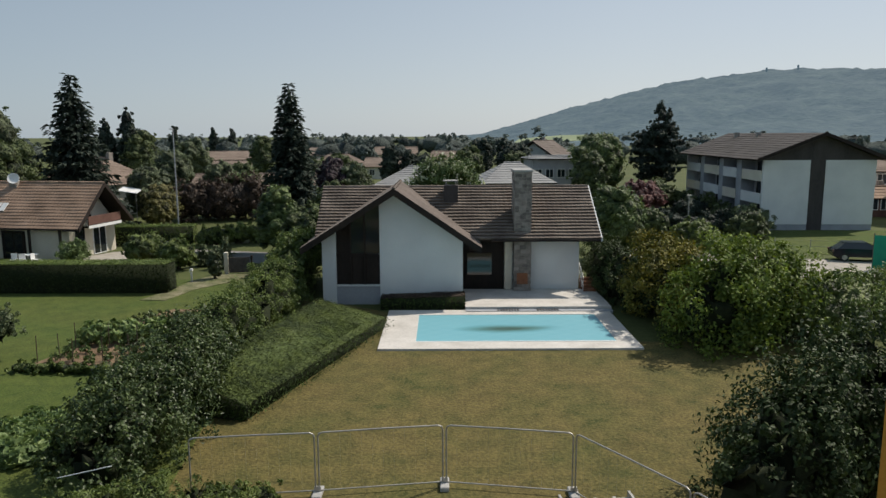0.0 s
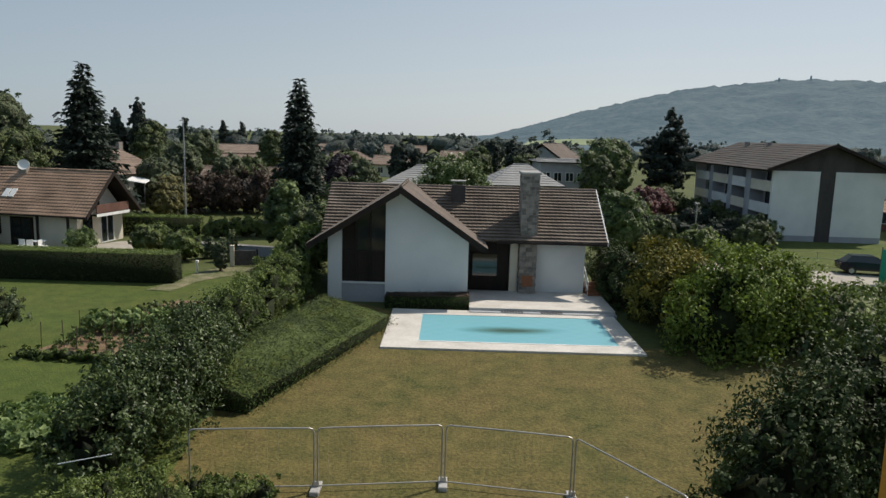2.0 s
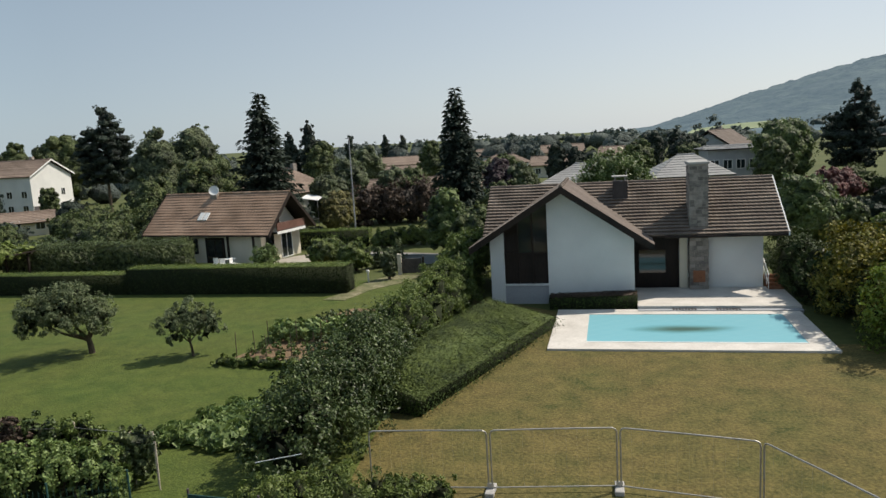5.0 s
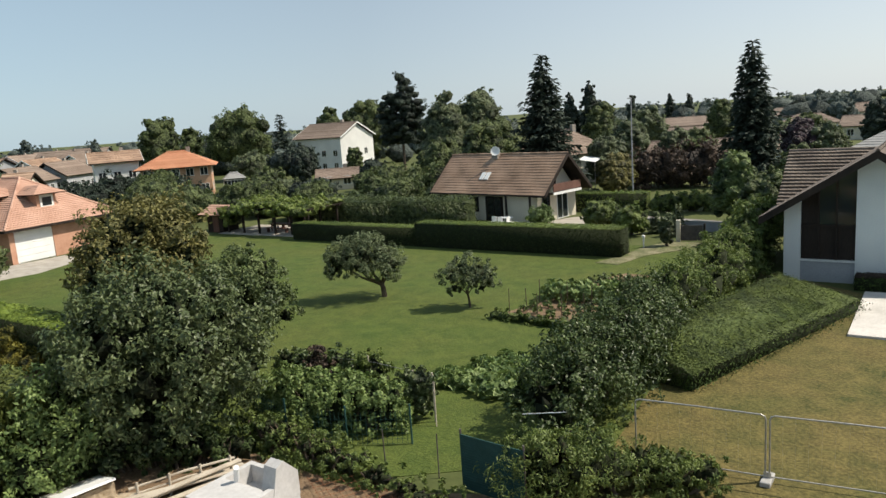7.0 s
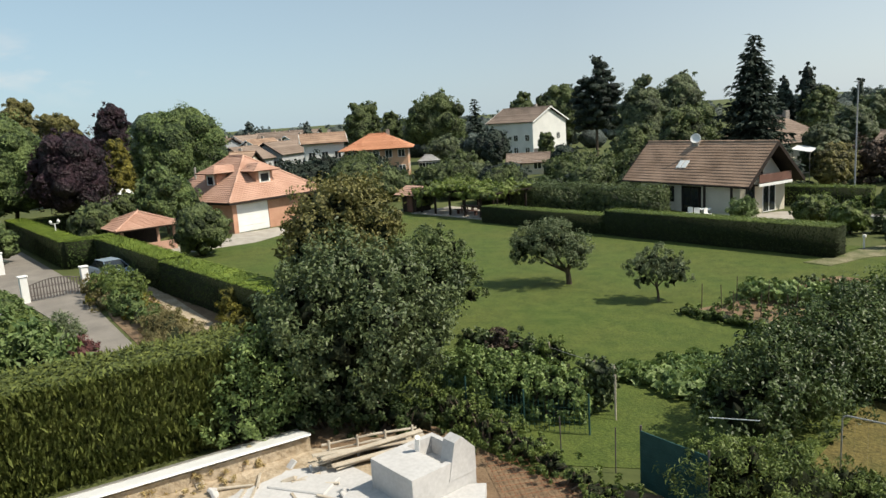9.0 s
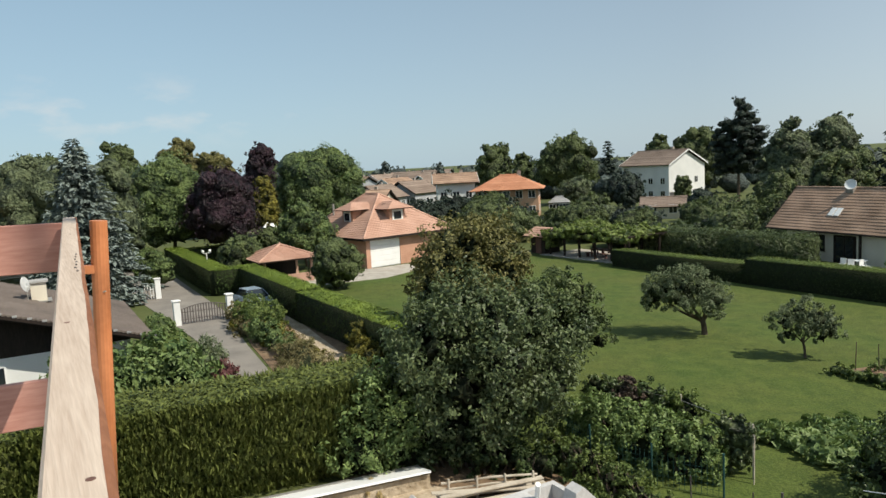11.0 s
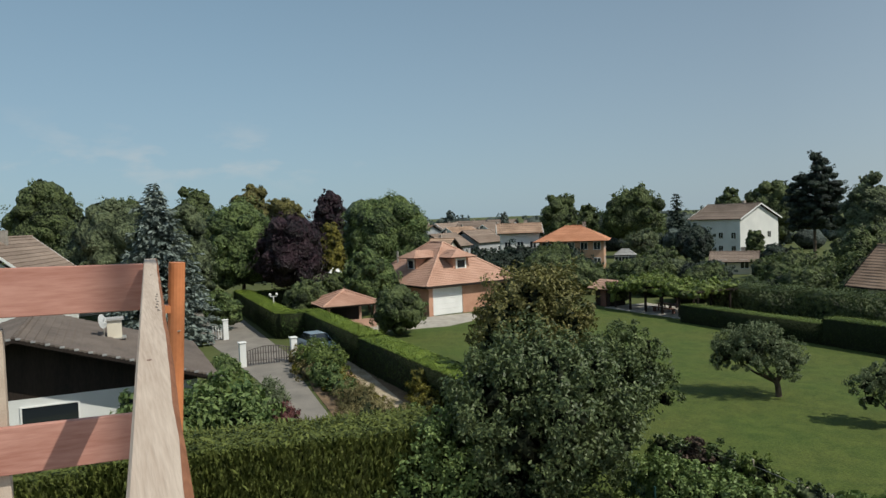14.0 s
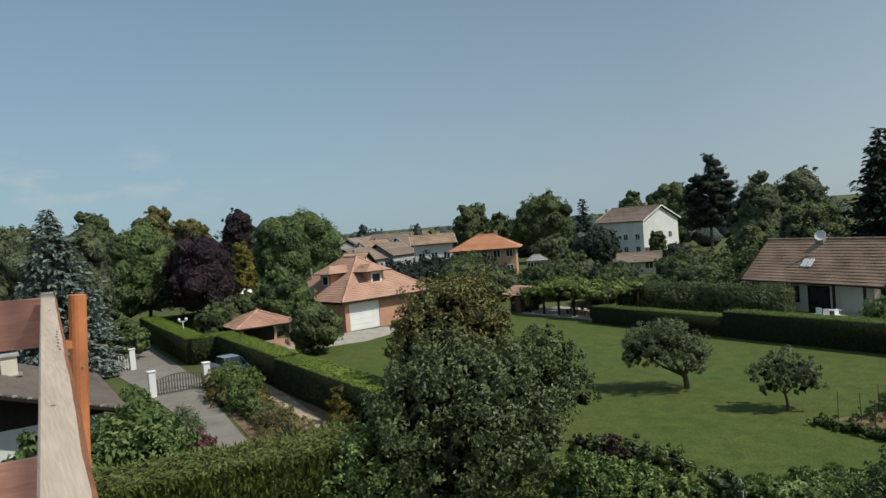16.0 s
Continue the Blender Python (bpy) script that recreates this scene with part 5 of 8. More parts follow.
# ---- neighbour house with dark low roof ----
def neighbour():
    ob = thing("house", "white house with low dark roof and timber gable", "house", pose(-34.8, 4.6, 0))
    half, ez, k = 8.25, 2.9, 0.318
    rz = ez + half * k
    ln = -12.0
    roof_slope(ob, (0, 0, ez), (ln, 0, ez), (ln, -half, rz), (0, -half, rz), M["tile_dark"], 0.36, 0.34, 0.05)
    roof_slope(ob, (ln, -2 * half, ez), (0, -2 * half, ez), (0, -half, rz), (ln, -half, rz), M["tile_dark"], 0.36, 0.34, 0.05)
    ridge_cap(ob, (0, -half, rz + 0.03), (ln, -half, rz + 0.03), M["tile_dark"])
    for s in (0, -2 * half):
        part("bargeboard", prism([(0, s, ez + 0.06), (0, -half, rz + 0.06), (0, -half, rz - 0.12), (0, s, ez - 0.12)], (0.06, 0, 0)), M["dark_wood"], ob)
        for i in range(46):
            t = i / 46
            bm = bmesh.new()
            add_box(bm, 0.0, s + (-half - s) * t - 0.09, ez + (rz - ez) * t + 0.03, 0.09, s + (-half - s) * t + 0.09, ez + (rz - ez) * t + 0.11)
            part("verge_tile", bm, M["tile_pale"] if i % 3 == 0 else M["tile_dark"], ob)
    part("gable_cladding", prism([(-1.4, -0.9, 2.7), (-1.4, -2 * half + 0.9, 2.7), (-1.4, -2 * half + 0.9, ez + 0.05), (-1.4, -half, rz - 0.15), (-1.4, -0.9, ez + 0.05)], (-0.2, 0, 0)), M["dark_wood"], ob)
    part("soffit", prism([(0, -0.1, ez - 0.13), (0, -half, rz - 0.13), (0, -half, rz - 0.17), (0, -0.1, ez - 0.17)], (-1.4, 0, 0)), M["dark_wood"], ob)
    part("front_wall", box(-1.65, -2 * half + 0.9, 0, -1.4, -0.9, 2.7), M["white_wall"], ob)
    part("side_wall", box(ln + 0.3, -1.1, 0, -1.65, -0.9, ez + 0.1), M["white_wall"], ob)
    part("far_wall", box(ln + 0.3, -2 * half + 0.9, 0, ln + 0.5, -1.1, 3.0), M["white_wall"], ob)
    window(ob, -1.4, -3.95, 1.35, 0.75, 0.92, "x", frame_mat=M["white_paint"], sign=1, bars=0)
    window(ob, -1.4, -7.13, 1.38, 2.2, 0.92, "x", frame_mat=M["white_paint"], sign=1, bars=0)
    window(ob, -1.4, -10.6, 0.6, 2.0, 1.6, "x", frame_mat=M["white_paint"], sign=1, bars=0)
    ch = part("chimney", box(-7.1, -4.7, 3.9, -6.4, -4.0, 5.25), M["cream_wall"], ob)
    part("cap", box(-7.2, -4.8, 5.25, -6.3, -3.9, 5.35), M["raw_concrete"], ch)
    dish = bmesh.new()
    rings = [[dish.verts.new((r * math.cos(q), 0.4 * r * r, r * math.sin(q))) for q in (2 * math.pi * k / 16 for k in range(16))] for r in (0.02, 0.15, 0.28, 0.38)]
    for p, q in zip(rings, rings[1:]):
        for k in range(16):
            dish.faces.new((p[k], p[(k + 1) % 16], q[(k + 1) % 16], q[k]))
    bmesh.ops.solidify(dish, geom=list(dish.faces), thickness=0.03)
    ds = part("satellite_dish", dish, M["white_paint"], ob, "white satellite dish by the chimney")
    ds.matrix_local = pose(-6.0, -4.85, 5.3, -12, 0, 150)
    part("dish_mast", tube([(-6.1, -4.85, 4.2), (-6.02, -4.85, 5.25)], 0.03), M["steel"], ob)
    part("flashing", box(-7.3, -4.9, 4.28, -6.2, -3.8, 4.33), M["steel"], ch)


neighbour()


# ---- hill and far woods ----
def hill():
    """A long wooded ridge that rises to the right of the valley."""
    n, k = 260, 64
    at = []
    for i in range(n + 1):
        deg = 75 * i / n - 2
        az = radians(deg)
        top = np.interp(deg, [-2, 3, 6, 9.5, 13.5, 17.7, 22, 25.6, 31, 40, 60, 73], [0, 10, 30, 58, 82, 105, 118, 124, 118, 112, 90, 40])
        for j in range(k + 1):
            v = j / k
            d = 620 + 1000 * v
            prof = math.sin(min(1.0, v / 0.88) * math.pi / 2) ** 1.7
            x, y = math.sin(az) * d, math.cos(az) * d
            swell = 7 * noise.noise(Vector((x / 130, y / 130, 0)))
            crowns = 5 * noise.noise(Vector((x / 24, y / 30, 4))) + 3 * noise.noise(Vector((x / 11, y / 16, 9)))
            z = top * prof * (d / 1500) + (swell + crowns) * min(1, v * 3) * min(1, top / 40)
            at.append((x, y, max(z, -2) if j else -4))
    quads = [[i * (k + 1) + j, (i + 1) * (k + 1) + j, (i + 1) * (k + 1) + j + 1, i * (k + 1) + j + 1] for i in range(n) for j in range(k)]
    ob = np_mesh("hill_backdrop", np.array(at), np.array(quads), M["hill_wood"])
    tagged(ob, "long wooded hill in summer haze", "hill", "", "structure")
    for p in ob.data.polygons:
        p.use_smooth = True
    for az, z in ((-25.6, 7), (-23.6, 4)):
        a = radians(-az)
        d = 1500
        m = thing("hill_mast", "thin mast standing on the hill crest", "mast", pose(math.sin(a) * d, math.cos(a) * d, 118))
        # the mast shares the hill's glowing haze colour
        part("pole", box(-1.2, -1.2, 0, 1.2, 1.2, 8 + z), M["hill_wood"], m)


hill()


def fieldstrip():
    bm = bmesh.new()
    pts = []
    for az, d, z in ((-5.5, 560, 0), (-9, 580, 1), (-12.5, 570, 2), (-13, 600, 6.5), (-9, 610, 5.5), (-6, 590, 3)):
        a = radians(-az)
        pts.append(bm.verts.new((math.sin(a) * d, math.cos(a) * d, z + 3.5)))
    bm.faces.new(pts)
    setting("hill_field", bm, M["hill_field"], "pale green meadow at the foot of the hill", "field")


fieldstrip()


def far_woods():
    """Belts of distant trees round the horizon."""
    rng = np.random.default_rng(21)
    lobes = []
    for k in range(520):
        az = radians(rng.uniform(-40, 110))
        d = rng.uniform(230, 900)
        r = rng.uniform(4, 8) * (1 + d / 1500)
        h = rng.uniform(6, 11)
        if d < 420 and 60 < math.degrees(az) < 68:
            continue
        lobes.append((-math.sin(az) * d, math.cos(az) * d, h * 0.45, r, r, h * 0.55))
    for k in range(60):
        az, d = radians(rng.uniform(36, 59)), rng.uniform(175, 260)
        r = rng.uniform(3, 5.5)
        lobes.append((-math.sin(az) * d, math.cos(az) * d, 2.2, r, r, rng.uniform(2.5, 5)))
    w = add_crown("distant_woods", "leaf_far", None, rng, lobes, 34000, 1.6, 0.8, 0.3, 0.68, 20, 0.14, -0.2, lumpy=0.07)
    tagged(w, "belts of distant trees across the plain", "woods", "", "stuff")


far_woods()


def bmesh_cone(r, z0, z1):
    bm = bmesh.new()
    bmesh.ops.create_cone(bm, cap_ends=True, segments=4, radius1=r, radius2=0.05, depth=z1 - z0, matrix=pose(0, 0, (z0 + z1) / 2, 0, 0, 45))
    return bm


tent = thing("garden_tent", "small white pointed garden tent among trees", "tent", pose(-91.1, 26.8, 1.2))
part("canopy", bmesh_cone(1.25, 2.1, 3.2), M["white_paint"], tent)
for x in (-0.8, 0.8):
    for y in (-0.8, 0.8):
        part("pole", tube([(x, y, -1.2), (x, y, 2.1)], 0.03), M["white_paint"], tent)

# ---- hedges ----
# darker side leaves and lighter tops imitate shade and sun on most hedges
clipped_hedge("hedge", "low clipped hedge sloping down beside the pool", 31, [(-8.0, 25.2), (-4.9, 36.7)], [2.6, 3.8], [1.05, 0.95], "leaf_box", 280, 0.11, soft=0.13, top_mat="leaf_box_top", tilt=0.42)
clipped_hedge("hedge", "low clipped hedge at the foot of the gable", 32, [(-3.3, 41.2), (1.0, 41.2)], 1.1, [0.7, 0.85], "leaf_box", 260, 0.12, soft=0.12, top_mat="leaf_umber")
clipped_hedge("hedge", "dark clipped yew hedge with a lower stepped end", 33, [(-48.5, 46.4), (-34.6, 46.3)], 1.5, 1.55, "leaf_yew", 170, 0.12, top_mat="leaf_hedge")
clipped_hedge("hedge", "tall dark clipped hedge across the lawn", 34, [(-34.3, 46.3), (-18.0, 46.2)], 1.7, 1.95, "leaf_yew", 170, 0.12, top_mat="leaf_hedge")
clipped_hedge("hedge", "long clipped hedge along the villa drive", 35, [(-31.0, 16.2), (-46.2, 16.1)], 1.9, 2.1, "leaf_box", 150, 0.13)
clipped_hedge("hedge", "clipped hedge with a sharp bend by the lane", 36, [(-46.9, 16.1), (-62.4, 16.2), (-62.8, 13.9), (-87, 14.3)], 1.8, 2.25, "leaf_box", 150, 0.13)
clipped_hedge("hedge", "clipped hedge closing the villa garden", 37, [(-87, 14.6), (-87, 24)], 1.2, 2.0, "leaf_box", 40, 0.22)
clipped_hedge("hedge", "thuja hedge running on behind the site", 39, [(-26.0, -9.0), (-24.5, -0.6)], 2.6, 2.8, "leaf_thuja", 200, 0.27, slim=0.24, soft=0.1, side=1.0, spiky=True, top_mat="leaf_thuja", inside="leaf_thuja_mass")
clipped_hedge("hedge", "tall thuja hedge along the building site", 38, [(-24.3, 0.2), (-22.7, 9.2)], 2.6, 3.0, "leaf_thuja", 300, 0.29, slim=0.24, soft=0.1, side=1.0, spiky=True, top_mat="leaf_thuja", inside="leaf_thuja_mass")


def run_of_lobes(rng, path, r, h, step=0.7, spread=0.5):
    out = []
    for (xa, ya, ra, ha), (xb, yb, rb, hb) in zip(path, path[1:]):
        n = max(1, int(math.hypot(xb - xa, yb - ya) / (step * (ra + rb) / 2)))
        for i in range(n):
            t = (i + rng.uniform(0, 0.6)) / n
            rr = (ra + (rb - ra) * t) * rng.uniform(0.8, 1.15) * r
            hh = (ha + (hb - ha) * t) * rng.uniform(0.88, 1.1) * h
            out.append((xa + (xb - xa) * t + rng.normal(0, spread * rr * 0.35), ya + (yb - ya) * t + rng.normal(0, spread * rr * 0.35), hh * 0.48, rr, rr, hh * 0.52))
            out.append((xa + (xb - xa) * t + rng.normal(0, spread * rr * 0.6), ya + (yb - ya) * t + rng.normal(0, spread * rr * 0.6), hh * 0.72, rr * 0.55, rr * 0.55, hh * 0.3))
    return out


rng_h = np.random.default_rng(77)
shrub("hedge", "tall mixed hedge trimmed on top between the gardens", 41, run_of_lobes(rng_h, [(-9.9, 29.5, 1.4, 2.6), (-9.5, 36, 1.4, 2.7), (-9.3, 43.5, 1.4, 2.9)], 1.0, 1.0, 0.6, 0.25), "leaf_hedge", 42000, 0.13, 0.4, "hedge", clump=0.24, per=60, core=0.62)
shrub("hedge", "overgrown laurel and shrubs along the garden boundary", 42, run_of_lobes(rng_h, [(-9.3, 18.6, 1.2, 2.2), (-9.5, 22.5, 1.4, 2.9), (-9.6, 26, 1.3, 2.8), (-10.0, 29.5, 1.2, 2.5)], 1.0, 1.0, 0.55, 0.4), "leaf_privet", 42000, 0.145, 0.45, "hedge", clump=0.33, per=60, core=0.4)
shrub("shrub", "wild shrubs and tall weeds near the site fence", 43, run_of_lobes(rng_h, [(-8.6, 15.4, 0.9, 1.7), (-7.2, 16.6, 1.0, 1.7), (-5.9, 17.4, 0.8, 1.1), (-4.7, 17.9, 0.6, 0.7)], 1.0, 1.0, 0.6, 0.5), "leaf_hedge", 20000, 0.12, 0.28, rough=0.35, core=0.5)
shrub("shrub", "dark evergreen shrubs at the end of the house", 48, run_of_lobes(rng_h, [(11.0, 50.0, 1.4, 3.2), (10.7, 46.0, 1.2, 3.0), (10.7, 43.2, 1.0, 3.0), (10.9, 41.0, 1.2, 3.2), (11.3, 38.6, 1.3, 3.0)], 1.0, 1.0, 0.5, 0.25), "leaf_cherry", 20000, 0.16, 0.5, per=70, core=0.6)
shrub("shrub", "dense golden green shrubs beside the pool", 44, run_of_lobes(rng_h, [(12.2, 40.6, 1.5, 4.0), (12.4, 37.5, 1.7, 4.1), (12.6, 35.3, 1.6, 3.7)], 1.0, 1.0, 0.55, 0.35), "leaf_gold", 22000, 0.195, 0.5, per=130, core=0.62, rough=0.32, clump=0.4)
shrub("shrub", "large spreading green shrubs along the pool garden", 45, run_of_lobes(rng_h, [(12.0, 33.5, 1.9, 3.7), (14.5, 34, 2.0, 4.2), (17, 36, 2.0, 4.0)], 1.0, 1.0, 0.55, 0.35), "leaf_lime", 29000, 0.205, 0.5, per=130, core=0.62, rough=0.34, clump=0.4)
shrub("shrub", "dark shrubs between garden and street", 46, run_of_lobes(rng_h, [(17.5, 33, 1.8, 3.2), (21, 36, 1.8, 3.0), (25, 38, 1.8, 2.6), (31, 40, 2, 2.4)], 1.0, 1.0, 0.6, 0.35), "leaf_hedge", 18000, 0.2, 0.5)
shrub("shrub", "glossy dark laurel bush by the building site", 47, run_of_lobes(rng_h, [(7.3, 15.6, 1.2, 2.6), (9.2, 17.6, 1.7, 3.9), (11.5, 19.4, 1.8, 4.0), (13.8, 19.0, 1.8, 3.8)], 1.0, 1.0, 0.55, 0.35), "leaf_cherry", 32000, 0.152, 0.5, clump=0.3, per=75, core=0.6)

# ---- trees near the camera ----
tree("tree", "large dark green hazel tree by the site", 51, -20.6, 13.2, 6.2, 3.4, "leaf_laurel", 42000, 0.175, 34, 0.16, 0.1, core=0.34, per=60, clump=0.42, rough=0.3, slim=0.45, heart=0.5, under=1.88)
tree("tree", "spreading green side tree beside the hazel", 52, -23.9, 19.2, 5.6, 2.1, "leaf_oak", 19000, 0.14, 20, 0.1, 0.5, per=60, clump=0.46, core=0.3, rough=0.3, heart=0.4)
tree("tree", "tree with yellowing brownish leaves", 53, -33.7, 20.9, 7.0, 3.7, "leaf_olive", 25000, 0.2, 30, 0.18, 0.4, per=50, core=0.42, rough=0.25, clump=0.42, heart=0.5)


def fruit_tree(seed, x, y, lobes, label, trunk, forks, count, size):
    """An orchard tree; lobes and forks as (sideways, height, ...) across the lawn's slope to the camera."""
    rng = np.random.default_rng(seed)
    ob = thing("fruit_tree", label, "tree", pose(x, y, 0, 0, 0, 40))
    bm = bmesh.new()
    add_tube(bm, [(0, 0, -0.05), (-0.04, 0.02, 0.5), (-0.15, 0, 1.0)], trunk, trunk * 0.75, 9)
    for u, w, z in forks:
        add_tube(bm, [(-0.1, 0, 0.75), (u * 0.5, w * 0.5, 0.75 + (z - 0.75) * 0.35), (u, w, z)], trunk * 0.6, trunk * 0.15, 7)
    part("trunk", bm, M["bark"], ob)
    add_crown("crown", "leaf_grey", ob, rng, lobes, count, size, 0.5, 0.34, 0.36, 60, 0.3)


fruit_tree(54, -26.6, 31.5, [(-2.5, 0, 2.3, 0.85, 1.0, 0.8), (-1.8, 0.3, 2.65, 0.95, 1.2, 0.9), (-0.9, -0.3, 2.75, 1.05, 1.3, 0.95), (-0.05, 0.2, 2.5, 1.0, 1.2, 1.0), (0.5, 0, 1.95, 0.75, 0.9, 0.8), (-2.9, 0.1, 1.8, 0.5, 0.6, 0.45), (-1.4, -0.6, 2.15, 0.8, 0.9, 0.7), (0.15, -0.4, 1.5, 0.65, 0.7, 0.6), (-0.5, 0.5, 3.3, 0.5, 0.6, 0.4)],
           "old leaning apple tree with a wide crown", 0.17, [(-2.4, 0, 2.2), (-1.2, 0.4, 2.8), (0.1, -0.2, 2.5), (0.45, 0.3, 1.9), (-1.8, -0.5, 2.4)], 15000, 0.12)
fruit_tree(55, -20.5, 31.2, [(-0.9, 0, 1.8, 0.65, 0.7, 0.6), (-0.2, 0.2, 2.15, 0.75, 0.8, 0.62), (0.55, 0, 1.85, 0.75, 0.8, 0.65), (1.1, 0, 1.45, 0.5, 0.5, 0.5), (-0.75, 0, 1.15, 0.38, 0.4, 0.35), (0.1, -0.3, 1.5, 0.7, 0.6, 0.5), (0.7, -0.1, 1.1, 0.4, 0.4, 0.35)],
           "small young fruit tree on the lawn", 0.07, [(-0.8, 0, 1.7), (0.5, 0, 1.8), (0, 0.1, 2.1)], 9000, 0.11)
shrub("shrub", "pale green lilac bush at the hedge end", 56, [(-21.6, 9.9, 1.5, 1.3, 1.3, 1.5), (-22.3, 10.7, 2.4, 1.0, 1.0, 1.1), (-21.2, 8.7, 1.0, 1.0, 1.0, 0.9), (-21.6, 9.0, 2.2, 0.9, 0.9, 0.9)], "leaf_berry", 11000, 0.15, 0.5, core=0.5, rough=0.3)
shrub("shrub", "green cherry laurel beside the neighbour house", 57, [(-31.5, 2.6, 1.4, 1.9, 1.9, 1.6), (-30.4, 4.6, 1.2, 1.6, 1.6, 1.3), (-32.3, 4.4, 1.8, 1.3, 1.3, 1.3), (-30.2, 1.2, 1.3, 1.5, 1.5, 1.4), (-31.8, 1.4, 2.4, 1.0, 1.0, 0.9)], "leaf_bright", 11000, 0.32, 0.42, core=0.55, rough=0.28, clump=0.36)

# ---- garden trees and woods in the middle distance ----
conifer("spruce", "tall dark spruce behind the chalet", 61, -38.2, 75.9, 16.4, 4.2, "leaf_dark", 46, 14, 0.72, ragged=0.25)
conifer("spruce", "narrow dark spruce behind the pool house", 62, -14.6, 70.2, 14.9, 2.9, "leaf_dark", 48, 13, 0.6, power=0.7, ragged=0.18)
conifer("spruce", "blue spruce beside the lane", 63, -64.5, 3.9, 13.7, 4.1, "leaf_blue", 56, 15, 0.5, power=0.75, droop=0.28, ragged=0.26)
conifer("spruce", "small far spruce on the skyline", 64, -139, 129.6, 13.7, 2.6, "leaf_dark", 22, 8, 1.0)

for k, (x, y, h) in enumerate([(-18.5, 55.2, 1.7), (-17.5, 55.6, 1.6), (-16.5, 54.4, 2.4)]):
    conifer("dwarf_conifer", "small upright dwarf conifer beside the garden path", 65 + k, x, y, h, 0.55, "leaf_grey", 16, 9, 0.2, trunk=0.05, droop=-0.3, ragged=0.3, group="dwarf conifers")

# ---- trees of the middle distance: x, y, height, radius, leaves ----
KINDS = {
    "leaf_oak": "broad dark green deciduous garden tree", "leaf_bright": "light green leafy garden tree", "leaf_grey": "tall feathery grey-green birch tree", "leaf_copper": "rounded dark purple copper-leaved tree",
    "leaf_olive": "olive-brown leafy garden tree", "leaf_gold": "slim young yellow-green tree", "leaf_dark": "dense dark evergreen garden tree", "leaf_far": "single distant rounded green tree", "leaf_hedge": "dense trimmed green garden shrub", "leaf_red": "bushy dark red-leaved garden shrub"}
WEST = [
    (-100, 2, 14.5, 3.9, "leaf_oak"), (-125, -8, 17.8, 6.1, "leaf_oak"), (-88, 1, 14.5, 5.6, "leaf_grey"), (-109, 12, 16.2, 4.0, "leaf_oak"),
    (-91, 15, 13.6, 4.9, "leaf_bright"), (-126, 23, 17.4, 4.5, "leaf_olive"), (-123, 28, 15.2, 4.4, "leaf_olive"), (-86, 20, 11.8, 4.6, "leaf_copper"), (-71.7, 6.9, 12.2, 2.9, "leaf_grey"),
    (-117, 34, 15.8, 3.4, "leaf_copper"), (-92, 27, 10.3, 2.1, "leaf_gold"), (-94, 35, 14.5, 6.6, "leaf_bright"), (-96, 40, 12.4, 2.4, "leaf_oak"),
    (-71, 10, 3.7, 1.9, "leaf_bright"), (-72, 25, 7.1, 3.1, "leaf_bright"), (-69, 17.5, 4.6, 2.4, "leaf_oak"), (-57.5, 22.5, 4.5, 2.5, "leaf_oak"),
    (-252, 121, 13.1, 2.6, "leaf_far"), (-141, 96, 15.1, 5.0, "leaf_oak"), (-145, 107, 12.6, 3.1, "leaf_oak"), (-123, 103, 15.7, 7.3, "leaf_oak"),
    (-88.2, 25.9, 3.9, 1.9, "leaf_oak"), (-107, 91, 6.6, 3.7, "leaf_grey"), (-99, 96, 7.3, 3.9, "leaf_dark"), (-85.0, 95.7, 6.6, 1.7, "leaf_oak")]
NORTH = [
    (-127, 135, 15.1, 4.3, "leaf_oak"), (-117, 137, 16.5, 7.0, "leaf_oak"), (-61, 89, 13.8, 4.2, "leaf_grey"), (-59, 95, 14.3, 4.5, "leaf_grey"),
    (-53, 91, 10.0, 3.3, "leaf_oak"), (-54, 78, 7.6, 3.7, "leaf_oak"), (-260, 150, 11.5, 2.3, "leaf_far"), (-45, 109, 11.1, 3.3, "leaf_oak"),
    (-35, 94, 9.0, 3.1, "leaf_grey"), (-42, 123, 9.8, 3.5, "leaf_grey"), (-36, 146, 10.3, 3.0, "leaf_oak"), (-31.6, 80.5, 4.9, 2.5, "leaf_olive"), (-33.4, 82.5, 7.2, 2.8, "leaf_grey"), (-27.5, 89.5, 7.2, 2.6, "leaf_grey"), (-24.2, 88.5, 5.9, 2.0, "leaf_bright"),
    (-30.6, 77.5, 3.6, 1.7, "leaf_olive"), (-13, 57, 6.1, 2.0, "leaf_bright"), (-10, 53, 5.2, 2.3, "leaf_oak"), (-23.5, 57, 2.4, 1.9, "leaf_hedge"), (-20, 54, 2.5, 1.6, "leaf_hedge"), (-16, 50, 2.3, 0.6, "leaf_grey")]
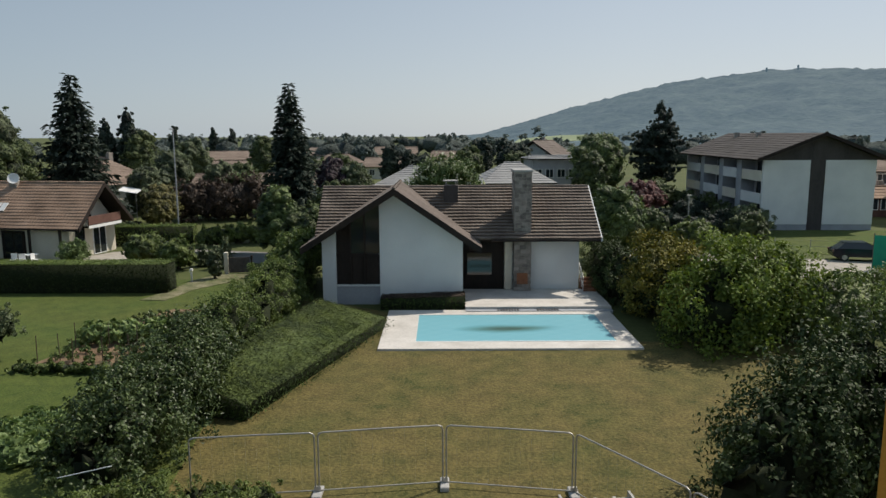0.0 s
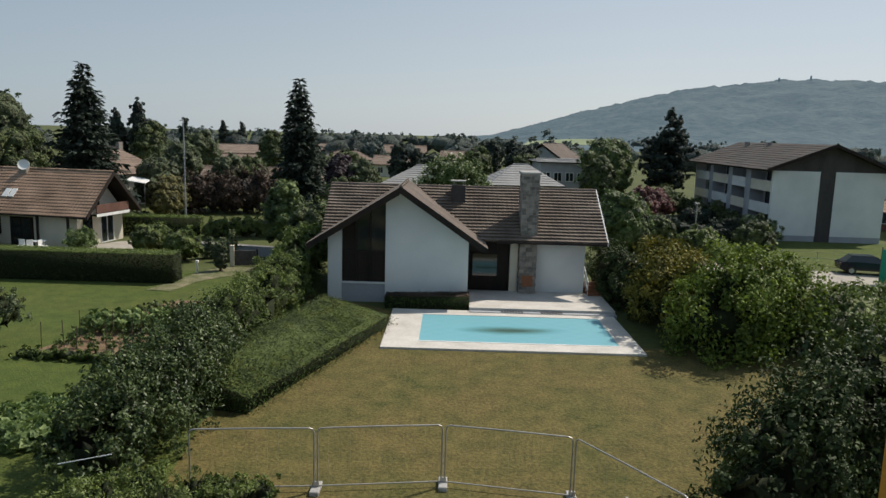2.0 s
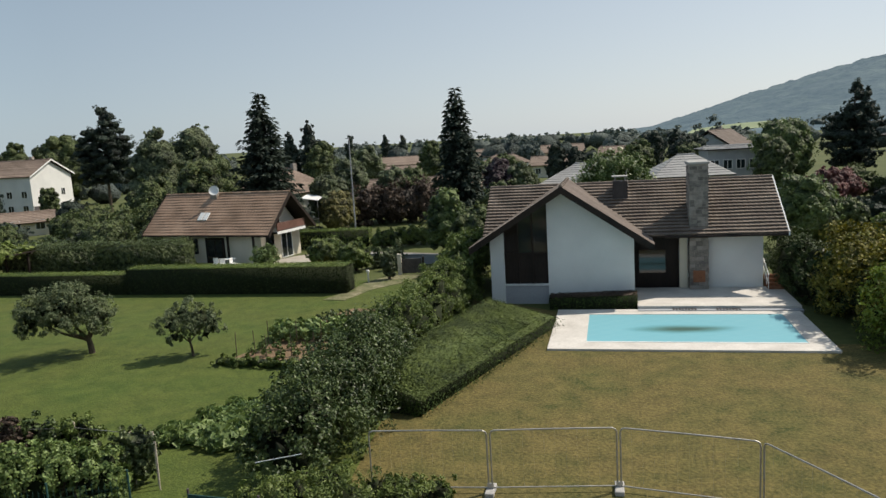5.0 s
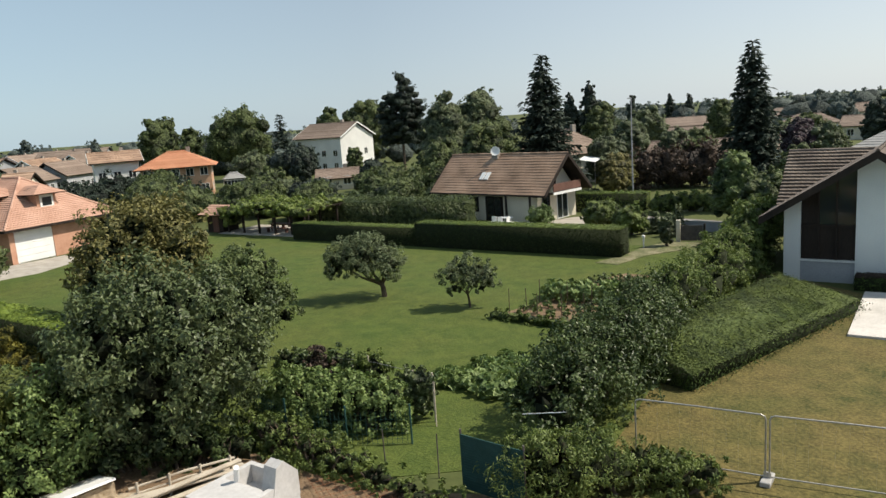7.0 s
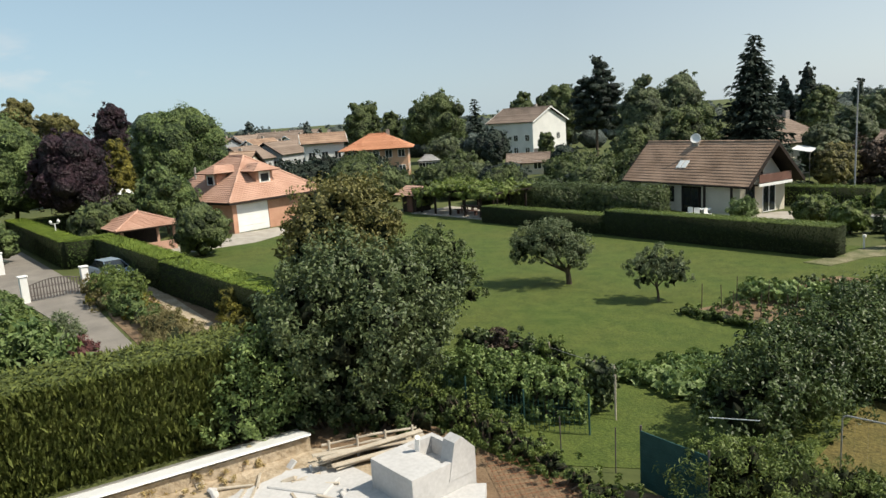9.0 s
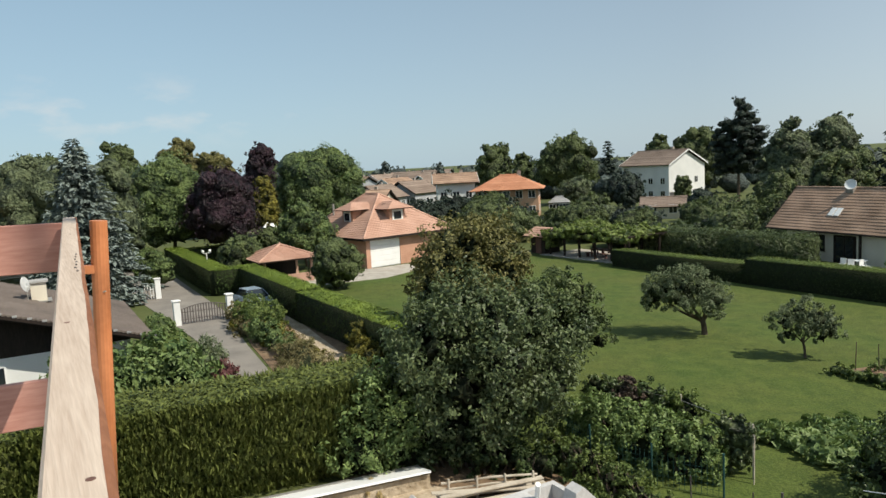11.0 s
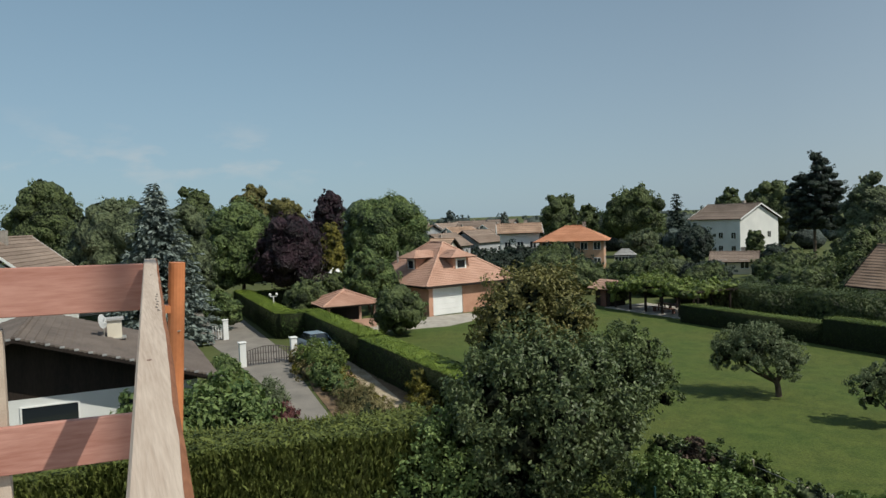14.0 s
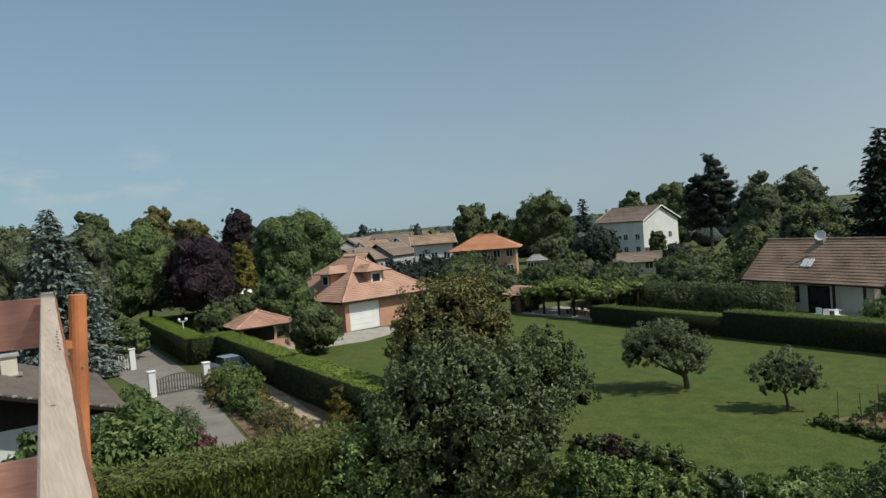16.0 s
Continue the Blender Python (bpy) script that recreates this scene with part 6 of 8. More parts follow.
EAST = [
    (-15, 99, 7.4, 2.7, "leaf_copper"), (-11, 89, 6.8, 2.1, "leaf_grey"), (-10, 65, 6.2, 2.1, "leaf_oak"), (22, 103, 10.7, 4.6, "leaf_bright"),
    (19, 93, 8.3, 2.5, "leaf_oak"), (21, 79, 5.1, 2.2, "leaf_red"), (13.6, 57, 6.2, 2.6, "leaf_bright"), (26, 61, 3.6, 1.9, "leaf_oak"), (24, 86, 4.6, 2.8, "leaf_red"), (27.5, 94, 4.4, 3.0, "leaf_oak"), (28.6, 84, 2.6, 2.2, "leaf_dark"),
    (19, 65, 3.7, 1.6, "leaf_oak"), (21, 60, 3.1, 2.0, "leaf_hedge"), (-9, 125, 8.5, 2.0, "leaf_dark"),
    (-6, 125, 7.8, 1.6, "leaf_dark"), (8, 150, 10.0, 2.8, "leaf_dark"), (13, 159, 9.5, 1.7, "leaf_dark"), (12, 119, 7.8, 2.8, "leaf_oak"),
    (-11, 94, 6.3, 2.5, "leaf_oak"), (-13, 89, 6.2, 2.4, "leaf_copper"), (-47, 77, 9.8, 3.5, "leaf_oak"), (-28, 100, 7.0, 3.0, "leaf_oak")]
MIDDLE = [
    (-172, 80, 4.1, 4.5, "leaf_oak"), (-92, 90, 6.4, 2.8, "leaf_dark"), (-71, 84, 4.8, 2.6, "leaf_dark"),
    (-74, 53, 4.2, 3.6, "leaf_oak"), (-82, 54, 5.0, 4.2, "leaf_oak"), (-72, 62, 4.6, 3.6, "leaf_oak"), (-64, 64, 3.8, 2.8, "leaf_oak"), (-66, 58, 2.8, 3.2, "leaf_hedge"), (-59, 57, 2.4, 3.0, "leaf_oak"), (-70, 70, 3.4, 3.6, "leaf_dark"), (-56, 70, 3.0, 3.2, "leaf_dark"), (-86, 62, 3.6, 3.6, "leaf_dark"), (-66, 78, 3.6, 3.4, "leaf_oak"),
    (-52, 66, 3.8, 3.1, "leaf_oak"), (-46, 66, 3.2, 2.4, "leaf_oak"), (-92, 60, 4.8, 4.0, "leaf_oak"), (-99, 66, 5.2, 4.0, "leaf_oak"),
    (-88, 72, 2.6, 3.2, "leaf_oak"), (-78, 72, 3.3, 3.6, "leaf_grey"), (-62, 76, 4.4, 3.4, "leaf_oak"), (-95, 85, 3.9, 3.2, "leaf_oak"),
    
    (-20, 140, 7.0, 3.4, "leaf_oak"), (-33, 150, 7.6, 3.6, "leaf_oak"), (-4, 145, 6.6, 3.2, "leaf_dark"), (5, 138, 8.2, 3.4, "leaf_oak"), (14, 140, 8.8, 3.8, "leaf_dark"), (-52, 150, 7.4, 3.6, "leaf_oak"),
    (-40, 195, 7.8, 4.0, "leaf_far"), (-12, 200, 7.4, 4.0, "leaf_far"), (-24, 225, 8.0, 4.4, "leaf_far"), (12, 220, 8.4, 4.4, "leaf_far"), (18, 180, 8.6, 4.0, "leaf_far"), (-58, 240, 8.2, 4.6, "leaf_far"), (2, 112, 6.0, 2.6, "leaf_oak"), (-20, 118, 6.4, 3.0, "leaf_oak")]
seed = 100
for rows in (WEST, NORTH, EAST, MIDDLE):
    for x, y, h, r, leaf in rows:
        seed += 1
        d = math.hypot(x, y)
        small = h < 5.3
        n = int(np.clip(5200 * (65 / d) * (r / 3) ** 1.3, 1500, 8500))
        size = 0.165 * (d / 60) ** 0.8 * (1.2 if d > 110 else 1)
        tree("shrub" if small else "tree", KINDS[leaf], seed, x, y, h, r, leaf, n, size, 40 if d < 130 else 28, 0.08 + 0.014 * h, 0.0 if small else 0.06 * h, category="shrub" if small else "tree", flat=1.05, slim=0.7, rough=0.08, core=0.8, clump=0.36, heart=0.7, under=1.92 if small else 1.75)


def flowering_bush(seed, x, y, lobes, label):
    """A tall rounded bush hung with pale flower heads."""
    rng = np.random.default_rng(seed)
    ob = thing("flowering_bush", label, "shrub", pose(x, y, 0))
    part("trunk", limbs(bmesh.new(), rng, (0, 0, -0.05), (0, 0, 5.0), 2.0, 0.18), M["bark"], ob)
    add_crown("crown", "leaf_bright", ob, rng, lobes, 9000, 0.22, 0.6, 0.36, 0.7, 40, 0.22)
    add_crown("blossom", "blossom", ob, rng, [(a, b, c + 0.1, d, e, f) for a, b, c, d, e, f in lobes], 900, 0.26, 0.8, 0.16, 0, 3, 0.2)


flowering_bush(351, 0.2, 76.0, [(0, 0, 5.8, 2.0, 1.9, 1.9), (-1.9, 0, 5.0, 1.6, 1.5, 1.6), (1.8, 0.2, 5.1, 1.7, 1.5, 1.6), (-0.9, -0.5, 6.3, 1.4, 1.3, 1.3), (0.9, -0.3, 6.4, 1.4, 1.3, 1.2), (-2.6, 0, 4.2, 1.3, 1.2, 1.3), (2.9, 0, 4.2, 1.3, 1.2, 1.3), (0, -0.6, 4.2, 2.4, 1.5, 2.0)], "tall rounded bush covered in pale cream flowers")


def column(seed, x, y, h, r, label):
    rng = np.random.default_rng(seed)
    ob = thing("poplar", label, "tree", pose(x, y, 0))
    part("trunk", tube([(0, 0, -0.05), (0, 0, h * 0.8)], 0.2, 0.04), M["bark"], ob)
    add_crown("crown", "leaf_dark", ob, rng, [(rng.uniform(-0.15, 0.15) * r, rng.uniform(-0.15, 0.15) * r, h * (0.1 + 0.096 * k), r * s, r * s, h * 0.1) for k, s in enumerate((0.7, 0.9, 1.0, 1.0, 0.97, 0.9, 0.8, 0.62, 0.4))], 3200, 0.45, 0.6, core=0.8, rough=0.12)


for k, (x, y, h, r) in enumerate([(-47.2, 110.2, 14.4, 2.1), (-50.4, 109.5, 12.8, 1.7), (-51.4, 141, 12.4, 1.3), (-89.5, 286, 14.0, 2.0), (-82.5, 288, 13.4, 1.9)]):
    column(300 + k, x, y, h, r, "slender dark columnar poplar")


def pine(name, label, seed, x, y, h, r, tiers=7):
    """A cedar or pine with bare lower trunk and flat, gapped tiers."""
    rng = np.random.default_rng(seed)
    ob = thing(name, label, "tree", pose(x, y, 0))
    bm = tube([(0, 0, -0.05), (0.1, 0, h * 0.5), (0, 0, h * 0.97)], 0.32, 0.05)
    lobes = []
    for i in range(tiers):
        u = i / (tiers - 1)
        z = h * (0.30 + 0.66 * u)
        for k in range(6 if u < 0.75 else 3):
            a = k * 1.05 + i * 0.7 + rng.uniform(-0.2, 0.2)
            reach = r * np.interp(u, [0, 0.3, 0.6, 0.85, 1], [0.75, 0.95, 0.9, 0.6, 0.25]) * rng.uniform(0.7, 1.1)
            add_tube(bm, [(0, 0, z - 0.5), (math.cos(a) * reach * 0.9, math.sin(a) * reach * 0.9, z)], 0.08, 0.03, 5)
            for s in (0.45, 0.8):
                lobes.append((math.cos(a) * reach * s, math.sin(a) * reach * s, z + rng.uniform(-0.25, 0.25), reach * 0.32, reach * 0.32, h * 0.042))
    lobes.append((0, 0, h * 0.95, r * 0.16, r * 0.16, h * 0.06))
    part("trunk", bm, M["bark"], ob)
    add_crown("crown", "leaf_dark", ob, rng, lobes, 15000, 0.36, 0.45, clump=0.5, core=0.7, rough=0.2)


pine("cedar", "tall dark cedar with tiered branches", 311, -91.8, 118.6, 19.7, 5.4, 11)
pine("pine", "dark pine beside the apartment block", 312, 29.6, 100.5, 14.0, 3.9, 9)

# ---- hedges and shrubs of the middle distance ----
clipped_hedge("hedge", "long dark laurel hedge behind the clipped hedge", 321, [(-51.5, 53.0), (-43.5, 54.4), (-36.4, 55.6)], 2.2, [2.6, 2.5, 2.4], "leaf_laurel", 130, 0.2, soft=0.22, top_mat="leaf_laurel", slim=0.5, inside="leaf_laurel_mass")
shrub("hedge", "dense dark garden shrubs behind the pergola", 332, run_of_lobes(rng_h, [(-76, 58, 1.8, 2.4), (-66, 61, 1.9, 2.2), (-56, 64, 1.9, 2.3), (-46, 68, 1.9, 2.6)], 1, 1, 0.7, 0.5), "leaf_privet", 11000, 0.28, 0.55, "hedge")
shrub("hedge", "rows of garden vines and berry bushes", 322, run_of_lobes(rng_h, [(-63, 60, 1.4, 1.9), (-50, 61.5, 1.4, 1.8), (-42, 63, 1.4, 1.9)], 1, 1, 0.8, 0.4), "leaf_oak", 11000, 0.26, 0.5, "hedge")
shrub("hedge", "dense dark hedge in front of the village houses", 323, run_of_lobes(rng_h, [(-98, 50, 2.4, 4.4), (-101, 61, 2.6, 4.8), (-99, 71, 2.4, 4.4)], 1, 1, 0.6, 0.3), "leaf_dark", 9000, 0.4, 0.6, "hedge")
shrub("hedge", "tall dark reddish hedge behind a strip of meadow", 324, run_of_lobes(rng_h, [(-31, 85, 1.8, 4.4), (-26, 86, 1.9, 4.5), (-20.5, 86.5, 1.8, 4.6)], 1, 1, 0.6, 0.3), "leaf_umber", 9000, 0.3, 0.6, "hedge")
clipped_hedge("hedge", "clipped dark hedge beside the chalet garden", 330, [(-30.0, 66.6), (-23.6, 67.2)], 1.6, 1.75, "leaf_hedge", 90, 0.2, soft=0.1, top_mat="leaf_hedge")
shrub("hedge", "rounded green hedge along the back lane", 331, run_of_lobes(rng_h, [(-22.2, 66.2, 1.1, 1.7), (-17.3, 67.4, 1.1, 1.7)], 1, 1, 0.6, 0.2), "leaf_hedge", 4500, 0.2, 0.5, "hedge")
shrub("hedge", "dark hedge in front of the apartment block", 325, run_of_lobes(rng_h, [(18, 74, 1.6, 2.4), (25, 72.5, 1.6, 2.2), (31, 71.5, 1.4, 1.8)], 1, 1, 0.8, 0.3), "leaf_dark", 8000, 0.3, 0.6, "hedge")
shrub("shrub", "dark bushes along the apartment balconies", 328, run_of_lobes(rng_h, [(31.2, 76.5, 1.2, 2.0), (31.4, 86, 1.3, 2.4), (31.6, 98, 1.4, 2.6)], 1, 1, 0.9, 0.4), "leaf_oak", 7000, 0.3, 0.6)
shrub("shrub", "grey-green bush at the apartment corner", 329, [(30.6, 72.0, 1.3, 1.5, 1.3, 1.5), (32.2, 72.6, 1.0, 1.1, 1.1, 1.1)], "leaf_grey", 4000, 0.26, 0.5)
shrub("shrub", "dark overgrown shrubs at the side of the house", 326, run_of_lobes(rng_h, [(-9.6, 44.5, 1.3, 3.2), (-9.3, 49, 1.5, 3.6)], 1, 1, 0.7, 0.3), "leaf_hedge", 9000, 0.22, 0.5)
shrub("shrub", "mixed shrubs and small trees behind the hedge", 327, run_of_lobes(rng_h, [(-58, 70, 2.4, 3.6), (-48, 73, 2.6, 4.6), (-42, 77, 2.6, 5.4), (-44, 68, 2, 3.2)], 1, 1, 0.8, 0.4), "leaf_oak", 12000, 0.34, 0.6)


# ---- pergola with vines ----
def pergola():
    ob = thing("pergola", "wide wooden pergola overgrown with yellow-green vines", "pergola", pose(-54.5, 47.6, 0, 0, 0, 1))
    for i in range(6):
        for y in (0.0, 4.0):
            part("post", box(-5.6 + i * 2.25, y - 0.09, 0, -5.42 + i * 2.25, y + 0.09, 2.35), M["dark_wood"], ob)
    for y in (0.0, 4.0):
        part("beam", box(-6.0, y - 0.08, 2.35, 6.2, y + 0.08, 2.5), M["dark_wood"], ob)
    for i in range(14):
        part("rafter", box(-5.9 + i * 0.92, -0.6, 2.5, -5.82 + i * 0.92, 4.6, 2.6), M["dark_wood"], ob)
    part("paving", box(-6.3, -0.8, 0.0, 6.4, 4.8, 0.07), M["gravel"], ob)
    rng = np.random.default_rng(330)
    lobes = [(rng.uniform(-5.6, 5.8), rng.uniform(-0.4, 4.4), 2.55 + rng.uniform(-0.15, 0.35), rng.uniform(0.7, 1.2), rng.uniform(0.7, 1.1), rng.uniform(0.3, 0.55)) for k in range(80)]
    lobes += [(x, -0.6, 2.25, 0.8, 0.5, 0.4) for x in (-5.6, -4.2, -2.6, -0.8, 1.2, 3.0, 4.6, 5.8)] + [(-5.9, 1.5, 1.5, 0.5, 1.2, 1.2), (-5.2, -0.5, 1.4, 0.5, 0.4, 0.9)]
    add_crown("vine", "leaf_vine", ob, rng, lobes, 18000, 0.22, 0.85, 0.4, 0.75)
    t = thing("garden_table", "dark red garden table under the pergola", "table", pose(-54.0, 49.5, 0.07))
    part("tabletop", box(-1.6, -0.5, 0.68, 1.6, 0.5, 0.75), M["red_wood"], t)
    for x in (-1.4, 1.4):
        for y in (-0.4, 0.4):
            part("leg", box(x - 0.05, y - 0.05, 0, x + 0.05, y + 0.05, 0.68), M["red_wood"], t)
    for s in (-1, 1):
        b = thing("bench", "dark red wooden bench beside the table", "bench", pose(-54.0, 49.5 + s * 1.0, 0.07), "benches at the table")
        part("seat", box(-1.5, -0.18, 0.4, 1.5, 0.18, 0.46), M["red_wood"], b)
        for x in (-1.3, 1.3):
            part("leg", box(x - 0.05, -0.15, 0, x + 0.05, 0.15, 0.4), M["red_wood"], b)
    sh = thing("garden_shed", "small shed with salmon tiled roof beside the pergola", "shed", pose(-62.0, 48.4, 0))
    # the wall is coloured dark to stand in for the shed's shaded opening
    part("wall", box(-1.2, -1.0, 0, 1.2, 1.0, 1.9), M["dark_wood"], sh)
    part("door", box(-0.3, -1.06, 0.02, 0.6, -1.0, 1.8), M["red_wood"], sh)
    roof_slope(sh, (-1.9, -1.6, 1.85), (1.9, -1.6, 1.85), (1.6, 0, 2.75), (-1.6, 0, 2.75), M["tile_pink"], 0.34, 0.3)
    roof_slope(sh, (1.9, 1.6, 1.85), (-1.9, 1.6, 1.85), (-1.6, 0, 2.75), (1.6, 0, 2.75), M["tile_pink"], 0.34, 0.3)


pergola()


# ---- lane, gates, car, flower bed ----
def gate(x, y0, y1, height, mat, label, bars):
    ob = thing("gate", label, "gate", pose(x, y0, 0))
    w = y1 - y0
    for y in (-0.25, w + 0.25):
        p = part("pillar", box(-0.22, y - 0.22, 0, 0.22, y + 0.22, height + 0.35, 0.02), M["white_paint"], ob, "white rendered pillar")
        part("cap", box(-0.28, y - 0.28, height + 0.35, 0.28, y + 0.28, height + 0.43, 0.02), M["white_paint"], p)

    def arch(y):
        return height - 0.28 + 0.28 * math.sin(math.pi * y / w)

    for s in (0.25, 0.62):
        part("rail", box(-0.02, 0, height * s, 0.02, w, height * s + 0.05), mat, ob)
    part("top_rail", tube([(0, w * i / 10, arch(w * i / 10)) for i in range(11)], 0.03), mat, ob)
    for k in range(bars):
        y = w * (k + 0.5) / bars
        part("bar", box(-0.025, y - 0.035, 0.1, 0.025, y + 0.035, arch(y)), mat, ob)


gate(-51.6, 8.6, 11.7, 1.35, M["iron"], "dark iron driveway gate between white pillars", 17)
gate(-64.9, 7.1, 8.9, 1.35, M["white_paint"], "white picket gate beside the lane", 8)
lp = thing("garden_lamp", "white garden lamp with two globes", "lamp", pose(-70.6, 14.6, 0))
part("pole", tube([(0, 0, 0), (0, 0, 2.9)], 0.05), M["white_paint"], lp)
part("arm", box(-0.03, -0.32, 2.85, 0.03, 0.32, 2.9), M["white_paint"], lp)
for y in (-0.32, 0.32):
    v, f = ball_quads((0, y, 3.06), (0.14, 0.14, 0.16), 8, 12)
    np_mesh("globe", v, f, M["white_paint"], lp)


def car(x, y, rot, paint, label):
    ob = thing("car", label, "car", pose(x, y, 0.03, 0, 0, rot))
    side = [(-2.15, 0.35), (-2.2, 0.75), (-2.05, 0.95), (-1.1, 1.0), (1.0, 0.98), (2.0, 0.80), (2.15, 0.6), (2.1, 0.35)]
    bm = prism([(u, -0.86, v) for u, v in side], (0, 1.72, 0))
    bmesh.ops.bevel(bm, geom=list(bm.edges), offset=0.06, segments=2, affect="EDGES")
    body = part("body", bm, M[paint], ob)
    cab = bmesh.new()
    pts = [(-1.85, 0.97), (-1.35, 1.43), (0.25, 1.46), (1.15, 0.97)]
    low = [cab.verts.new((u, -0.78 if v < 1.2 else -0.60, v)) for u, v in pts]
    high = [cab.verts.new((u, 0.78 if v < 1.2 else 0.60, v)) for u, v in pts]
    cab.faces.new(low)
    cab.faces.new(high[::-1])
    for i in range(4):
        j = (i + 1) % 4
        cab.faces.new((low[j], low[i], high[i], high[j]))
    bmesh.ops.recalc_face_normals(cab, faces=cab.faces)
    c = part("glasshouse", cab, M["glass"], ob)
    part("roof", prism([(-1.38, -0.58, 1.44), (0.28, -0.58, 1.47), (0.28, 0.58, 1.47), (-1.38, 0.58, 1.44)], (0, 0, 0.035)), M[paint], ob)
    for s in (-1, 1):
        part("pillar", prism([(0.25, s * 0.6, 1.46), (0.36, s * 0.6, 1.46), (1.22, s * 0.79, 0.97), (1.08, s * 0.79, 0.97)], (0, s * 0.02, 0.01)), M[paint], ob)
        part("headlight", box(1.98, s * 0.7 - 0.16, 0.62, 2.14, s * 0.7 + 0.16, 0.76, 0.02), M["white_paint"], ob)
        part("tail_light", box(-2.2, s * 0.72 - 0.1, 0.7, -2.1, s * 0.72 + 0.1, 0.9, 0.02), M["red_wood"], ob)
        for u in (-1.35, 1.35):
            w = part("wheel", tube([(u, s * 0.72, 0.32), (u, s * 0.9, 0.32)], 0.32, 0.32, 18), M["rubber"], ob)
            part("rim", tube([(u, s * 0.89, 0.32), (u, s * 0.92, 0.32)], 0.2, 0.19, 14), M["steel"], w)


car(-53.9, 14.3, 5, "car_blue", "small light blue car parked in the hedge's shade")
car(33.0, 56.4, -14, "car_dark", "dark blue estate car standing on the street")
shrub("shrub", "broad flowering shrub in the drive bed", 341, [(-46.6, 12.6, 0.9, 1.5, 1.2, 1.0), (-48.2, 12.4, 0.8, 1.1, 1.0, 0.9), (-45.0, 12.7, 0.9, 1.1, 1.0, 0.9)], "leaf_hedge", 7000, 0.16)
shrub("shrub", "low green and white flowering border plants", 342, [(-43.2, 11.9, 0.6, 1.2, 0.9, 0.7), (-41.4, 12.0, 0.55, 1.1, 0.8, 0.65), (-39.6, 11.8, 0.45, 1.0, 0.7, 0.55), (-37.9, 11.9, 0.4, 0.9, 0.7, 0.5)], "leaf_bright", 7000, 0.15)
shrub("shrub", "dry tan ornamental grass by the drive", 343, [(-33.4, 11.3, 0.5, 1.5, 1.1, 0.75), (-35.2, 11.6, 0.5, 1.3, 1.0, 0.8), (-37.0, 11.8, 0.45, 1.1, 0.9, 0.7), (-32.0, 12.0, 0.45, 1.1, 0.9, 0.6)], "leaf_tan", 9000, 0.24, 0.12, core=0.55, rough=0.35)
shrub("shrub", "upright pale spiky shrub beside the hedge", 344, [(-35.6, 15.0, 0.8, 0.6, 0.6, 0.9), (-34.4, 14.6, 0.5, 0.7, 0.6, 0.6), (-33.3, 14.6, 0.5, 0.6, 0.6, 0.5)], "leaf_gold", 4000, 0.2, 0.25)
shrub("shrub", "feathery green bush beside the drive", 345, [(-39.0, 7.5, 0.6, 0.9, 0.9, 0.85)], "leaf_grey", 3000, 0.18, 0.25)
shrub("shrub", "small dark red barberry bush", 346, [(-35.3, 7.7, 0.45, 0.65, 0.55, 0.55)], "leaf_red", 2200, 0.1)
shrub("shrub", "pale rose bush by the gate", 347, [(-48.2, 6.6, 0.6, 0.9, 0.8, 0.7), (-50.2, 6.9, 0.5, 0.8, 0.7, 0.6)], "leaf_bright", 3000, 0.14)
shrub("shrub", "round clipped bush where the lane bends", 348, [(-88, 9.4, 1.7, 2.9, 2.6, 1.9), (-87, 10.8, 1.2, 1.8, 1.8, 1.3)], "leaf_bright", 5500, 0.2)
setting("bed_path", sheet([(-49.5, 14.6), (-49.5, 15.5), (-46.4, 15.3), (-39.6, 14.6), (-34.6, 14.1), (-33.0, 13.6), (-33.0, 12.6), (-34.4, 12.9), (-40.2, 13.5), (-46, 14.4)], 0.036), M["pale_earth"], "narrow pale stone path along the bed", "path")
setting("bed_soil", sheet([(-52, 12.4), (-52, 15.3), (-32, 15.3), (-30, 15.3), (-30, 9.8), (-36, 10.2), (-42, 10.8)], 0.028), M["earth"], "dark soil of the flower bed", "soil")
rng_b = np.random.default_rng(350)
for k in range(11):
    x = -50.5 + 1.75 * k
    s = rng_b.uniform(0.5, 0.95)
    leaf, label = [("leaf_tan", "dry brownish border plant in the bed"), ("leaf_bright", "leafy green border plant in the bed"), ("leaf_gold", "yellow-green border plant in the bed")][k % 3]
    shrub("plant", label, 351 + k, [(x, 12.3 + rng_b.uniform(-0.8, 1.0), s * 0.5, s * 1.1, s, s * 0.7), (x + 0.7, 11.6 + rng_b.uniform(0, 1.0), s * 0.4, s * 0.8, s * 0.8, s * 0.55)], leaf, 2200, 0.16, 0.4, "plant", "border plants")
setting("drive_lawn", sheet([(-31.0, 4.2), (-35.0, 7.2), (-42.0, 7.9), (-49.2, 8.3), (-50.0, 6.6), (-42, 5.4), (-34.5, 3.2)], 0.034), M["lawn"], "small lawn beside the drive", "lawn")
for k, (x, y, r) in enumerate([(-44.4, 12.4, 0.5), (-42.2, 12.6, 0.45), (-40.4, 12.5, 0.5), (-47.6, 12.9, 0.5)]):
    shrub("flowering_plant", "pale cream flowering plant in the drive bed", 371 + k, [(x, y, 0.55, r, r, 0.35)], "straw", 420, 0.12, 0.7, "plant", "flowering border plants", core=0)
rl = thing("low_fence", "low dark wooden rail at the drive edge", "fence", pose(-36.3, 7.4, 0))
part("rail", box(-0.9, -0.04, 0.42, 1.0, 0.04, 0.54), M["dark_wood"], rl)
for x in (-0.8, 0.9):
    part("post", box(x - 0.05, -0.05, 0, x + 0.05, 0.05, 0.6), M["dark_wood"], rl)

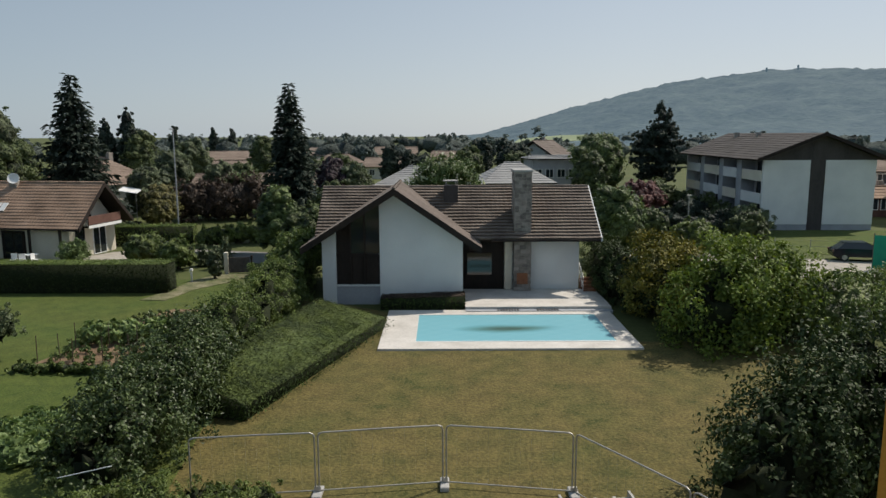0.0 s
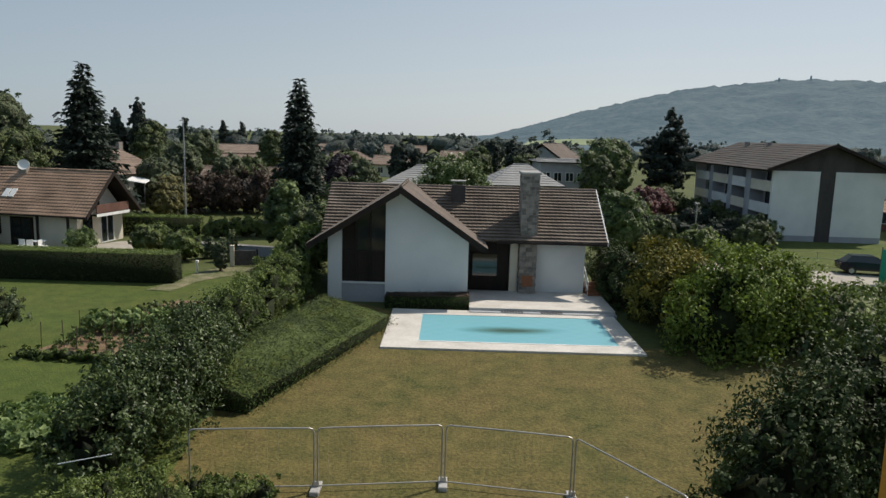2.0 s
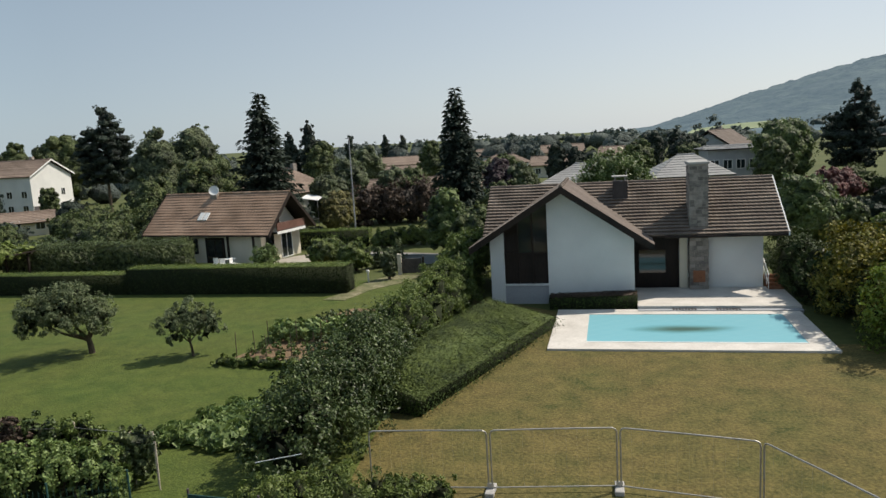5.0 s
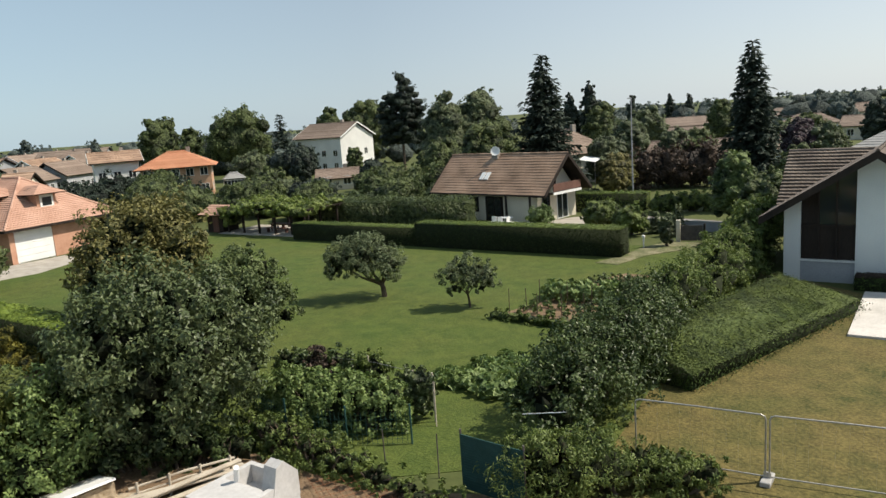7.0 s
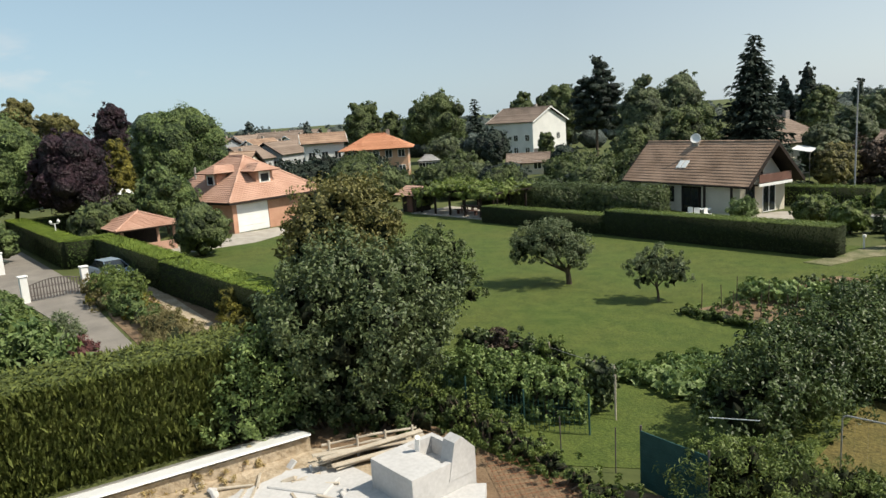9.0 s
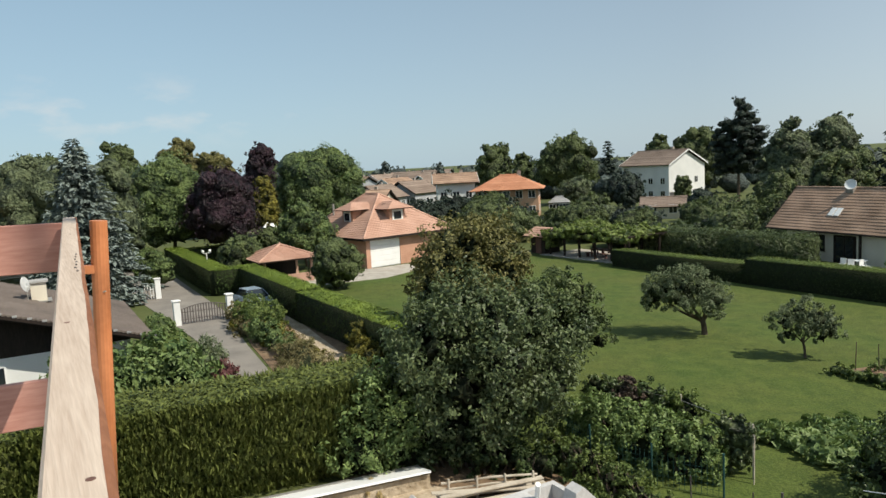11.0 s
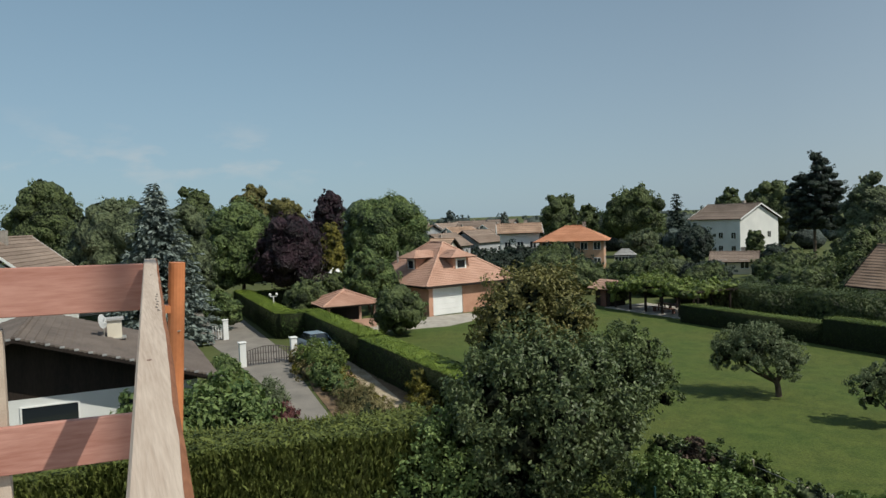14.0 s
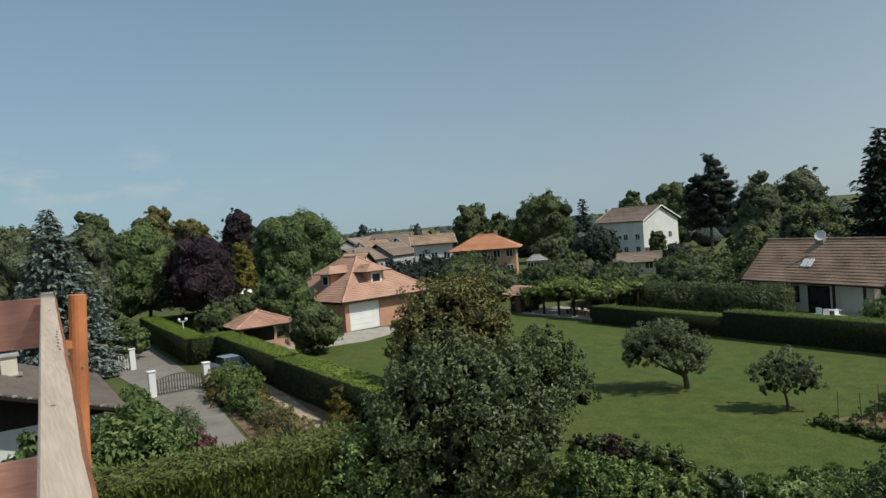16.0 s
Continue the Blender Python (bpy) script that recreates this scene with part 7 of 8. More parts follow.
# ---- kitchen garden ----
setting("vegetable_plot", sheet([(-18.4, 30.2), (-13.2, 29.6), (-12.6, 34.5), (-16.5, 36.0)], 0.05), M["earth"], "bare reddish soil of the vegetable plot", "soil")
setting("vegetable_plot_2", sheet([(-17.2, 37.2), (-12.4, 37.6), (-12.4, 40.6), (-15.6, 41.0)], 0.05), M["earth"], "small second bed of bare soil", "soil")
rng_g = np.random.default_rng(401)


def plant(x, y, r, h, mat, size, n, label, name="plant", slim=0.6, group=""):
    ob = thing(name, label, "plant", pose(x, y, 0.04), group)
    part("stem", tube([(0, 0, -0.03), (0.02, 0, h * 0.8)], 0.02, 0.01, 5), M["bark"], ob)
    add_crown("leaves", mat, ob, rng_g, [(0, 0, h * 0.55, r, r, h * 0.45)], n, size, slim, 0.5, 0, 12, 0.3)
    return ob


first = plant(-17.2, 34.6, 0.46, 0.85, "leaf_squash", 0.26, 240, "broad-leaved cabbage plant in the bed", "cabbage", group="cabbages in the plot")
for k in range(16):
    x = -17.0 + (k % 8) * 0.58
    y = 33.9 + (k // 8) * 0.9 + 0.1 * (k % 8)
    copy_thing(first, pose(x + rng_g.uniform(-0.1, 0.1), y + rng_g.uniform(-0.1, 0.1), 0.04, 0, 0, rng_g.uniform(0, 360)))
bean = plant(-17.1, 31.9, 0.2, 0.6, "leaf_bright", 0.14, 120, "young green tomato plant", "tomato_plant", group="tomatoes in the plot")
for k in range(11):
    copy_thing(bean, pose(-17.3 + (k % 6) * 0.78, 31.2 + (k // 6) * 1.2, 0.04, 0, 0, k * 67))
low = plant(-15.5, 38.3, 0.3, 0.35, "leaf_oak", 0.16, 110, "low salad plant in the second bed", "salad_plant", group="salads in the bed")
for k in range(12):
    copy_thing(low, pose(-16.4 + (k % 6) * 0.65, 38.0 + (k // 6) * 1.1, 0.04, 0, 0, k * 41))
shrub("border_plants", "low leafy border along the plot", 402, [(-18.2 + i * 0.55, 29.9 - i * 0.05, 0.2, 0.42, 0.36, 0.26) for i in range(9)], "leaf_hedge", 4200, 0.13, 0.5, "plant", stems=False)
stake = thing("stake", "weathered wooden garden stake", "stake", pose(-18.0, 31.0, 0), "stakes in the vegetable plot")
part("pole", tube([(0, 0, -0.05), (0.03, 0, 1.3)], 0.024, 0.02, 6), M["bark"], stake)
for x, y in ((-17.2, 31.4), (-16.2, 30.6), (-15.0, 30.8), (-14.0, 31.2), (-17.4, 33.2), (-15.8, 33.2), (-14.4, 33.0)):
    copy_thing(stake, pose(x, y, 0, rng_g.uniform(-3, 3), rng_g.uniform(-3, 3), 0))

# squash patch
for k in range(46):
    t, u = rng_g.uniform(0, 1), rng_g.uniform(0, 1)
    x, y = -15.6 + 3.4 * u + 1.6 * t, 21.2 + 3.1 * t + 0.2 * u
    if k == 0:
        squash = plant(x, y, 0.62, 0.46, "leaf_squash", 0.34, 170, "sprawling squash plant with broad leaves", "squash_plant", 0.85, "squash plants")
    else:
        copy_thing(squash, pose(x, y, 0.02, 0, 0, rng_g.uniform(0, 360)) @ Matrix.Scale(1.0, 4))

# raspberry rows, vines and netting
shrub("raspberry_bushes", "bushy bright green raspberry rows behind netting", 411, run_of_lobes(rng_h, [(-19.5, 16.6, 0.9, 1.7), (-17, 16.4, 0.9, 1.7), (-14.4, 17.4, 0.8, 1.5)], 1, 1, 0.6, 0.5), "leaf_berry", 21000, 0.128, 0.6, "shrub", core=0.5, rough=0.3)
shrub("shrub", "tangled undergrowth below the raspberry rows", 412, run_of_lobes(rng_h, [(-18.5, 14.6, 0.7, 1.0), (-15.5, 14.4, 0.7, 0.9), (-12.0, 13.9, 0.6, 0.6), (-9.0, 13.6, 0.6, 0.6)], 1, 1, 0.7, 0.5), "leaf_hedge", 14000, 0.12, 0.35, core=0.35, rough=0.4)
for k, (x, y, r, leaf, label) in enumerate([(-20.1, 18.2, 0.75, "leaf_privet", "dark climbing vine bushing over a wire trellis"), (-19.1, 18.6, 0.55, "leaf_umber", "reddish brown bush between two vines"), (-18.2, 18.9, 0.75, "leaf_privet", "dark climbing vine bushing over a wire trellis"), (-16.9, 19.0, 0.6, "leaf_hedge", "small green climbing vine on a wire trellis")]):
    shrub("climbing_vine", label, 420 + k, [(x, y, 1.2, r, 0.5, 0.5), (x - 0.4, y, 1.35, r * 0.6, 0.4, 0.4), (x + 0.1, y, 0.6, r * 0.9, 0.5, 0.6), (x + 0.35, y + 0.1, 0.8, r * 0.7, 0.5, 0.5)], leaf, 4200, 0.13, rough=0.35, core=0.5)
arch = thing("climbing_rose", "dark rose climbing an arched support", "climber", pose(-14.2, 18.3, 0))
part("post", tube([(0.5, 0, 0), (0.5, 0, 1.75)], 0.024), M["timber"], arch)
part("post", tube([(0.75, -0.3, 0), (0.55, 0, 1.65)], 0.022), M["timber"], arch)
part("post", tube([(-0.3, 0, 0), (-0.3, 0, 1.7)], 0.035), M["timber"], arch)
add_crown("foliage", "leaf_laurel", arch, np.random.default_rng(423), [(-0.2, 0, 1.45, 0.75, 0.4, 0.32), (-0.1, 0, 0.95, 0.5, 0.4, 0.5), (0, 0, 0.45, 0.32, 0.3, 0.4)], 3600, 0.13, 0.55)
wr = thing("trellis_wire", "thin wire strung between garden posts", "wire", pose(0, 0, 0))
part("wire", tube([(-20.4, 18.2, 1.55), (-17, 18.9, 1.5), (-14.2, 18.3, 1.65)], 0.012, 0.012, 5), M["steel"], wr)
for x, y in ((-20.4, 18.2), (-17.0, 18.9)):
    part("post", tube([(x, y, 0), (x, y, 1.7)], 0.03), M["timber"], wr)


def wire_fence(path, height, posts, label, gap=0.16):
    ob = thing("wire_fence", label, "fence", pose(0, 0, 0))
    bm = bmesh.new()
    for (xa, ya), (xb, yb) in zip(path, path[1:]):
        ln = math.hypot(xb - xa, yb - ya)
        for k in range(int(ln / gap) + 1):
            t = k * gap / ln
            x, y = xa + (xb - xa) * t, ya + (yb - ya) * t
            add_box(bm, x - 0.004, y - 0.004, 0.02, x + 0.004, y + 0.004, height)
        for k in range(int(height / gap)):
            z = 0.05 + k * gap
            add_tube(bm, [(xa, ya, z), (xb, yb, z)], 0.004, 0.004, 4, False)
    part("netting", bm, M["green_net"], ob)
    for (x, y) in posts:
        part("post", tube([(x, y, 0), (x, y, height + 0.25)], 0.03, 0.03, 6), M["green_net"], ob)


wire_fence([(-20.0, 15.6), (-17.5, 15.2), (-15.2, 15.6), (-13.4, 16.6)], 1.1, [(-20, 15.6), (-17.5, 15.2), (-15.2, 15.6), (-13.4, 16.6)], "sagging green wire netting along the raspberries")
iron_stake = thing("stake", "thin dark iron fence stake", "stake", pose(-11.4, 15.2, 0), "iron fence stakes")
part("pole", tube([(0, 0, -0.05), (0.02, 0, 1.35)], 0.018, 0.018, 6), M["iron"], iron_stake)
copy_thing(iron_stake, pose(-13.0, 14.8, 0, 2, 0, 0))
scr = thing("screen", "dark green windbreak screen between posts", "screen", pose(-10.45, 15.0, 0, 0, 0, -4))
part("cloth", box(0, -0.015, 0.05, 2.0, 0.015, 1.62), M["green_net"], scr)
for x in (0.0, 2.0):
    part("post", tube([(x, 0.03, 0), (x, 0.03, 1.75)], 0.03), M["iron"], scr)
bm = bmesh.new()
for k in range(20):
    add_box(bm, 0.02, -0.024, 0.1 + k * 0.076, 1.98, -0.016, 0.125 + k * 0.076)
part("weave", bm, M["green_net"], scr)
pp = thing("pipe", "pale plastic pipe lying across the bushes", "pipe", pose(-9.0, 17.2, 1.55))
part("tube", tube([(-0.75, 0, -0.1), (0.55, 0.2, 0.12)], 0.013), M["white_paint"], pp)
wp = thing("water_post", "small white garden water post", "post", pose(-17.3, 49.0, 0))
part("pole", tube([(0, 0, 0), (0, 0, 0.75)], 0.06, 0.06, 10), M["white_paint"], wp)
part("head", box(-0.1, -0.1, 0.75, 0.1, 0.1, 0.95, 0.03), M["white_paint"], wp)

# ---- beside the chalet ----
for k, (x, y) in enumerate([(-33.6, 55.8), (-32.7, 55.6), (-31.9, 55.9), (-31.3, 55.5)]):
    ch = thing("garden_chair", "white plastic garden chair on the chalet terrace", "chair", pose(x, y, 0.05, 0, 0, 40 * k), "garden chairs")
    part("seat", box(-0.24, -0.24, 0.4, 0.24, 0.24, 0.44, 0.01), M["white_paint"], ch)
    part("backrest", box(-0.24, 0.2, 0.44, 0.24, 0.24, 0.88, 0.01), M["white_paint"], ch)
    for u in (-0.2, 0.2):
        for w in (-0.2, 0.2):
            part("leg", box(u - 0.02, w - 0.02, 0, u + 0.02, w + 0.02, 0.4), M["white_paint"], ch)
tb = thing("garden_table", "white plastic garden table on the terrace", "table", pose(-32.6, 56.6, 0.05))
part("tabletop", tube([(0, 0, 0.68), (0, 0, 0.72)], 0.55, 0.55, 20), M["white_paint"], tb)
part("pedestal", tube([(0, 0, 0), (0, 0, 0.68)], 0.06, 0.06, 8), M["white_paint"], tb)
pl = thing("planter", "long terracotta coloured wooden planter", "planter", pose(-23.2, 54.2, 0, 0, 0, -10))
part("trough", box(-0.9, -0.3, 0.1, 0.9, 0.3, 0.6, 0.03), M["tile_orange"], pl)
part("foot", box(-0.8, -0.25, 0, -0.6, 0.25, 0.1), M["dark_wood"], pl)
part("foot", box(0.6, -0.25, 0, 0.8, 0.25, 0.1), M["dark_wood"], pl)
shrub("shrub", "pale green palm-like bush by the chalet corner", 431, [(-28.6, 55.2, 1.0, 0.9, 0.9, 0.9), (-28.3, 55.4, 1.5, 0.6, 0.6, 0.5)], "leaf_bright", 2600, 0.3, 0.2)
um = thing("awning", "small white awning behind the chalet", "awning", pose(-34.2, 79.4, 0))
part("cloth", prism([(-1.1, -0.9, 4.1), (1.0, -0.9, 3.8), (1.0, 0.9, 4.1), (-1.1, 0.9, 4.4)], (0, 0, 0.05)), M["white_paint"], um)
for x in (-0.9, 0.9):
    part("pole", tube([(x, -0.8, 0), (x, -0.8, 3.95)], 0.04), M["steel"], um)
sl = thing("street_lamp", "tall pale concrete street lamp pole", "lamp", pose(-25.4, 69.2, 0))
part("pole", tube([(0, 0, 0), (0, 0, 10.6)], 0.085, 0.05), M["grey_wall"], sl)
part("lamp_head", box(-0.35, -0.07, 10.57, 0.06, 0.07, 10.66, 0.02), M["grey_wall"], sl)
gp = thing("garden_gate", "dark solid garden gate beside a pale wall", "gate", pose(-15.6, 52.0, 0, 0, 0, 12))
part("leaf", box(0.0, -0.04, 0.08, 1.5, 0.04, 1.2), M["iron"], gp)
part("post", box(-0.32, -0.14, 0, -0.02, 0.14, 1.6, 0.02), M["cream_wall"], gp)
part("post", box(1.55, -0.14, 0, 1.7, 0.14, 1.3, 0.02), M["dark_wood"], gp)
for k in range(5):
    part("plank", box(0.02 + k * 0.295, -0.06, 0.1, 0.29 + k * 0.295, -0.04, 1.17), M["iron"], gp)
gw = thing("garden_wall", "low pale wall along the lane", "wall", pose(-20.0, 57.6, 0, 0, 0, -12))
part("wall", box(0, 0, 0, 9.0, 0.25, 0.7), M["grey_wall"], gw)
part("coping", box(-0.05, -0.05, 0.7, 9.05, 0.3, 0.78), M["raw_concrete"], gw)

# ---- street side ----
gs = thing("site_hoarding", "bright green sheeting on a fence by the street", "hoarding", pose(31.6, 52.4, 0, 0, 0, -22))
part("sheet", box(0, -0.03, 0.15, 6.0, 0.0, 2.6), M["green_board"], gs)
for k in range(4):
    part("post", tube([(k * 2.0, 0.05, 0), (k * 2.0, 0.05, 2.75)], 0.04), M["iron"], gs)
fp = thing("lawn_fence", "thin grey posts and wires fencing the lawn", "fence", pose(26, 62.5, 0))
for k in range(10):
    part("post", tube([(k * 2.6, -k * 0.9, 0), (k * 2.6, -k * 0.9, 1.1)], 0.035), M["steel"], fp)
for z in (0.5, 1.0):
    part("wire", tube([(0, 0, z), (9 * 2.6, -9 * 0.9, z)], 0.01, 0.01, 5), M["steel"], fp)
sp = thing("street_lamp", "grey lamp post before the apartment block", "lamp", pose(21.5, 63.0, 0))
part("pole", tube([(0, 0, 0), (0, 0, 4.6)], 0.06, 0.05), M["steel"], sp)
part("lamp_head", box(-0.2, -0.12, 4.6, 0.2, 0.12, 4.72, 0.02), M["steel"], sp)

shrub("shrub", "dark round bush before the green sheeting", 449, [(32.4, 47.4, 1.4, 1.7, 1.7, 1.5), (33.8, 46.6, 1.2, 1.5, 1.5, 1.3)], "leaf_cherry", 7000, 0.16)

# ---- temporary site fence ----
site_fence = thing("temporary_fence", "galvanised temporary fence panels standing in concrete feet", "fence", pose(0, 0, 0))


def fence_panel(a, b, height=1.88):
    (xa, ya), (xb, yb) = a, b
    d = Vector((xb - xa, yb - ya, 0))
    ln = d.length - 0.1
    d.normalize()
    r, z0, z1 = 0.12, 0.18, height

    def at(u, z):
        return Vector((xa, ya, 0)) + d * (0.05 + u) + Vector((0, 0, z))

    path = [at(0, 0.1), at(0, z1 - r), at(r * 0.3, z1 - r * 0.3), at(r, z1), at(ln / 2, z1 + 0.01), at(ln - r, z1), at(ln - r * 0.3, z1 - r * 0.3), at(ln, z1 - r), at(ln, 0.1)]
    panel = part("panel", tube(path, 0.024, 0.024, 8), M["steel"], site_fence)
    part("bottom_rail", tube([at(0, z0), at(ln, z0)], 0.02, 0.02, 8), M["steel"], panel)
    bm = bmesh.new()
    for k in range(1, int(ln / 0.3)):
        add_tube(bm, [at(k * 0.3, z0), at(k * 0.3, z1)], 0.0015, 0.0015, 4, False)
    part("mesh_wire", bm, M["steel"], panel)


JOINTS = [(-6.95, 18.6), (-3.5, 18.95), (0.05, 19.45), (3.64, 18.85), (5.75, 15.6), (7.4, 12.6)]
for a, b in zip(JOINTS, JOINTS[1:]):
    fence_panel(a, b)
for x, y in JOINTS:
    foot = part("foot", box(x - 0.13, y - 0.34, 0.02, x + 0.13, y + 0.34, 0.16, 0.02), M["raw_concrete"], site_fence, "grey concrete block foot")
    part("clamp", box(x - 0.09, y - 0.03, 0.16, x + 0.09, y + 0.03, 0.3), M["steel"], foot)

# ---- crates at the fence ----
st = thing("panel_stack", "stack of grey aluminium shuttering panels", "panels", pose(3.95, 16.9, 0.03, 0, 0, 6))
for k in range(4):
    p = part("panel", box(-0.92 + 0.02 * k, -0.5, k * 0.19, 0.92 - 0.03 * (k % 2), 0.5, k * 0.19 + 0.12, 0.01), M["steel"], st)
    for u in (-0.5, 0.0, 0.5):
        part("rib", box(u - 0.04, -0.48, k * 0.19 + 0.12, u + 0.04, 0.48, k * 0.19 + 0.17), M["steel"], p)
part("side_rail", box(-0.95, -0.55, 0.0, -0.88, 0.55, 0.84), M["steel"], st)
part("side_rail", box(0.88, -0.55, 0.0, 0.95, 0.55, 0.84), M["steel"], st)


# ---- crane mast ----
def mast():
    ob = thing("crane_mast", "yellow steel lattice crane mast", "crane", pose(4.39, 6.71, 0, 0, 0, -51))
    s, h, t = 1.2, 22.0, 0.055
    for x in (0, s):
        for y in (0, s):
            part("chord", box(x - t, y - t, 0, x + t, y + t, h), M["yellow_paint"], ob)
    n = 30
    for k in range(n):
        z0, z1 = h * k / n, h * (k + 1) / n
        for a, b in (((0, 0), (s, 0)), ((s, 0), (s, s)), ((s, s), (0, s)), ((0, s), (0, 0))):
            p, q = (a, b) if k % 2 else (b, a)
            part("brace", tube([(p[0], p[1], z0), (q[0], q[1], z1)], 0.028, 0.028, 6), M["yellow_paint"], ob)
            part("strut", tube([(a[0], a[1], z0), (b[0], b[1], z0)], 0.024, 0.024, 6), M["yellow_paint"], ob)
    part("base", box(-0.6, -0.6, 0, s + 0.6, s + 0.6, 0.4), M["raw_concrete"], ob)


mast()


# ---- building site below ----
def hopper():
    """A pale concrete chamber, open on top, with a raised wedge."""
    ob = thing("concrete_chamber", "pale concrete chamber with a raised wedge wall", "concrete", pose(-14.4, 10.85, 0.05, 0, 0, 90) @ Matrix.Diagonal((0.82, 0.82, 1, 1)))
    part("wall", box(-1.3, -1.1, 0, 1.3, -0.9, 1.1), M["concrete"], ob)
    part("wall", box(-1.3, 0.9, 0, 1.3, 1.1, 1.1), M["concrete"], ob)
    part("wall", box(-1.3, -0.9, 0, -1.1, 0.9, 1.1), M["concrete"], ob)
    part("wall", box(1.1, -0.9, 0, 1.3, 0.9, 1.1), M["concrete"], ob)
    part("floor_slab", box(-1.1, -0.9, 0.5, 1.1, 0.9, 0.62), M["concrete"], ob)
    part("cover_slab", box(-1.1, -0.9, 0.62, 0.05, 0.9, 1.1), M["concrete"], ob)
    part("wedge", prism([(0.15, -1.12, 0.6), (1.3, -1.12, 0.6), (1.3, -1.12, 1.25), (0.75, -1.12, 1.7), (0.45, -1.12, 1.6)], (0, 0.55, 0)), M["concrete"], ob)
    part("pipe_end", tube([(0.1, 0.4, 1.1), (0.0, 0.2, 1.55)], 0.09, 0.09, 10), M["white_paint"], ob)
    return ob


hopper()
setting("site_slab", prism([(-15.6, 9.2, 0.05), (-13.2, 12.0, 0.05), (-9.4, 8.0, 0.05), (-12.4, 4.2, 0.05)], (0, 0, 0.28)), M["concrete"], "pale new concrete slab on the site", "slab")
setting("site_apron", prism([(-18.1, 5.6, 0.0), (-13.5, 5.8, 0.0), (-14.6, 10.0, 0.0), (-15.3, 10.4, 0.0), (-17.3, 10.3, 0.0), (-18.3, 9.0, 0.0)], (0, 0, 0.085)), M["concrete"], "pale blinding concrete poured over the site ground", "slab")
sb = thing("concrete_block", "pale broken concrete blocks on the site", "block", pose(-17.3, 8.8, 0.05, 0, 0, 30))
part("block", box(-0.9, -0.5, 0, 0.9, 0.5, 0.09, 0.03), M["concrete"], sb)
part("slab", box(-1.6, -1.6, 0, 0.6, -0.7, 0.06, 0.02), M["concrete"], sb)
sh = thing("retaining_board", "long white sheet lining the excavation edge", "sheet", pose(-20.7, 2.6, 0, 0, 0, -9))
part("board", prism([(-0.5, 0, 0.30), (0.65, 0, 0.62), (0.65, 7.6, 0.62), (-0.5, 7.6, 0.30)], (-0.03, 0, 0.06)), M["white_paint"], sh)
part("edge_beam", box(-0.6, 0, 0.0, -0.48, 7.6, 0.4), M["steel"], sh)
part("earth_bank", box(0.42, 0.0, 0.03, 0.5, 7.6, 0.5), M["pale_earth"], sh)
rng_s = random.Random(8)
for k in range(9):
    pk = thing("plank", "weathered scaffold plank on the site heap", "plank", pose(-17.5 + 0.09 * k + rng_s.uniform(-0.1, 0.1), 11.1 + rng_s.uniform(-0.3, 0.3), 0.12 + 0.08 * (k % 6), rng_s.uniform(-3, 3), rng_s.uniform(-3, 3), 74 + rng_s.uniform(-7, 7)), "planks on the site")
    part("board", box(-1.6, -0.1, 0, 1.6, 0.1, 0.045, 0.005), M["timber"], pk)
for k in range(26):
    rb = thing("rubble", "pale broken stone lying on the site", "stone", pose(rng_s.uniform(-19.6, -14.5), rng_s.uniform(5.0, 9.6), 0.05, rng_s.uniform(0, 40), rng_s.uniform(0, 40), rng_s.uniform(0, 360)), "rubble on the site")
    a, b, c = rng_s.uniform(0.08, 0.25), rng_s.uniform(0.06, 0.2), rng_s.uniform(0.04, 0.12)
    part("lump", box(-a, -b, -0.02, a, b, c, 0.025), M["concrete"] if k % 3 else M["timber"], rb)
rf = thing("rail_fence", "rough pale timber rails on short posts", "fence", pose(-17.9, 9.8, 0.03, 0, 0, 66))
for k in range(4):
    part("post", tube([(0.2 + k * 0.85, 0, 0), (0.22 + k * 0.85, 0.03, 0.75)], 0.045, 0.035, 7), M["timber"], rf)
for z in (0.2, 0.42, 0.62):
    part("rail", tube([(0, 0.05, z), (1.5, 0.07, z + 0.05), (2.9, 0.04, z + 0.02)], 0.045, 0.035, 7), M["timber"], rf)
rng_w = np.random.default_rng(520)
lob = [(-20.0 + rng_w.uniform(-0.4, 0.9), 3.5 + 0.42 * k, 0.12, rng_w.uniform(0.3, 0.55), rng_w.uniform(0.3, 0.55), rng_w.uniform(0.15, 0.4)) for k in range(15)]
shrub("dry_grass", "dry straw-coloured grass on the site bank", 521, lob, "straw", 5200, 0.22, 0.1, "grass", core=0, stems=False)
for k in range(14):
    st2 = thing("batten", "short offcut of weathered timber on the ground", "timber", pose(rng_s.uniform(-18.6, -15.2), rng_s.uniform(6.2, 9.4), 0.09, 0, rng_s.uniform(-4, 4), rng_s.uniform(0, 180)), "timber offcuts on the site")
    part("board", box(-rng_s.uniform(0.25, 0.7), -0.04, 0, 0.4, 0.04, 0.05, 0.006), M["timber"], st2)
rm = thing("reinforcing_mesh", "rusty steel reinforcing mesh on the earth", "mesh", pose(-12.3, 12.9, 0.06, 0, 0, -30))
for k in range(15):
    part("bar", tube([(-2.2 + k * 0.3, -0.9, 0.06), (-2.2 + k * 0.3 + 0.03 * math.sin(k * 2.3), 0.9, 0.06 + 0.04 * math.sin(k))], 0.007, 0.007, 5), M["rust"], rm)
for k in range(7):
    part("bar", tube([(-2.3, -0.85 + k * 0.28, 0.085), (2.3, -0.85 + k * 0.28 + 0.04 * math.sin(k * 3.1), 0.085)], 0.007, 0.007, 5), M["rust"], rm)

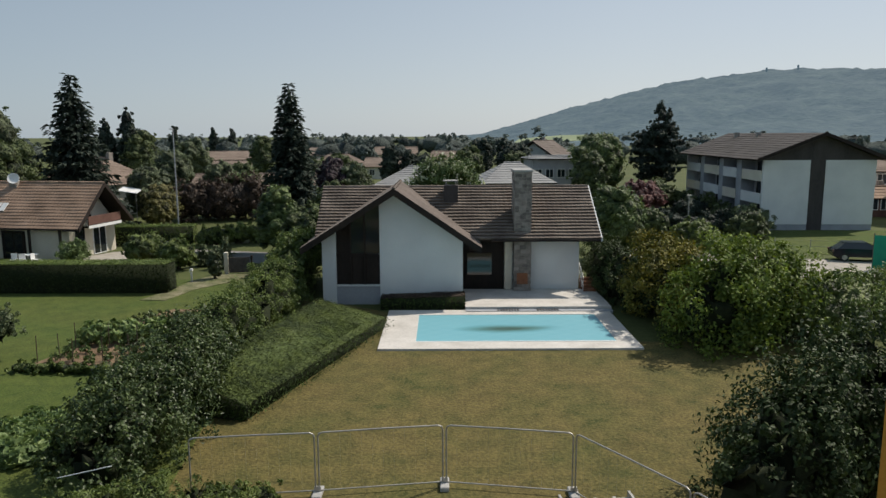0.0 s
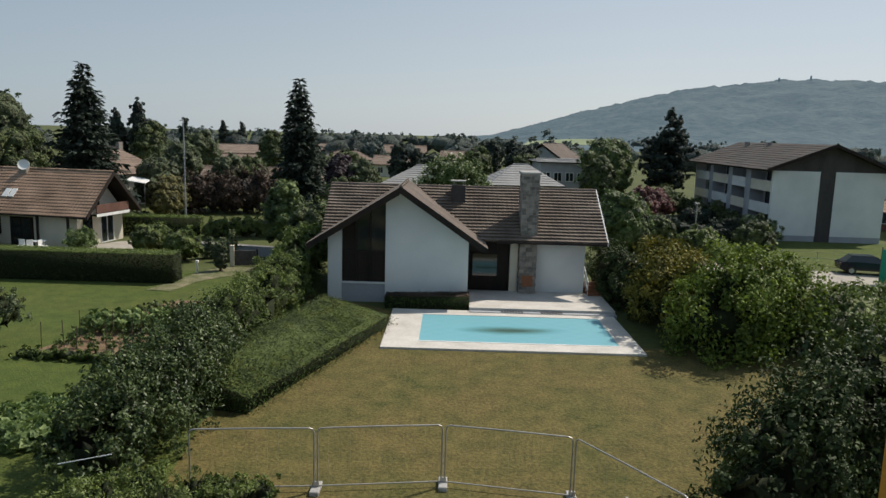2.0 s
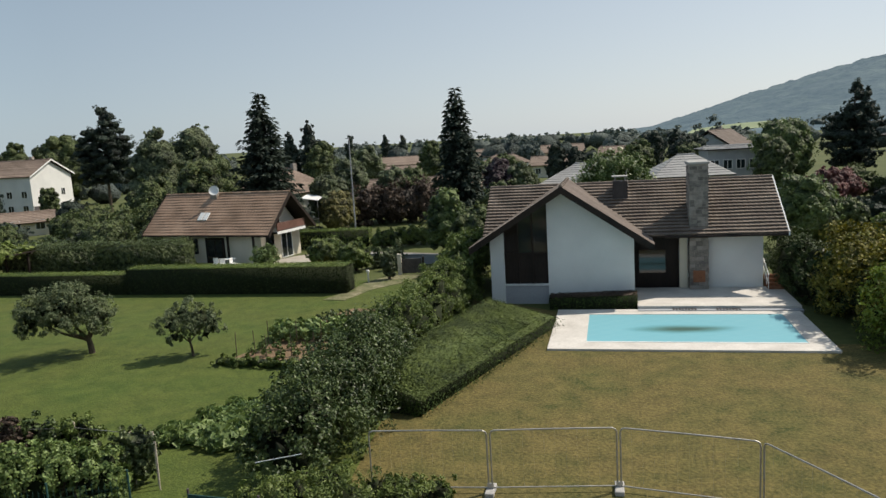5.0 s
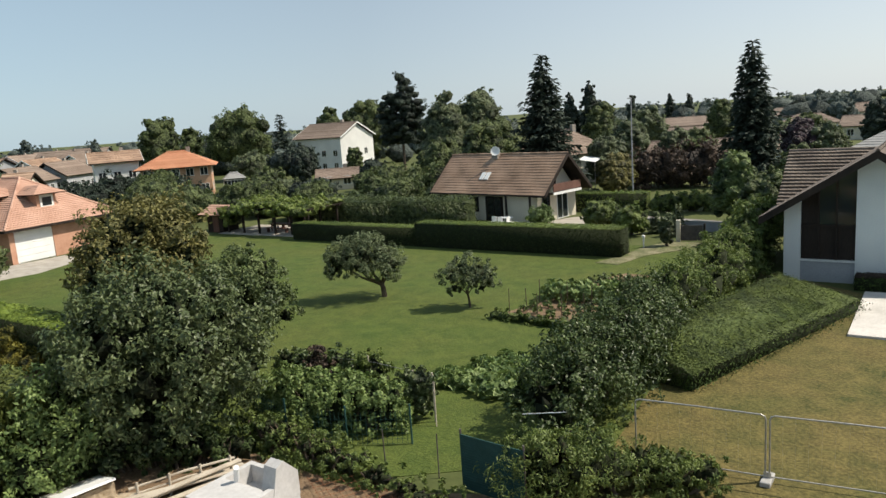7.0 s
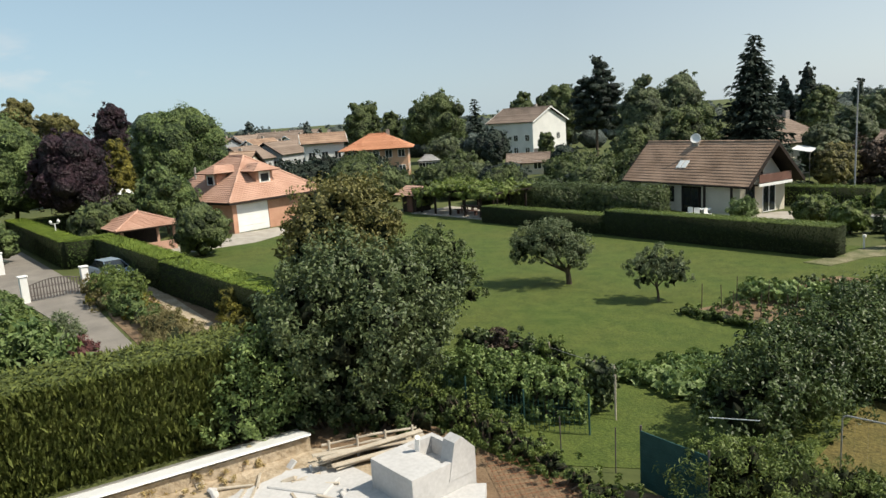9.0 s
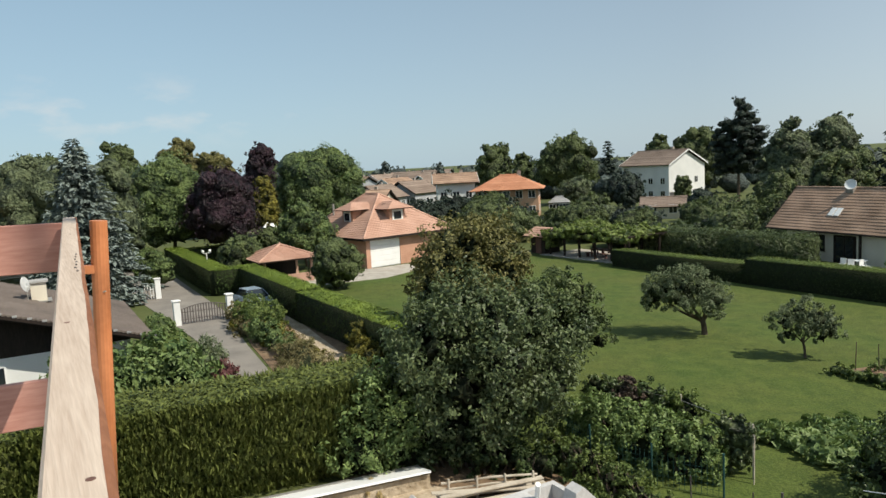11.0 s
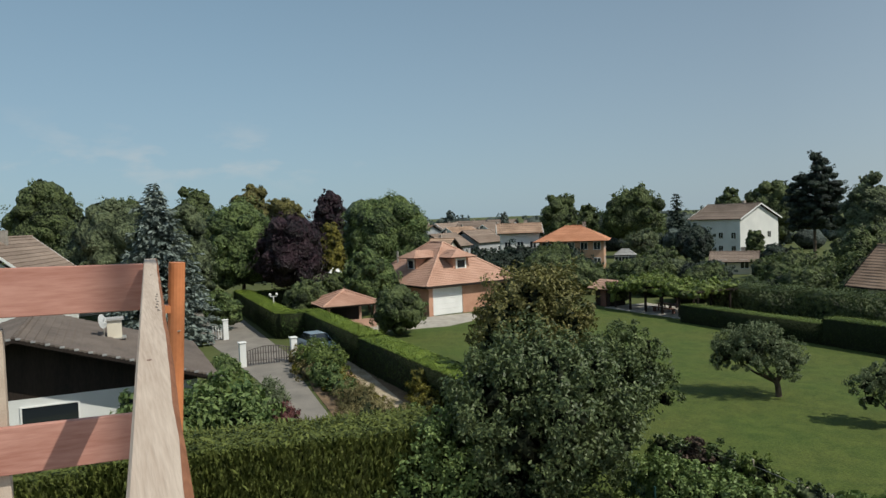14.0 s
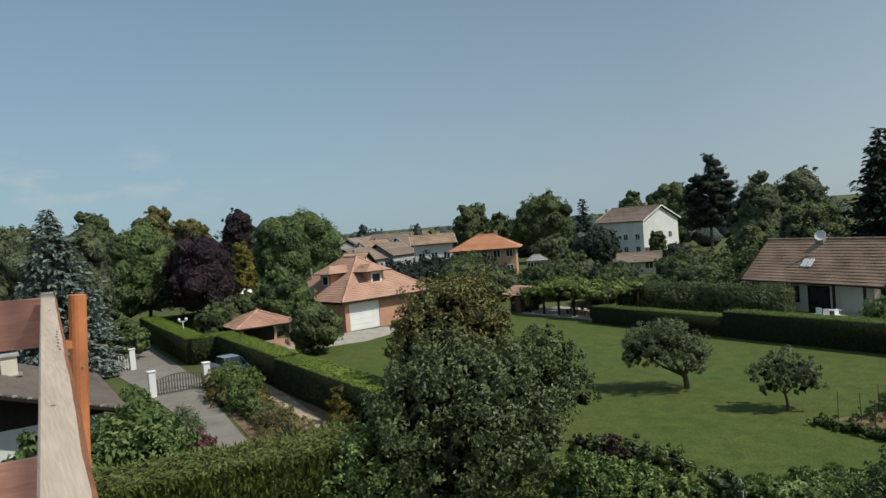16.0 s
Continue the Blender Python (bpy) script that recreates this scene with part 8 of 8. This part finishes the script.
# low foliage whose very dark leaf colour also paints the shadow under the hazel
shrub("shrub", "undergrowth coloured shadow-dark at the foot of the hazel", 522, run_of_lobes(rng_h, [(-22.0, 10.2, 0.8, 1.4), (-20.4, 11.2, 0.8, 1.2), (-18.6, 12.6, 0.7, 1.0), (-17.2, 13.4, 0.6, 0.8)], 1, 1, 0.6, 0.4), "leaf_cherry", 9000, 0.14, 0.45, core=0.4, rough=0.35)

# ---- the unfinished building under the camera ----
setting("floor_slab", box(-3.25, -9.0, 8.3, 9.0, 0.30, 8.52), M["raw_concrete"], "raw concrete floor slab of the unfinished building", "floor")
setting("wall_north", box(-3.1, -0.05, 0, 8.9, 0.15, 8.3), M["raw_concrete"], "raw concrete wall of the unfinished building", "wall")
setting("wall_west", box(-3.1, -8.8, 0, -2.9, -0.05, 8.3), M["raw_concrete"], "raw concrete side wall of the unfinished building", "wall")
setting("wall_east", box(8.7, -8.8, 0, 8.9, -0.05, 8.3), M["raw_concrete"], "raw concrete side wall of the unfinished building", "wall")
setting("wall_south", box(-3.1, -9.0, 0, 8.9, -8.8, 8.3), M["raw_concrete"], "raw concrete back wall of the unfinished building", "wall")

hr = thing("guard_rail", "bare pine guard plank on the slab edge", "guard rail", pose(0, 0, 0))

def plank_mesh():
    """A rough-sawn plank with a slightly wavy waney edge, laid on edge posts."""
    bm = bmesh.new()
    n, rings = 60, []
    for i in range(n + 1):
        t = i / n
        x = -3.0 + 3.9 * t
        left, right, top = 0.135 - 0.21 * t, 0.182 - 0.208 * t, 9.875 - 0.14 * t
        wane = 0.0022 * noise.noise(Vector((x * 3.1, 0, 0))) + 0.0014 * noise.noise(Vector((x * 11, 2, 0)))
        r = right + wane
        corners = [(x, left, top - 0.003), (x, left + 0.003, top), (x, r - 0.004, top), (x, r, top - 0.005), (x, r - 0.002, top - 0.135), (x, left, top - 0.135)]
        rings.append([bm.verts.new(c) for c in corners])
    for p, q in zip(rings, rings[1:]):
        for k in range(6):
            bm.faces.new((p[k], p[(k + 1) % 6], q[(k + 1) % 6], q[k]))
    bm.faces.new(rings[0][::-1])
    bm.faces.new(rings[-1])
    bmesh.ops.recalc_face_normals(bm, faces=bm.faces)
    return bm


part("plank", plank_mesh(), M["plank"], hr, "bare pine plank with bark on one edge")
bark = bmesh.new()
rim = []
for i in range(61):  # a thin strip of bark along the waney edge
    t = i / 60
    x, r, top = -3.0 + 3.9 * t, 0.182 - 0.208 * t, 9.8752 - 0.14 * t
    r += 0.0022 * noise.noise(Vector((x * 3.1, 0, 0))) + 0.0014 * noise.noise(Vector((x * 11, 2, 0)))
    w = 0.0022 + 0.0022 * noise.noise(Vector((x * 6, 7, 0)))
    rim.append([bark.verts.new(c) for c in ((x, r - 0.0035 - w, top), (x, r - 0.003, top), (x, r + 0.0006, top - 0.006), (x, r - 0.0035 - w, top - 0.006))])
for p, q in zip(rim, rim[1:]):
    for k in range(4):
        bark.faces.new((p[k], p[(k + 1) % 4], q[(k + 1) % 4], q[k]))
bark.faces.new(rim[0][::-1])
bark.faces.new(rim[-1])
bmesh.ops.recalc_face_normals(bark, faces=bark.faces)
part("bark_edge", bark, M["rust"], hr, "reddish bark left along the edge")
ink = bmesh.new()
for k in range(7):  # a short row of faded stamped marks
    x = -1.86 + 0.045 * k
    t = (x + 3.0) / 3.9
    y, top = 0.170 - 0.208 * t - 0.0015 * (k % 3), 9.8752 - 0.14 * t
    add_box(ink, x - 0.012, y - 0.0022, top - 0.002, x + 0.010, y + 0.0012, top + 0.0002)
part("stamp", ink, M["slate_clad"], hr, "faded dark stamped marks")
knot = bmesh.new()
for x, u in ((-1.1, 0.35), (-0.55, 0.7), (-2.35, 0.5), (-0.2, 0.25)):
    t = (x + 3.0) / 3.9
    y, top = 0.137 - 0.21 * t + 0.044 * u, 9.8752 - 0.14 * t
    add_tube(knot, [(x, y, top - 0.004), (x, y, top + 0.0002)], 0.0042, 0.0036, 9)
part("knot", knot, M["red_wood"], hr, "small dark knots")
part("post", tube([(0.8, -0.03, 8.52), (0.8, -0.03, 9.62)], 0.03), M["orange_paint"], hr)
br = thing("edge_protection", "orange steel post with red-stained guard boards", "guard rail", pose(-3.0, 0.25, 8.52))
post = part("post", tube([(-0.037, -0.074, 0), (0.004, 0.003, 1.335)], 0.031, 0.031, 16), M["orange_paint"], br, "orange painted steel post")
part("bracket", box(-0.04, -0.075, 1.14, 0.02, -0.03, 1.17), M["orange_paint"], br)
part("tie_wire", tube([(-0.03, -0.03, 1.09), (0.0, -0.035, 1.06), (0.033, 0.0, 1.07)], 0.003, 0.003, 5), M["timber"], br)
for z0, z1, lab in ((1.155, 1.335, "top"), (0.58, 0.755, "low")):
    bm = prism([(-0.06, -0.10, z0), (-0.03, -0.10, z0), (-0.03, -3.2, z0 + 0.07), (-0.06, -3.2, z0 + 0.07)], (0, 0, z1 - z0))
    bmesh.ops.bevel(bm, geom=list(bm.edges), offset=0.003, segments=1, affect="EDGES")
    part("board", bm, M["red_plank"], br, "red-stained wooden board")
part("post", tube([(0, -3.1, 0), (0, -3.1, 1.4)], 0.031, 0.031, 16), M["orange_paint"], br)
part("timber_upright", box(-0.125, -0.66, 0.0, -0.065, -0.605, 1.12, 0.003), M["plank"], br, "pale timber upright behind the boards")
